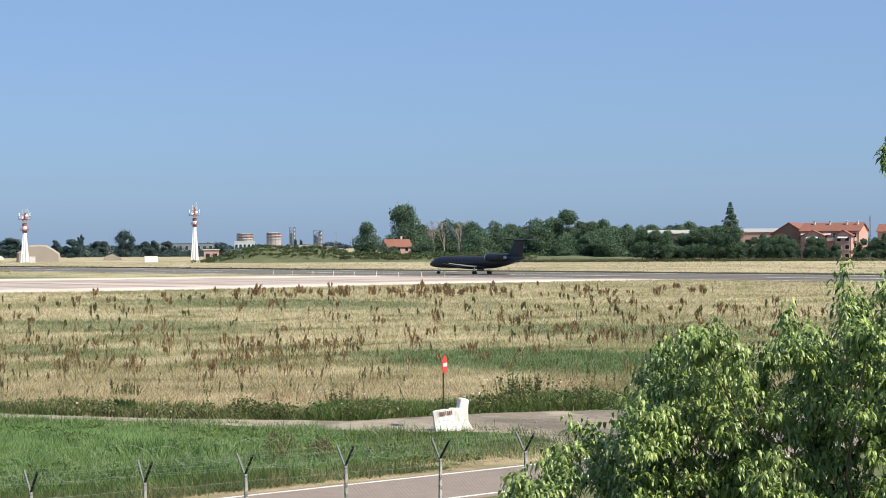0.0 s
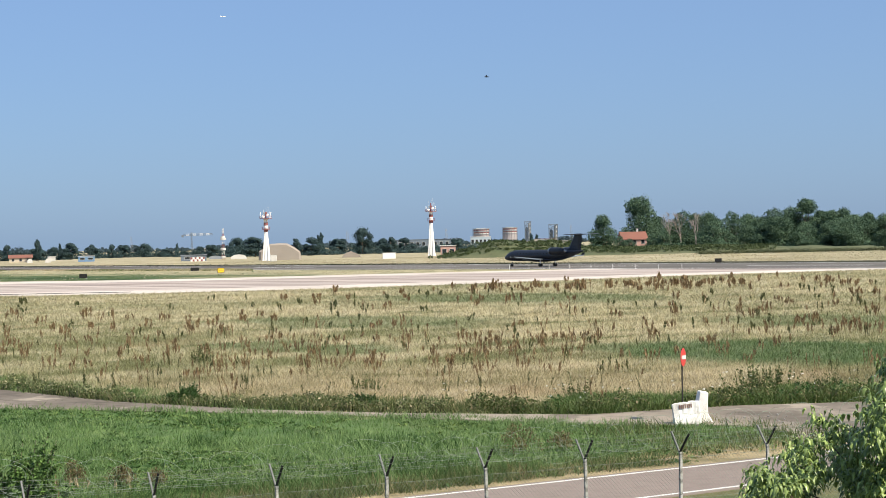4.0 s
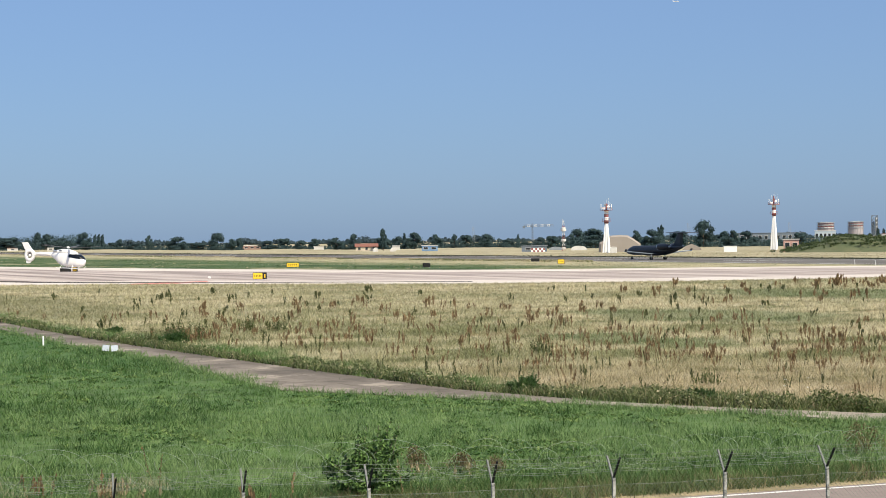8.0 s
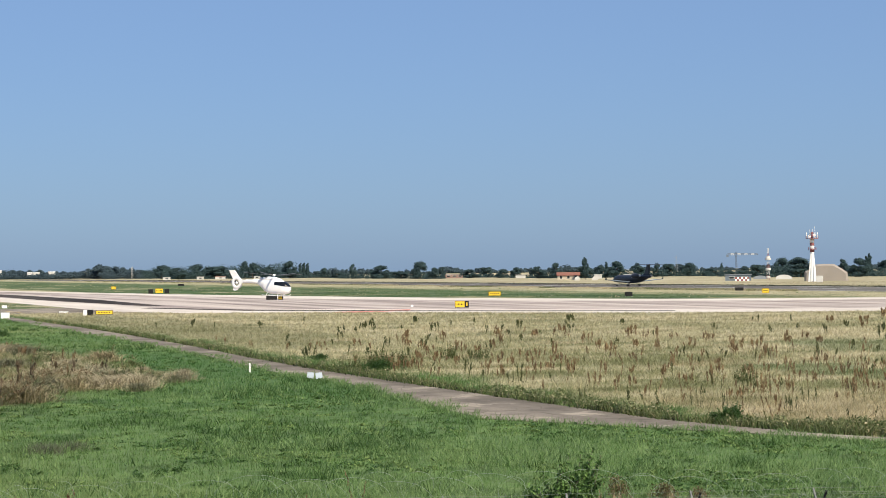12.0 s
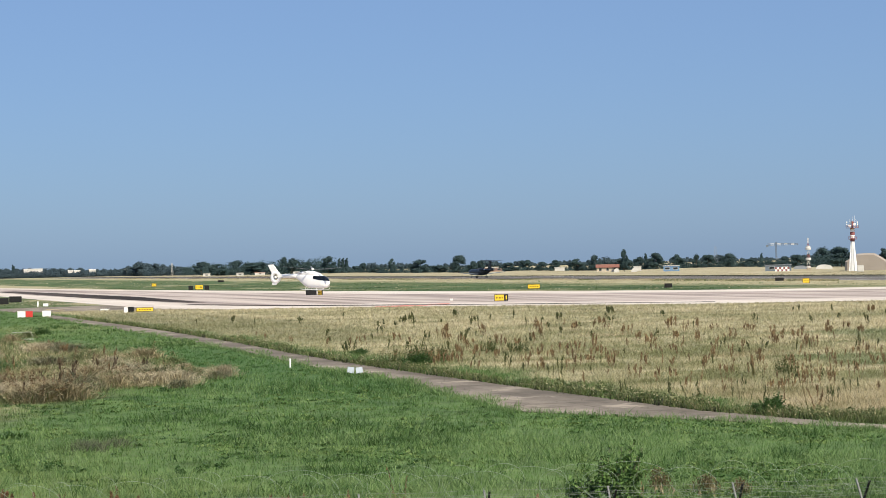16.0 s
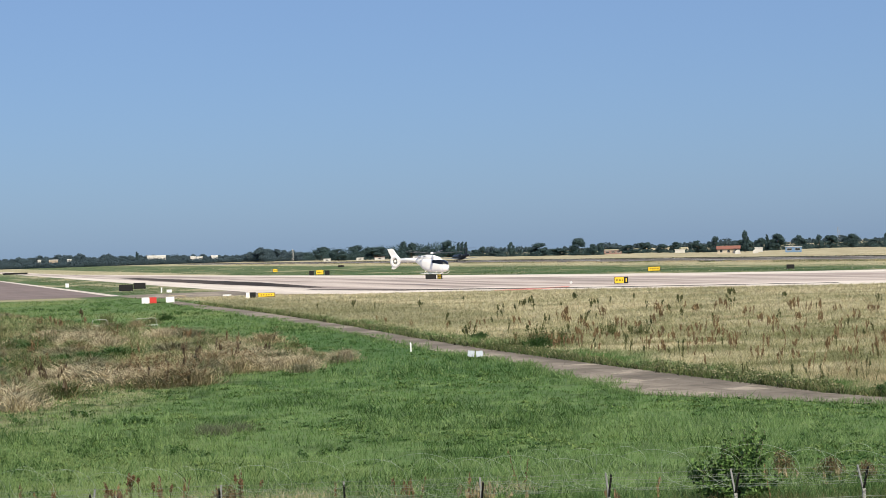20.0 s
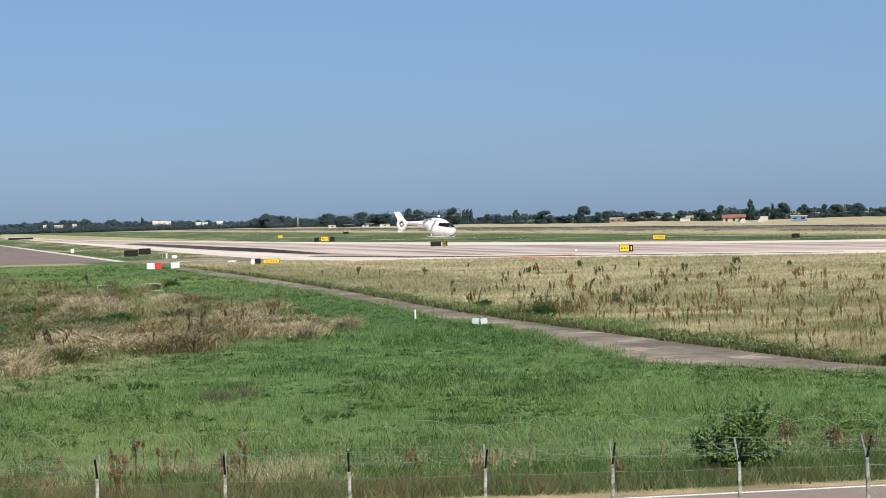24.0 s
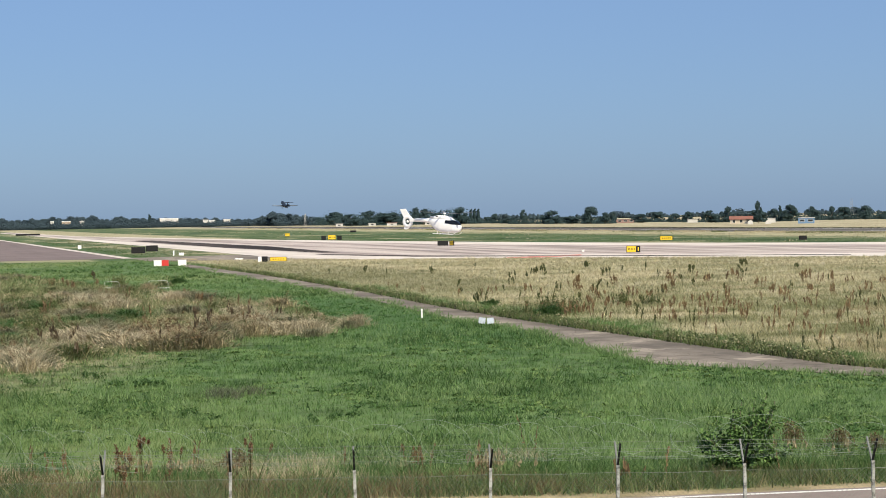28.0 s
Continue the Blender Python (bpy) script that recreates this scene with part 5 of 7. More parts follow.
def far_line():
    rng = np.random.default_rng(9)
    edge = [-3, 1.9, 2.4, 2.9, 3.98, 4.22, 4.72, 4.97, 5.44, 5.6, 6.56, 7.23, 7.9, 8.58, 9.26, 9.6, 9.8, 9.95, 10.63, 10.8, 11.31, 11.74, 12.3, 14, 15.6, 16.2, 16.6, 17.3, 18.5, 19.1, 19.7, 20.2, 20.6, 21.7, 22.5, 23.8, 25, 26.6, 28, 29.7, 30.8, 32, 33.7, 34.4, 35.0, 35.7, 37.2, 38, 41]
    tall = [14, 15, 12.7, 14.2, 15.4, 16.8, 15.5, 11.4, 16.2, 13, 13.6, 10.8, 11.6, 9.8, 9.7, 10.5, 12.6, 15.5, 14.8, 10, 9.2, 14.2, 11.5, 13, 15, 12, 7, 7, 8.4, 4, 10.3, 6.6, 3.5, 6.5, 5.5, 7.5, 7, 7.6, 7.4, 8, 9.8, 9, 7.8, 11.5, 8, 6.6, 9, 6.5, 6]
    away = [2300, 2250, 2220, 2200, 2200, 2200, 2200, 2200, 2200, 2200, 2200, 2200, 2200, 2200, 2180, 2180, 1950, 1925, 1900, 1900, 1850, 1800, 1600, 1600, 1600, 1600, 1600, 1400, 1300, 1300, 1200, 1200, 1280, 1300, 1200, 1100, 1100, 1200, 1200, 1000, 1000, 1000, 1000, 1000, 1000, 1000, 1000, 1300, 1300]
    b = -2.5
    while b < 41:
        h, far = float(np.interp(b, edge, tall)), float(np.interp(b, edge, away))
        k = int(rng.integers(5))
        low = 1.0 if b < 11.5 else .5
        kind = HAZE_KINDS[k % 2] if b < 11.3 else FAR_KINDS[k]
        put(kind, *polar(b, far + rng.uniform(0, 50))[:2], low * h * (rng.uniform(.84, 1.04) if b < 11.5 else rng.uniform(.6, .98)) / 12, rng.uniform(0, 360), rng.uniform(1.0, 1.5))
        b += rng.uniform(.7, 1.3) * (330 if b < 17 else 430) / far
    # unbroken undergrowth below them
    vs = []
    for i in range(800):
        b = -3 + 44 * i / 800 + rng.uniform(-.04, .04)
        h, far = float(np.interp(b, edge, tall)), float(np.interp(b, edge, away))
        x, y, _ = polar(b, far + rng.uniform(-25, 25))
        r = h * (rng.uniform(.3, .44) if b < 11.3 else rng.uniform(.38, .5) if b < 15.9 else rng.uniform(.14, .27) if b < 27 else rng.uniform(.2, .34))
        v, f = leaf_cloud(rng, [(x, y, r * .6, r * 1.3), (x + r, y, r * .4, r), (x, y, r * 1.5, r * .8)], 300 if b < 17 else 150, .22 + .02 * h, .8, 1.0, .6)
        v[:, 2] = np.maximum(v[:, 2], 0)
        vs.append(v)
    for lo, hi, leaf, label in ((0, 260, LEAF_HAZE, "hazy undergrowth below distant trees"), (260, 800, LEAF_FAR_HAZE, "dark green undergrowth below the far trees")):
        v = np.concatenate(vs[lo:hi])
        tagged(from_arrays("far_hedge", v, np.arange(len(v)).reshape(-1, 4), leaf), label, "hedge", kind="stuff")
    # low bushes in front of the farthest buildings
    vs = []
    for i in range(300):
        b = -3 + 14.5 * i / 300 + rng.uniform(-.03, .03)
        x, y, _ = polar(b, 2120 + rng.uniform(-15, 15))
        r = (6.0 if b < 7.5 else 4.8) + .4 * math.sin(b * 3.1) + .35 * math.sin(b * 7.7) + rng.uniform(-.4, .4)
        vs.append(leaf_cloud(rng, [(x, y, r * .5, r), (x + r, y, r * .4, r)], 170, .75, .8, 1.0, .6)[0])
    v = np.concatenate(vs)
    v[:, 2] = np.maximum(v[:, 2], 0)
    tagged(from_arrays("far_hedge", v, np.arange(len(v)).reshape(-1, 4), LEAF_HAZE), "low hazy bushes before distant buildings", "hedge", kind="stuff")
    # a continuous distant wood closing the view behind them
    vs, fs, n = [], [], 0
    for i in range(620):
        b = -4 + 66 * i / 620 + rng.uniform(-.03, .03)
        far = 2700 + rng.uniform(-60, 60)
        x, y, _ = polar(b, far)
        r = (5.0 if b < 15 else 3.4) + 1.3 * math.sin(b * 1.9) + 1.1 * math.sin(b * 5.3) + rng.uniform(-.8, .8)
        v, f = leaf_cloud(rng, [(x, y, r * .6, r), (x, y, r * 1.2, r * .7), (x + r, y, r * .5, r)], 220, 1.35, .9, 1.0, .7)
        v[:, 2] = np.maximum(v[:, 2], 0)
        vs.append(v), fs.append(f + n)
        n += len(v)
    tagged(from_arrays("distant_wood", np.concatenate(vs), np.concatenate(fs), LEAF_HAZE), "line of distant woods on the horizon, coloured blue as haze", "woods", kind="stuff")
    # trees that stand out: bearing, width in degrees, height as seen from the viewing spot in milliradians
    single = ((11.85, .46, 7.0), (12.36, .57, 6.3), (12.91, .63, 7.5), (13.51, .69, 7.3), (14.32, .3, 8.5), (14.57, .32, 8.3), (15.1, .5, 6.2), (15.68, .46, 8.7),
              (16.5, .22, 3.8), (16.73, .26, 5.0), (17.19, .54, 3.2), (17.63, .24, 7.8), (18.47, .61, 6.7), (19.07, .54, 4.2), (19.63, .57, 8.6),
              (20.07, .31, 6.0), (20.34, .2, 6.3), (21.16, .45, 4.5), (21.66, .35, 6.0), (22.15, .4, 4.5), (22.56, .31, 5.5), (23.26, .48, 6.5), (23.77, .31, 8.0),
              (24.62, .5, 7.0), (25.12, .39, 6.3), (25.62, .5, 8.5), (26.24, .41, 7.3), (26.83, .27, 7.0), (27.16, .38, 7.2), (27.8, .5, 6.8), (28.45, .37, 4.1), (28.97, .28, 3.8),
              (29.45, .39, 5.6), (29.78, .39, 7.5), (30.58, .59, 9.4), (31.1, .7, 10.2), (32.28, .35, 9.0), (32.8, .55, 9.3), (33.65, .5, 9.1), (34.35, .66, 13.2),
              (34.95, .38, 7.9), (35.2, .44, 8.8), (35.62, .52, 7.8), (37.23, .37, 7.9))
    for k, (b, wide, rise) in enumerate(single):
        far = float(np.interp(b, edge, away)) * (.96 if k % 2 else 1.0)
        h = far * rise / 1000
        kind = FAR_KINDS[(3, 0, 4, 2, 1)[k % 5]]
        native = (12, 15, 10, 11, 13)[(3, 0, 4, 2, 1)[k % 5]]
        put(kind, *polar(b, far)[:2], h / 12, b * 137, 1.3 * far * radians(wide) * 12 / (native * h))
    # the stork-nest crown standing above the farmhouse
    put(FAR_KINDS[3], *polar(24.66, 950)[:2], 11.0 / 12, 10, .42)
    for b, far, h in ((16.01, 1600, 12.6), (16.12, 1600, 12.9), (16.23, 1600, 12.6), (28.76, 1200, 8.2), (33.02, 1000, 10.6), (6.3, 2200, 15.5), (39.48, 1480, 10.5), (39.65, 1480, 9.8), (25.3, 1100, 9.4)):
        put(POPLAR, *polar(b, far)[:2], h / 12, b * 53, 1.2)


LEAF_BANK = foliage("bank scrub leaves", (0.05, 0.085, 0.035), (0.15, 0.18, 0.075))
BANK = worn("overgrown bank", (0.115, 0.125, 0.058), (0.05, 0.075, 0.032), 0.95, size=6, amount=0.9, bump=0.9)


def mound():
    """The long grassy bank before the wood."""
    bm = bmesh.new()
    n, m = 90, 10
    rows = []
    for i in range(n + 1):
        b = 36.7 + 20 * i / n
        rise = 5.2 * min(1, i / 7) * (1 - .55 * min(1, max(0, i - 14) / 8)) if i < 40 else 2.3 * max(.35, 1 - (i - 40) / 40)
        rise *= 1 + .1 * math.sin(i * .9)
        rows.append([bm.verts.new(polar(b, 626 + 40 * j / m, -.2 + rise * math.sin(math.pi * j / m) ** 1.2)) for j in range(m + 1)])
    for a, b in zip(rows, rows[1:]):
        for j in range(m):
            bm.faces.new((a[j], b[j], b[j + 1], a[j + 1]))
    ob = part("grassy_bank", bm, BANK, None, smooth=True)
    rng = np.random.default_rng(17)
    vs, fs, c = [], [], 0
    for _ in range(2200):
        i, j = rng.uniform(1, 45), rng.uniform(2, 8)
        p = Vector(ob.data.vertices[int(i) * (m + 1) + int(j)].co)
        p += Vector((rng.normal() * 2.2, rng.normal() * 2.2, 0))
        r = rng.uniform(.3, .9)
        v, f = leaf_cloud(rng, [(p.x, p.y, p.z + r * .2, r)], 24, .25, .7)
        vs.append(v), fs.append(f + c)
        c += len(v)
    tagged(from_arrays("bank_scrub", np.concatenate(vs), np.concatenate(fs), LEAF_BANK), "low scrub and rank grass on the bank", "scrub", kind="stuff")
    return tagged(ob, "long low bank overgrown with green grass and scrub", "bank", kind="structure")


def window_in(parent, x, y, z, w, h, shutter=None):
    bm = bmesh.new()
    for c, s in (((x - w / 2, y, z), (.1, .1, h + .1)), ((x + w / 2, y, z), (.1, .1, h + .1)), ((x, y, z + h / 2), (w, .1, .1)), ((x, y - .04, z - h / 2), (w + .2, .2, .1))):
        box(bm, c, s)
    win = part("window", bm, PLASTER, parent)
    bm = bmesh.new()
    box(bm, (x, y + .02, z), (w - .06, .03, h - .06))
    part("pane", bm, WINDOW, win)


def gabled_block(name, label, m, w, d, eaves, ridge, wall_mat, roof_mat, storeys, cols, category="house", along="x", over=.5):
    """A house with a pitched roof, its ridge along x or y, and rows of windows on the front (-y)."""
    ob = thing(name, label, category, m)
    bm = bmesh.new()
    if along == "x":
        prism(bm, [(-d / 2, 0), (-d / 2, eaves), (0, ridge - .15), (d / 2, eaves), (d / 2, 0)], "x", -w / 2, w / 2)
    else:
        prism(bm, [(-w / 2, 0), (-w / 2, eaves), (0, ridge - .15), (w / 2, eaves), (w / 2, 0)], "y", -d / 2, d / 2)
    part("wall", bm, wall_mat, ob)
    half = (d if along == "x" else w) / 2
    slope = (ridge - eaves) / half
    for s in (-1, 1):
        bm = bmesh.new()
        prof = [(s * (half + over), eaves - slope * over), (s * (half + over), eaves - slope * over + .22), (0, ridge + .1), (0, ridge - .12)]
        prism(bm, prof, "x" if along == "x" else "y", -(w if along == "x" else d) / 2 - over, (w if along == "x" else d) / 2 + over)
        part("roof", bm, roof_mat, ob)
    for i in range(storeys):
        z = eaves * (i + .55) / storeys
        for j in range(cols):
            window_in(ob, -w / 2 + w * (j + .5) / cols, -d / 2 - .03, z, min(1.3, w / cols * .5), 1.4)
    return ob


def chimney(parent, x, y, z, h=1.2):
    bm = bmesh.new()
    box(bm, (x, y, z + h / 2), (.6, .6, h), None, .03)
    box(bm, (x, y, z + h + .08), (.8, .8, .16), None, .03)
    part("chimney", bm, PLASTER, parent)


def balcony(parent, x, y, z, w):
    bm = bmesh.new()
    box(bm, (x, y - .6, z), (w, 1.2, .18))
    box(bm, (x, y - 1.18, z + .5), (w, .06, .95))
    for s in (-1, 1):
        box(bm, (x + s * w / 2, y - .6, z + .5), (.06, 1.2, .95))
    part("balcony", bm, PLASTER, parent, "pale balcony")


def awning(parent, x, y, z, w):
    bm = bmesh.new()
    prism(bm, [(y, z), (y - 1.3, z - .5), (y - 1.3, z - .62), (y, z - .14)], "x", x - w / 2, x + w / 2)
    part("awning", bm, PLASTER, parent, "white awning")


def plain_hall(name, label, m, w, d, h, wall_mat, roof_mat, category, cols=0, arched=False, slab=.26):
    """A low hall, flat-roofed or arched, with a row of openings on the front."""
    ob = thing(name, label, category, m)
    bm = bmesh.new()
    if arched:
        prism(bm, [(-w / 2, 0)] + [(-w / 2 * math.cos(math.pi * i / 12), h * (.3 + .7 * math.sin(math.pi * i / 12))) for i in range(13)] + [(w / 2, 0)], "y", -d / 2, d / 2)
    else:
        box(bm, (0, 0, h / 2), (w, d, h), None, .05)
    part("wall", bm, wall_mat, ob)
    if not arched:
        bm = bmesh.new()
        box(bm, (0, 0, h + slab / 2), (w + .6, d + .6, slab), None, .04)
        part("roof", bm, roof_mat, ob)
    for j in range(cols):
        window_in(ob, -w / 2 + w * (j + .5) / cols, -d / 2 - .03, h * .55, min(2.2, w / cols * .6), h * .4)
    return ob


def radio_tower(m, foot, waist, drum, plat, top, label):
    """A white splayed tower with a red and white head and aerials."""
    ob = thing("radio_tower", label, "tower", m, "towers")
    bm = bmesh.new()
    turned(bm, [(foot * .46, 0), (foot * .40, waist * .2), (.72, waist), (.72, waist + .3)], 12)
    part("shaft", bm, WHITE, ob)
    for a in range(4):
        bm = bmesh.new()
        c, s = math.cos(a * math.pi / 2 + .5), math.sin(a * math.pi / 2 + .5)
        rod(bm, (foot * .62 * c, foot * .62 * s, -.2), (.6 * c, .6 * s, waist), .26, .16, 6)
        part("leg", bm, WHITE, ob)
    step_z = waist + .3
    k = 0
    while step_z < plat:
        hgt = min(1.15, plat - step_z)
        bm = bmesh.new()
        turned(bm, [(.78, step_z), (.82, step_z + .08), (.82, step_z + hgt - .05), (.78, step_z + hgt)], 14)
        part("drum", bm, TOWER_RED if k % 2 == 0 else WHITE, ob, "red band" if k % 2 == 0 else "white band")
        step_z += hgt
        k += 1
    for z, r in ((waist + 1.1, 1.45), (plat, 2.25)):
        bm = bmesh.new()
        turned(bm, [(.8, z - .12), (r, z - .05), (r, z + .08), (.8, z + .1)], 18)
        part("platform", bm, TOWER_RED, ob, "red platform")
        bm = bmesh.new()
        for i in range(12):
            a, b2 = 2 * math.pi * i / 12, 2 * math.pi * (i + 1) / 12
            rod(bm, (r * math.cos(a), r * math.sin(a), z), (r * math.cos(a), r * math.sin(a), z + 1.0), .04, None, 4)
            for up in (.5, 1.0):
                rod(bm, (r * math.cos(a), r * math.sin(a), z + up), (r * math.cos(b2), r * math.sin(b2), z + up), .035, None, 4)
        part("railing", bm, TOWER_RED, ob)
    for i, (x, y, z, r, mt) in enumerate(((-.9, -.6, .8, .55, WHITE), (.8, -.8, 1.3, .5, WHITE), (.2, -1.0, 2.0, .42, TOWER_RED), (-.5, -.9, 1.9, .4, GREY_METAL))):
        bm = bmesh.new()
        turned(bm, [(.1, -.2), (r, 0), (r, .25), (.1, .3)], 14, pose(x, y, plat + z, 90))
        part("dish", bm, mt, ob)
    bm = bmesh.new()
    rod(bm, (0, 0, plat), (0, 0, top), .3, .22, 8)
    part("cage", bm, TOWER_RED, ob)
    for x, h in ((.9, 3.4), (-.8, 2.4), (.2, 2.9), (1.3, 2.0)):
        bm = bmesh.new()
        rod(bm, (x, 0, plat), (x, 0, top + h - 1.4), .05, .03, 5)
        part("aerial", bm, WHITE, ob)
    for s in (-1, 1):
        bm = bmesh.new()
        for q in range(3):
            box(bm, (s * 1.9, 0, plat + .5 + q * .75), (.28, .28, .6), None, .03)
        part("panel_aerial", bm, WHITE, ob)
    return ob


def lattice_mast(m, height, width, mats, label, name="lattice_mast"):
    ob = thing(name, label, "mast", m)
    n = max(4, int(height / 2.2))
    for i in range(n):
        z0, z1 = height * i / n, height * (i + 1) / n
        w0, w1 = width * (1 - .6 * i / n) / 2, width * (1 - .6 * (i + 1) / n) / 2
        bm = bmesh.new()
        for sx, sy in ((-1, -1), (1, -1), (1, 1), (-1, 1)):
            rod(bm, (sx * w0, sy * w0, z0), (sx * w1, sy * w1, z1), .09, None, 4)
        for (ax, ay), (bx, by) in (((-1, -1), (1, -1)), ((1, -1), (1, 1)), ((1, 1), (-1, 1)), ((-1, 1), (-1, -1))):
            rod(bm, (ax * w0, ay * w0, z0), (bx * w1, by * w1, z1), .06, None, 4)
            rod(bm, (bx * w0, by * w0, z0), (ax * w1, ay * w1, z1), .06, None, 4)
        part("section", bm, mats[i % len(mats)], ob)
    return ob


def tank(m, radius, height, label):
    """A gasholder: rust-red shell in a ring of posts, white upper half."""
    ob = thing("storage_tank", label, "tank", m, "storage tanks")
    bm = bmesh.new()
    turned(bm, [(radius, 0), (radius, height * .68), (radius * .98, height * .69)], 28)
    part("lower_shell", bm, DULL_RED, ob)
    bm = bmesh.new()
    turned(bm, [(radius * .97, height * .69), (radius * .97, height * .97), (radius * .6, height)], 28)
    part("upper_shell", bm, PLASTER, ob, "white upper shell")
    for z in (.74, .88):
        bm = bmesh.new()
        turned(bm, [(radius * .975, height * z), (radius * .99, height * z + .05), (radius * .99, height * (z + .05)), (radius * .975, height * (z + .05) + .05)], 28)
        part("red_band", bm, TOWER_RED, ob, "faded red band")
    for i in range(14):
        a = 2 * math.pi * i / 14
        bm = bmesh.new()
        rod(bm, (radius * 1.06 * math.cos(a), radius * 1.06 * math.sin(a), 0), (radius * 1.06 * math.cos(a), radius * 1.06 * math.sin(a), height * .98), .1, None, 5)
        part("guide_post", bm, GREY_METAL, ob)
    for z in (.3, .69, .84, .98):
        bm = bmesh.new()
        turned(bm, [(radius * 1.0, height * z - .25), (radius * 1.09, height * z - .2), (radius * 1.09, height * z + .1), (radius, height * z + .15)], 28)
        part("ring_walk", bm, GREY_METAL, ob)
    return ob


def open_frame(m, w, h, floors, label):
    """An open steel process tower with floors."""
    ob = thing("process_tower", label, "tower", m)
    for i in range(floors + 1):
        z = h * i / floors
        bm = bmesh.new()
        box(bm, (0, 0, max(.15, z)), (w, w, .35))
        part("floor_deck", bm, HAZY_STEEL, ob)
    for sx in (-1, 1):
        for sy in (-1, 1):
            bm = bmesh.new()
            rod(bm, (sx * w * .45, sy * w * .45, 0), (sx * w * .45, sy * w * .45, h), .3, None, 5)
            part("column", bm, HAZY_STEEL, ob)
    for s in (-1, 1):
        for i in range(floors):
            bm = bmesh.new()
            rod(bm, (-s * w * .45, -w * .45, h * i / floors), (s * w * .45, -w * .45, h * (i + 1) / floors), .2, None, 4)
            part("brace", bm, HAZY_STEEL, ob)
    for x, r, top in ((-w * .2, w * .2, .72), (w * .22, w * .17, .92)):
        bm = bmesh.new()
        turned(bm, [(r, 0), (r, h * top), (r * .3, h * (top + .05))], 14, pose(x, 0, 0))
        part("vessel", bm, HAZY_STEEL if x < 0 else PLASTER, ob, "pale vessel")
    return ob


def crane(m, height, reach, back):
    ob = thing("tower_crane", "thin grey and white tower crane in the distance", "crane", m)
    bm = bmesh.new()
    for s in (-1, 1):
        rod(bm, (s * .5, 0, 0), (s * .35, 0, height + 2.2), .17, None, 4)
        for i in range(9):
            rod(bm, (-s * .5, 0, height * i / 8), (s * .5, 0, height * (i + 1) / 8), .1, None, 4)
    part("mast", bm, HAZY_STEEL, ob)
    n = 9
    for i in range(n):
        x0, x1 = -back + (reach + back) * i / n, -back + (reach + back) * (i + 1) / n
        bm = bmesh.new()
        rod(bm, (x0, 0, height), (x1, 0, height), .16, None, 4)
        rod(bm, (x0, 0, height + 1.0), (x1, 0, height + 1.0), .14, None, 4)
        rod(bm, (x0, 0, height), ((x0 + x1) / 2, 0, height + 1.0), .12, None, 4)
        rod(bm, ((x0 + x1) / 2, 0, height + 1.0), (x1, 0, height), .12, None, 4)
        part("jib_section", bm, PLASTER if i % 2 else HAZY_STEEL, ob)
    bm = bmesh.new()
    box(bm, (-back, 0, height - .5), (1.6, .8, 1.6))
    part("counterweight", bm, HAZY_STEEL, ob)
    return ob


mound()
woods()
far_line()
for o in WOOD_KINDS + FAR_KINDS + HAZE_KINDS + BARE:
    o.matrix_basis = pose(*polar(44.9 + 1.1 * len(o.name) % 3 + random.uniform(0, 6), 742))
POPLAR.matrix_basis = pose(*polar(33.1, 1010))
CONIFER.matrix_basis = pose(*polar(58.8, 735))
SCRUB.matrix_basis = pose(*polar(46.2, 668))

radio_tower(facing(31.44, 700), 2.5, 10.5, 11.8, 15.7, 18.2, "white splayed radio tower with red and white head")
radio_tower(facing(36.45, 760), 2.5, 13.0, 14.0, 17.9, 21.3, "taller white radio tower with red and white bands")
small_box(polar(31.65, 672)[:2], -30, (2.2, 2.2, 2.2), PLASTER, "small pale hut at the foot of the tower", "equipment_hut", "hut")
small_box(polar(35.15, 668)[:2], -35, (4.6, 2.5, 2.1), WHITE, "white cabin on the far grass", "cabin", "cabin")

# the earth-coloured shelter
shelter = thing("aircraft_shelter", "earth-coloured humped aircraft shelter", "hangar", facing(31.85, 742))
bm = bmesh.new()
loft(bm, [[(x * s, y, z * q) for x, z in ((-8.4, 0), (-8.2, 3.5), (-6.4, 4.5), (-3.8, 6.3), (0, 6.5), (2.9, 6.35), (5.4, 4.9), (7.8, 3.2), (8.3, 0))] for y, s, q in ((-9, .9, .9), (-8, 1, 1), (8, 1, 1), (9, .9, .9))])
part("shell", bm, TAN, shelter)
bm = bmesh.new()
prism(bm, [(-4, 0), (-2.6, 1.7), (0, 2.6), (3.5, .9), (4, 0)], "y", -3, 3)
canopy = thing("tarpaulin_cover", "pale slumped tarpaulin over stores", "cover", facing(34.0, 780))
part("sheet", bm, TAN, canopy)

tank(facing(37.97, 1500), 6.4, 15.2, "rust and white gasholder with guide posts")
tank(facing(38.84, 1500), 5.7, 15.6, "rust and white gasholder with guide posts")
plain_hall("works_building", "pale blue flat-roofed works building", facing(37.95, 1440), 15.5, 12, 8.4, PALE_CLAD, PLASTER, "factory", 5)
plain_hall("works_building", "long low grey works building", facing(36.3, 1400), 52, 14, 7.2, HAZY_STEEL, HAZY_STEEL, "factory", 12)
plain_hall("works_building", "low white works building", facing(38.45, 1430), 5, 8, 4.6, PLASTER, PLASTER, "factory", 2)
plain_hall("works_building", "low brick-red works building", facing(39.9, 1380), 16, 10, 5.6, PLASTER, TILE, "factory", 5)
open_frame(facing(39.39, 1500), 5.2, 19.8, 6, "pale open steel process tower")
open_frame(facing(40.16, 1500), 7.6, 17.0, 5, "dark open steel process tower")
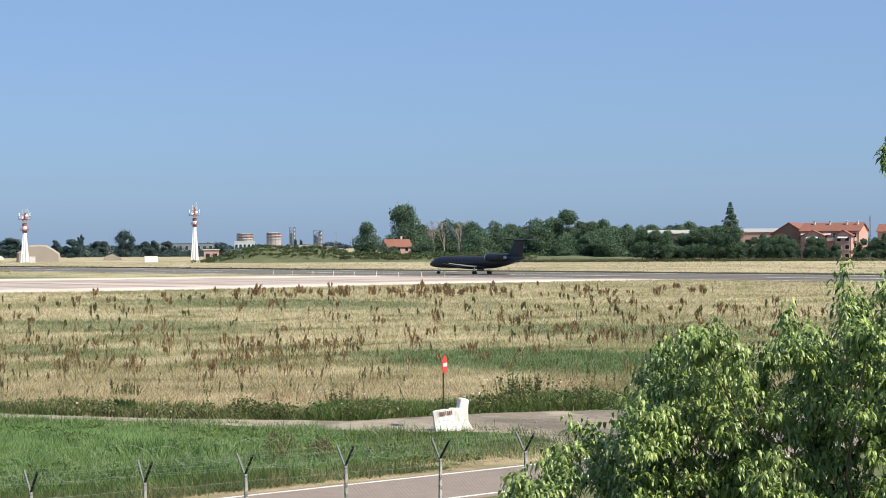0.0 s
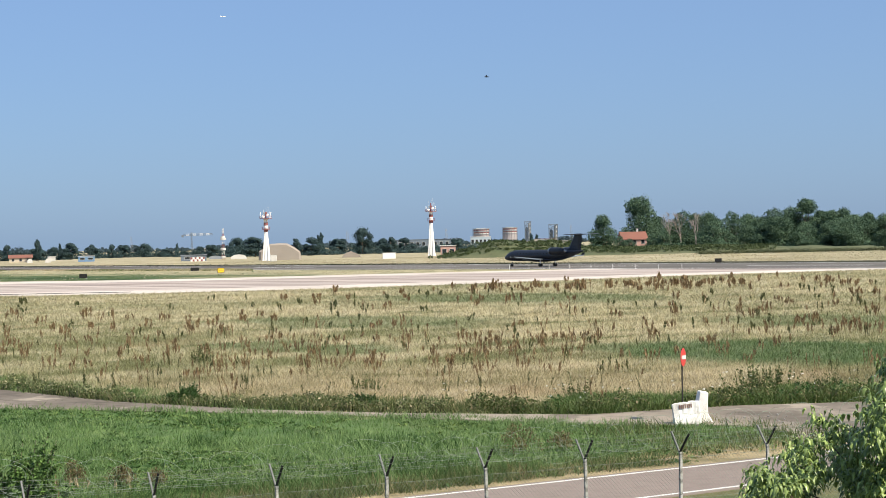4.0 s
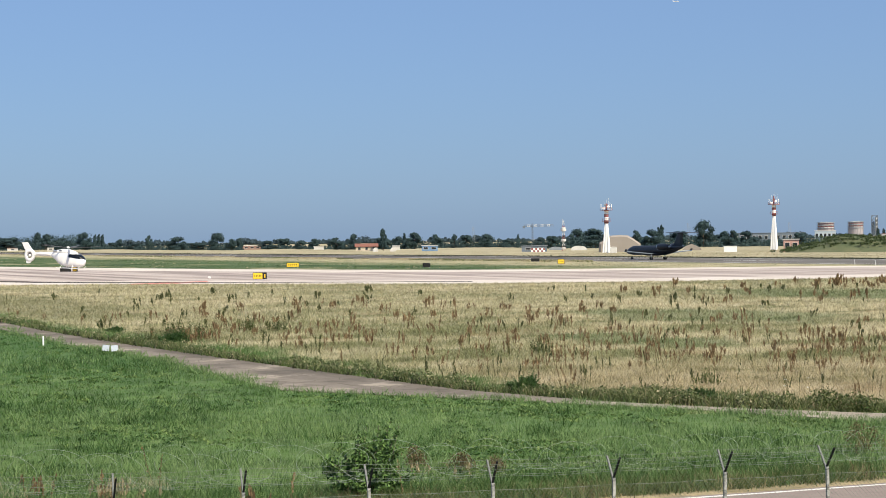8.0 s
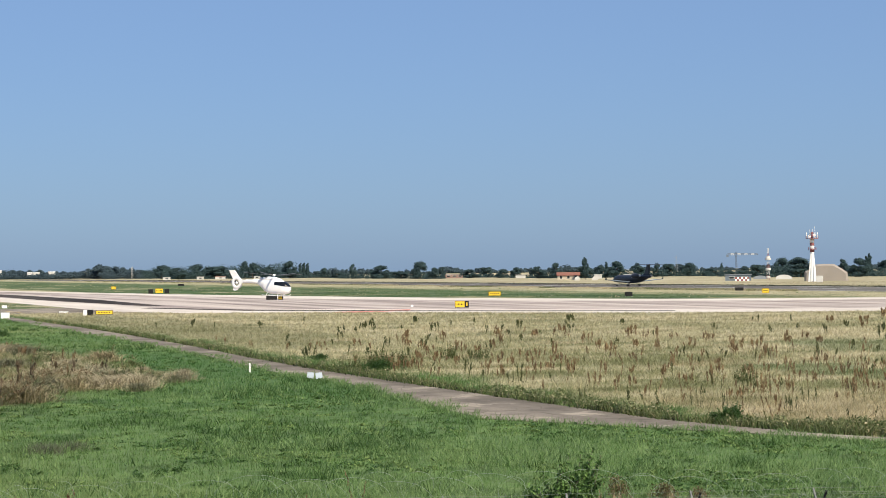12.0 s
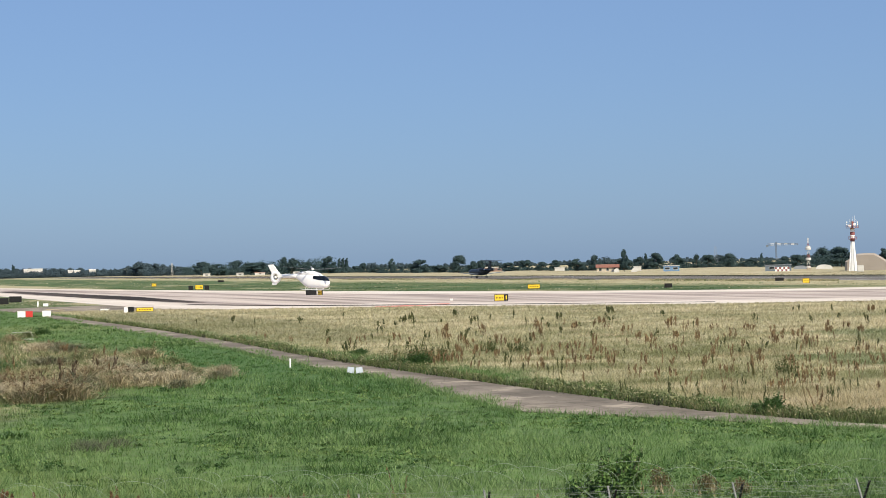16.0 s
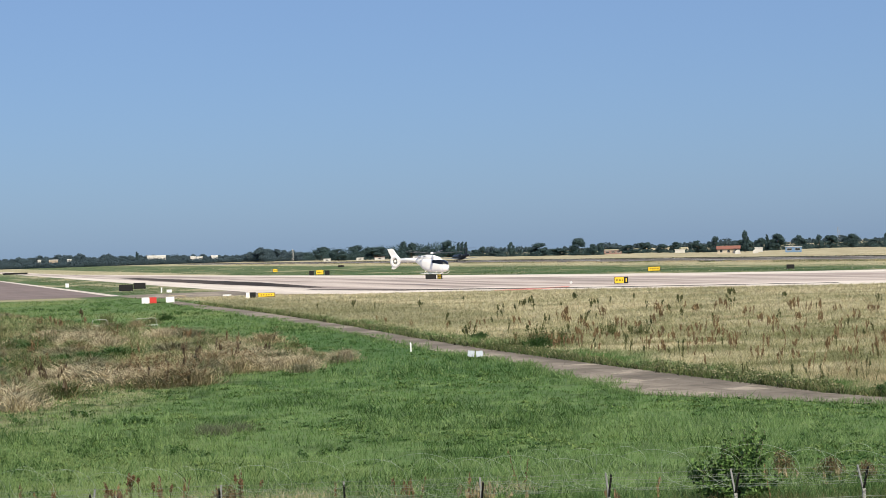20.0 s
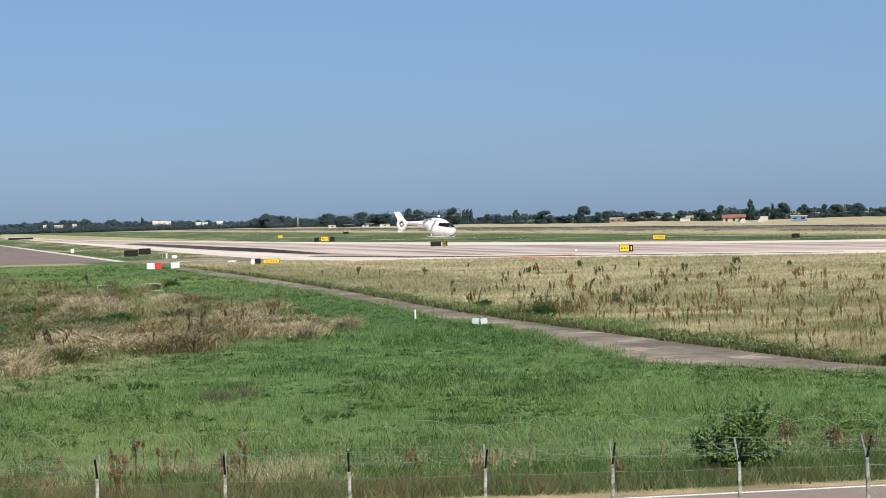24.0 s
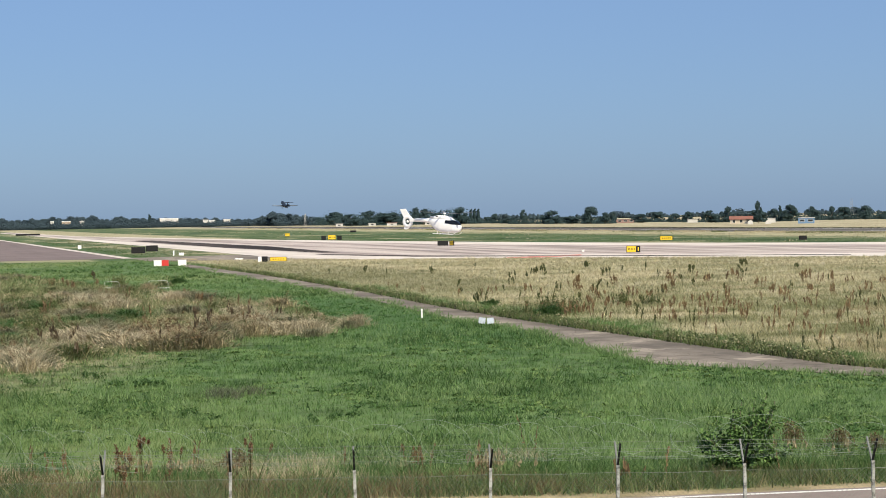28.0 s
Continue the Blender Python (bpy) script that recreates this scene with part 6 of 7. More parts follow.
plain_hall("pink_hut", "small brick-pink hut by the grassy bank", facing(36.95, 655), 5.2, 4, 4.2, ROSE, PLASTER, "hut", 2)
plain_hall("bank_wall", "long pale concrete wall on the bank", facing(39.7, 700), 22, 1.0, 5.0, CAST, CAST, "wall")

# houses by the wood
home = gabled_block("cottage", "red-roofed cottage half hidden by trees", facing(42.55, 676, 0, 15), 8.8, 6, 5.2, 7.6, ROSE, TILE, 2, 3)
chimney(home, 2, 1, 7.4)
block = gabled_block("apartment_house", "rose-plastered apartment house with red tiled roofs", facing(55.7, 622, 0, -14), 19, 12, 9.4, 12.0, ROSE, TILE, 3, 6, "apartment house")
for x in (-6, -1, 4.5, 8):
    chimney(block, x, -1.5, 11.3)
for x, z in ((-4.5, 3.3), (-4.5, 6.2), (1.2, 6.2), (6.8, 6.2)):
    balcony(block, x, -6, z, 3.6)
for x, z in ((-7.6, 8.7), (-1.0, 8.7), (6.5, 8.2)):
    awning(block, x, -6.05, z, 3.2)
gabled_block("apartment_house", "gable end of an apartment house, coloured brown as if shaded", facing(54.55, 630, 0, -14), 12, 16, 8.4, 12.2, SHADE_WALL, TILE, 3, 3, "apartment house", "y")
for x, w in ((-4.6, 6.4), (5.2, 5.2)):
    wing_ob = gabled_block("house_wing", "rose-plastered projecting wing of the apartment house", facing(55.7, 622, 0, -14) @ pose(x, -7.4, 0), w, 4.4, 8.0, 9.6, ROSE, TILE, 3, 2, "house wing", "y")
    awning(wing_ob, 0, -2.25, 7.6, w * .6)
gabled_block("apartment_house", "orange-roofed house at the edge of the wood", facing(57.7, 640, 0, -10), 15, 10, 9.2, 11.6, ROSE, TILE, 3, 4, "apartment house")
plain_hall("flat_block", "white flat-roofed long building behind trees", facing(51.7, 650, 0, -6), 33, 12, 9.0, SHADE_WALL, WHITE, "building", 9, slab=1.2)
plain_hall("flat_block", "rose building with a white flat roof", facing(53.4, 640, 0, -6), 15, 12, 9.2, ROSE, WHITE, "building", 4, slab=1.2)
lattice_mast(facing(56.74, 642), 14.6, .8, [GREY_METAL], "thin grey lattice mast above the roofs")

# small buildings along the far grass
cheq = thing("chequered_hut", "red and white chequered low equipment hut", "hut", facing(29.35, 760))
for i in range(7):
    bm = bmesh.new()
    box(bm, (-2.2 + i * .8, 0, .4), (.8, 3, .8))
    part("panel", bm, TOWER_RED if i % 2 else WHITE, cheq)
    bm = bmesh.new()
    box(bm, (-2.2 + i * .8, 0, 1.2), (.8, 3, .8))
    part("panel", bm, WHITE if i % 2 else TOWER_RED, cheq)
plain_hall("equipment_shed", "low grey open-fronted shed behind the chequered hut", facing(29.25, 785), 10.5, 5, 2.3, HAZY_STEEL, GREY_METAL, "shed", 2)
plain_hall("arched_shelter", "white arched shelter roof on the far grass", facing(30.6, 850), 7.0, 14, 1.9, PLASTER, PLASTER, "shelter", arched=True)
plain_hall("arched_shelter", "grey arched shelter roof on the far grass", facing(29.9, 870), 6, 14, 1.5, GREY_METAL, PLASTER, "shelter", arched=True)
mast = lattice_mast(facing(30.14, 800), 13.4, 1.3, [TOWER_RED, PLASTER], "thin red and white lattice mast with white drums")
for z, r in ((1.2, .9), (4.6, 1.1), (8.9, 1.2), (9.6, .9)):
    bm = bmesh.new()
    turned(bm, [(r * .8, z - .5), (r, z - .4), (r, z + .4), (r * .8, z + .5)], 14)
    part("drum", bm, PLASTER, mast, "white antenna drum")
crane(facing(29.2, 1300), 13.6, 14.5, 6)
plain_hall("blue_hut", "small blue hut on the far grass", facing(26.07, 900), 7.5, 5, 2.5, BLUE_METAL, PLASTER, "hut", 2)
gabled_block("farmhouse", "cream farmhouse with a brown tiled roof", facing(24.15, 960), 11, 6, 2.3, 3.7, CREAM, TILE, 1, 3)
for b in (24.42, 24.95):
    plain_hall("tent", "small white tent on the far grass", facing(b, 900), 2.6, 3, 1.9, PLASTER, PLASTER, "tent", arched=True)
plain_hall("long_barn", "long white-roofed brick barn", facing(20.6, 1250), 15, 8, 2.5, RUSTY, PLASTER, "barn", 4)
plain_hall("white_shed", "small white shed in the far tree line", facing(22.7, 1150), 6, 5, 1.9, PLASTER, PLASTER, "shed")
plain_hall("white_shed", "small white shed in the far tree line", facing(25.05, 1000), 4, 5, 2.2, PLASTER, PLASTER, "shed")
for b, w, h, label in ((3.43, 3.6, 8.8, "small white building among far trees"), (3.84, 9.6, 8.4, "low tan building among far trees"), (4.3, 4.7, 8.6, "small white building among far trees"),
                       (6.88, 20.7, 9.8, "long white warehouse among far trees"), (7.97, 5.9, 7.4, "white building among far trees"), (8.16, 7.0, 7.0, "grey-white building among far trees"),
                       (8.61, 7.5, 7.8, "white building among far trees"), (9.64, 5.3, 7.6, "white building among far trees")):
    plain_hall("warehouse", label, facing(b, 2165), w, 10, h, SHED_TAN if "tan" in label else PLASTER, WHITE, "warehouse", 0, slab=.5)
for b, w in ((13.0, 7), (13.6, 10), (14.7, 6), (12.0, 7)):
    plain_hall("farm_shed", "pale low farm shed at the wood's foot", facing(b, 1500), w * .8, 6, 2.0, PLASTER, ROSE if w == 10 else PLASTER, "shed", 1)
lattice_mast(facing(10.97, 1700), 11.4, 2.0, [PLASTER], "white lattice mast before the far trees")
for b, h in ((33.9, 17), (36.9, 17), (40.7, 18), (27.4, 16)):
    lattice_mast(facing(b, 1700), h, 3.2, [GREY_METAL], "faint grey power pylon in the distance", "power_pylon")
for k in range(9):
    marker_peg((234, 291 - 6.1 * k), .9, WHITE, "thin white marker stake beside the runway", .035)


# ---- bushes, weeds and grass ----
def field_bush(leaf):
    """A dense bush of arching leafy shoots, the longest leaning over to one side."""
    rng = np.random.default_rng(71)
    ob = thing("bush", "dark green bush of arching leafy shoots", "bush")
    bm = bmesh.new()
    lobes = []
    for k in range(92):
        # shoots fan out, longest where they lean to one side
        a = rng.normal() * .55 + .1
        reach = float(np.interp(a, [-1.2, -.7, 0, .42, .8, 1.3], [1.0, 1.1, 1.25, 1.72, 1.05, .75])) * rng.uniform(.55, 1.0)
        root = Vector((rng.normal() * .14, rng.normal() * .16, -.05))
        tip = root + Vector((math.sin(a) * reach, rng.normal() * .32, math.cos(a) * reach))
        tip.z = max(tip.z, .12)
        knee = root.lerp(tip, .55) + Vector((0, 0, .07))
        rod(bm, root, knee, .012, .008, 4)
        rod(bm, knee, tip, .008, .003, 4)
        for q in range(8):
            u = .2 + .8 * q / 7
            p = root.lerp(knee, u / .55) if u < .55 else knee.lerp(tip, (u - .55) / .45)
            lobes.append((p.x, p.y, p.z, .15 - .115 * u))
    for _ in range(16):
        lobes.append((rng.normal() * .3, rng.normal() * .3, rng.uniform(.2, .62), rng.uniform(.16, .26)))
    tagged(part("stem", bm, BARK, ob), kind="stuff")
    v, f = leaf_cloud(rng, lobes, 38000, .037, 1.0, 1.35, .3)
    v[:, 2] = np.maximum(v[:, 2], 0.02)
    from_arrays("leaves", v, f, leaf, ob)
    return ob


ROUND_BUSH = field_bush(LEAF_BUSH)
ROUND_BUSH.matrix_basis = pose(17.65, 39.6, 0) @ Matrix.Diagonal((1.2, 1.05, 1.24, 1))
DARK_BUSH = field_bush(LEAF_DEEP)
tagged(DARK_BUSH, "low dark green bush beside the lane")
DARK_BUSH.matrix_basis = pose(35.1, 63.6, 0) @ Matrix.Diagonal((.8, .8, .56, 1))
for x, y, s, w in ((38.9, 56.8, .5, 1.5), (36.3, 122, .4, 1.8), (34.6, 105.0, .8, 1.2), (35.5, 106.2, .62, 1.1)):
    put(DARK_BUSH, x, y, s / .72, x * 31, w)


def noise_mask(x, y, scale, shift):
    """Smooth patches from -1 to 1 over the ground."""
    a = np.sin(x * scale * 2.1 + shift + 1.7 * np.sin(y * scale * .7 + shift)) + np.sin(y * scale * 1.3 + 2 * shift + 1.3 * np.sin(x * scale * 1.9))
    b = np.sin((x + y) * scale * 3.7 + shift * 3) + np.sin((x - .6 * y) * scale * 5.1 + shift)
    return .35 * a + .2 * b


def weed_clump(seed):
    """A stand of leafy upright stalks."""
    rng = np.random.default_rng(seed)
    ob = thing("weed_clump", "clump of tall leafy green weeds", "weeds", group="weed clumps")
    bm = bmesh.new()
    lobes = []
    for _ in range(26):
        x, y = rng.normal(size=2) * .42
        h = rng.uniform(.5, 1.25)
        tip = (x * 1.35 + rng.normal() * .08, y * 1.35 + rng.normal() * .08, h)
        rod(bm, (x, y, -.03), tip, .009, .004, 4)
        for q in range(6):
            u = .25 + .75 * q / 5
            lobes.append((x + (tip[0] - x) * u, y + (tip[1] - y) * u, h * u, .10 - .07 * u))
    tagged(part("stalk_clump", bm, STALK, ob), kind="stuff")
    v, f = leaf_cloud(rng, lobes, 900, .05, 1.0)
    from_arrays("foliage", v, f, LEAF_VERGE, ob)
    return ob


def dry_clump(seed, leaf, brown=False):
    """A tuft of arching straws, with a few brown seed stalks in some."""
    rng = np.random.default_rng(seed)
    ob = thing("dry_clump", "shaggy tuft of bleached dry grass and weeds", "weeds", group="dry weed clumps")
    n = 760
    a, r = rng.uniform(0, 6.28, n), np.abs(rng.normal(size=n)) * .5
    x, y, h = r * np.cos(a), r * np.sin(a), rng.uniform(.15, .8, n) * np.exp(-(r / 1.1) ** 2)
    w = rng.uniform(.008, .022, n)
    lx, ly = x * .25 + rng.normal(size=n) * .5 * h, y * .25 + rng.normal(size=n) * .5 * h
    t = rng.uniform(0, 3.14, n)
    cx, cy = w * np.cos(t), w * np.sin(t)
    mx, my, mz = x + lx * .4, y + ly * .4, h * .7
    v = np.stack([np.stack([x - cx, y - cy, 0 * h - .03], 1), np.stack([x + cx, y + cy, 0 * h - .03], 1), np.stack([mx + cx * .8, my + cy * .8, mz], 1),
                  np.stack([x + lx * 1.3, y + ly * 1.3, h], 1), np.stack([mx - cx * .8, my - cy * .8, mz], 1)], 1).reshape(-1, 3)
    i = np.arange(n)[:, None] * 5
    f = np.concatenate([i + [q] for q in ((0, 1, 2), (0, 2, 4), (4, 2, 3))])
    tagged(from_arrays("straw", v, f, leaf, ob), kind="stuff")
    scraps = [(*(rng.normal(size=2) * .45), rng.uniform(.08, .4), rng.uniform(.1, .22)) for _ in range(14)]
    v, f = leaf_cloud(rng, scraps, 520, .034, 1.0, 1.6)
    v[:, 2] = np.maximum(v[:, 2], .01)
    tagged(from_arrays("leaf_mass", v, f, leaf, ob), kind="stuff")
    lobes = []
    for _ in range(6 if brown else 1):
        p, q = rng.normal(size=2) * .4
        top = rng.uniform(.6, 1.15)
        for k in range(5):
            lobes.append((p * (1 + .1 * k), q * (1 + .1 * k), top * (.55 + .11 * k), .085 - .011 * k))
    v, f = leaf_cloud(rng, lobes, 300 if brown else 40, .03, 1.3)
    tagged(from_arrays("seed_head_mass", v, f, DOCK, ob, "brown seed stalks"), kind="stuff")
    return ob


def on_bank(x, y):
    """The stretch of rough dry bank in the green field."""
    b, d = np.degrees(np.arctan2(x, y)), np.hypot(x, y)
    near = np.interp(b, [-4, 1.9, 3.4, 6.5, 8.7, 10.7, 11.6], [72, 77, 84, 90, 97, 102, 108])
    far = np.interp(b, [-4, 2, 3.2, 4.5, 5.8, 7, 8.3, 9.9, 11.6], [240, 235, 210, 185, 163, 160, 142, 132, 110])
    return (d > near) & (d < far) & (b < 11.8)


WEED_KINDS = [weed_clump(91), weed_clump(92), weed_clump(93)]
DRY_KINDS = [dry_clump(95, LEAF_DRY), dry_clump(96, LEAF_STRAW), dry_clump(97, LEAF_BROWN, True), dry_clump(98, LEAF_VERGE), dry_clump(99, LEAF_BROWN), dry_clump(100, LEAF_OLIVE), dry_clump(101, LEAF_DEEP)]
place_rng = random.Random(4)
for k, (x, y, s) in enumerate(((50.6, 48.6, .95), (52.2, 49.6, 1.1), (53.4, 47.4, .8), (57.2, 45.6, .85), (45.6, 52.8, .7), (35.0, 105.5, 1.0), (35.6, 107.4, 1.1), (34.2, 105.6, .8), (33.8, 106.8, .8),
                               (37.3, 108.4, .9), (44.2, 118, .9), (45.5, 116, .8), (47.5, 84, .8), (43.2, 63.0, .6))):
    put(WEED_KINDS[k % 3], x, y, s, k * 67)
# straw tufts along the rim and in a few blond patches: middle, spread, count, kinds
for cx, cy, sx, sy, n, kinds in ((3.2, 82, .5, 2.2, 9, (1, 1, 0)), (4.6, 87, .7, 1.4, 6, (1, 0, 5)), (7.6, 93, .8, 1.8, 12, (1, 1, 0)), (10.0, 94, .8, 2.4, 12, (1, 2, 1)), (11.4, 90, 1.0, 1.2, 8, (0, 2, 4)),
                                 (13.6, 96, 1.0, 2.4, 10, (0, 4, 2)), (16.4, 101, 1.0, 2.0, 9, (2, 0, 4)), (18.4, 101, 1.2, 2.4, 16, (1, 1, 0)), (20.6, 103, .9, 2.0, 5, (0, 1, 3)), (19.2, 112, .8, 3, 5, (1, 0, 3)),
                                 (18.5, 143, .8, 1.6, 6, (1, 1, 0)), (11.0, 142, 1.0, 6, 13, (1, 0, 1)), (8.2, 119, .8, 5, 10, (0, 1, 4)), (3.2, 98, .4, 5, 8, (6, 6, 3)), (8.8, 112, 1.2, 5, 6, (6, 3, 6))):
    for k in range(n):
        put(DRY_KINDS[kinds[k % 3]], place_rng.gauss(cx, sx), place_rng.gauss(cy, sy), place_rng.uniform(.6, 1.25), k * 51, place_rng.uniform(.9, 1.5))
placed = 0
while placed < 210:
    b, far = place_rng.uniform(-3, 11.6), 74 * (235 / 74) ** place_rng.random()
    bx, by = far * math.sin(radians(b)), far * math.cos(radians(b))
    if not on_bank(bx, by):
        continue
    # streaks of blond among the olive
    streak = float(noise_mask(np.array(bx), np.array(by), .16, 3))
    kinds = (0, 5, 1, 4) if streak > .25 else ((5, 4, 5, 0) if streak > -.1 else (5, 3, 6, 5))
    put(DRY_KINDS[kinds[placed % 4]], bx, by, place_rng.uniform(.45, 1.2) * (1.0 if far < 150 else .8), placed * 51, place_rng.uniform(1, 1.9))
    placed += 1
for k in range(9):
    put(DRY_KINDS[1 if k % 3 else 3], place_rng.gauss(20.8, 1.7), place_rng.gauss(110, 7), place_rng.uniform(.25, .6), k * 61, 1.2)
for k in range(16):
    put(WEED_KINDS[k % 3], place_rng.uniform(-1, 20), place_rng.uniform(85, 190), place_rng.uniform(.6, 1.1), k * 77)
for k, o in enumerate(WEED_KINDS + DRY_KINDS):
    o.matrix_basis = pose(3.0 + 2.2 * k, 120 + 7 * k, 0)


def scatter(rng, count, near, far, b0, b1, keep):
    """Spots on the ground, evenly dense to the eye from the viewing spot, where keep(x, y) allows."""
    d = near * (far / near) ** rng.uniform(0, 1, count)
    b = np.radians(rng.uniform(b0, b1, count))
    x, y = d * np.sin(b), d * np.cos(b)
    ok = keep(x, y)
    return x[ok], y[ok], d[ok]


def lane_edge(y):
    return np.interp(y, [28, 38, 46.3, 48, 53.4, 58.5, 62, 66, 78, 95, 108, 129, 150, 175, 205, 235, 268], [75.4, 60.4, 48.4, 42.2, 38.4, 35.9, 34.6, 33.7, 33.1, 32.6, 32.4, 32.9, 33.9, 34.5, 34.8, 34.4, 34.6])


def lane_side(y):
    return np.interp(y, [36.6, 38.6, 41.2, 43, 45, 55, 61, 66, 70, 82, 95, 108, 129, 150, 175, 205, 235, 268], [39.9, 41.7, 42.5, 41.6, 39.6, 35.6, 32.7, 29.8, 27.6, 28.6, 29.9, 29.4, 30.6, 31.3, 31.6, 31.5, 31.6, 32.5])


def pale_edge(x):
    return np.interp(x, [53, 60, 75, 93, 112, 135, 160, 190, 222, 240], [285, 268, 260, 241, 220, 208, 202, 202, 194, 188])


def blades(name, rng, x, y, d, low, high, per, lean, label, wide=1.0, material=None):
    """Tufts of single three-cornered blades."""
    n = len(x) * per
    X, Y, D = np.repeat(x, per), np.repeat(y, per), np.repeat(d, per)
    X, Y = X + rng.normal(size=n) * .14, Y + rng.normal(size=n) * .14
    h = np.repeat(rng.uniform(low, high, len(x)), per) * rng.uniform(.55, 1.15, n)
    a = rng.uniform(0, 2 * math.pi, n)
    w = np.maximum(.008, D * .00017) * wide * rng.uniform(.6, 1.3, n)
    lx, ly = rng.normal(size=n) * lean * h, rng.normal(size=n) * lean * h
    dx, dy = np.cos(a) * w, np.sin(a) * w
    z = np.zeros(n) - .02
    verts = np.stack([np.stack([X - dx, Y - dy, z], 1), np.stack([X + dx, Y + dy, z], 1), np.stack([X + lx, Y + ly, h], 1)], 1).reshape(-1, 3)
    ob = from_arrays(name, verts, np.arange(3 * n).reshape(-1, 3), material or BLADE, None, label)
    return tagged(ob, label, "grass", kind="stuff")


def grasses():
    rng = np.random.default_rng(3)
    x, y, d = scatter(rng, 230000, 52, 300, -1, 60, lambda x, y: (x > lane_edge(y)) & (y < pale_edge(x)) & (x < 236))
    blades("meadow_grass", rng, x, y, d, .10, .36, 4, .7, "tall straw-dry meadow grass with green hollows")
    x, y, d = scatter(rng, 330000, 46, 250, -1, 60, lambda x, y: (x > lane_edge(y)) & (x < lane_edge(y) + np.interp(y, [28, 55, 60, 64, 120, 260], [5.2, 5, 3.5, 1.2, 1.2, 2]) * np.clip(.75 + .8 * noise_mask(x, y, .12, 5), .15, 1.3) * (.35 + .65 * rng.random(len(x)))) & (y < 262))
    blades("verge_weeds", rng, x, y, d, .12, .5, 6, .6, "rank green weeds along the lane", 1.7, LEAF_VERGE)
    field = lambda x, y: (x < lane_side(y)) & (y > np.interp(x, [-30, 0, 14, 26, 36, 60], [48.5, 41.3, 38, 36.7, 36, 35])) & (y < 300)
    x, y, d = scatter(rng, 16000, 37.5, 66, -3, 60, lambda x, y: field(x, y) & (noise_mask(x, y, .16, 0) > -.15))
    blades("tall_field_grass", rng, x, y, d, .12, .38, 6, .6, "tall pale arching field grass near the road", 1.2, LEAF_PALE)
    x, y, d = scatter(rng, 2500, 37.5, 60, -3, 60, lambda x, y: field(x, y) & (noise_mask(x, y, .4, 6) > .15))
    blades("dark_field_weeds", rng, x, y, d, .15, .5, 6, .5, "dark weeds among the tall grass near the road", 1.6, LEAF_DEEP)
    # near-black blades added as the shadow line where the verge meets the lane
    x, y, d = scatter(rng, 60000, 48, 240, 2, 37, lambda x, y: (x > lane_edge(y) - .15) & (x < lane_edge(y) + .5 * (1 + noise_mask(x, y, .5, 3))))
    blades("verge_foot", rng, x, y, d, .08, .4, 5, .5, "near-black blades standing in for shade along the lane's far edge", 1.6, LEAF_SEDGE_SHADE)
    x, y, d = scatter(rng, 30000, 38, 260, -3, 40, lambda x, y: field(x, y) & (noise_mask(x, y, .11, 7) > .25))
    blades("field_tufts", rng, x, y, d, .12, .36, 5, .6, "pale tufts in the green field", 1.3, LEAF_PALE)
    x, y, d = scatter(rng, 34000, 38, 260, -3, 40, lambda x, y: field(x, y) & (noise_mask(x, y, .17, 3) > .3))
    blades("field_weeds", rng, x, y, d, .14, .42, 5, .6, "deep green weeds in the field", 1.6, LEAF_DEEP)
    x, y, d = scatter(rng, 120000, 37.5, 300, -3, 60, lambda x, y: (x < lane_side(y)) & (y > np.interp(x, [-30, 0, 14, 26, 36, 60], [48.5, 41.3, 38, 36.7, 36, 35])) & ((y < 300) | (x < 0)) & (y < 316))
    blades("field_grass", rng, x, y, d, .08, .26, 4, .5, "short green field grass")
    x, y, d = scatter(rng, 24000, 70, 240, -3, 12, on_bank)
    blades("bank_weeds", rng, x, y, d, .12, .5, 6, .8, "shaggy olive grass on the rough bank", 1.3, LEAF_OLIVE)
    x, y, d = scatter(rng, 14000, 70, 240, -3, 12, lambda x, y: on_bank(x, y) & (noise_mask(x, y, .16, 3) + .4 * noise_mask(x, y, .6, 1) > .12))
    blades("bank_weeds", rng, x, y, d, .15, .55, 6, .8, "shaggy dry grass on the rough bank", 1.3, LEAF_BROWN)
    x, y, d = scatter(rng, 9000, 70, 240, -3, 12, lambda x, y: on_bank(x, y) & (noise_mask(x, y, .3, 6) > .1))
    blades("bank_weeds", rng, x, y, d, .15, .5, 6, .5, "green weeds on the rough bank", 1.5, LEAF_VERGE)
    x, y, d = scatter(rng, 9000, 24, 38.5, -3, 60, lambda x, y: (y > np.interp(x, [-30, 0, 14, 26, 36, 60], [47.8, 40.8, 37.5, 36.2, 35.5, 34.5])) | ((y < np.interp(x, [-30, 0, 14, 26, 36, 60], [42, 35.3, 32.3, 31.2, 30.6, 29.7]))))
    blades("verge_straw", rng, x, y, d, .08, .3, 6, .5, "straw-coloured verge grass by the road")
    edge = lambda x: np.interp(x, [-30, 0, 14, 26, 36, 60], [47.6, 41.4, 38.1, 36.6, 35.9, 35])
    x, y, d = scatter(rng, 40000, 36, 50, -3, 50, lambda x, y: (y > edge(x)) & (y < edge(x) + np.interp(x, [0, 9, 12, 15, 40], [3.4, 3.0, 2.4, 2.0, 1.5]) * (.5 + .5 * rng.random(len(x))) * (1 + .6 * noise_mask(x, y, .5, 1))))
    ok = noise_mask(x, y, .8, 2) > np.where(x < 10.5, -.2, .3)
    blades("dry_verge_grass", rng, x[ok], y[ok], d[ok], .15, .5, 6, .55, "tall brown dry tangle beside the road", 1.3, LEAF_RUST)
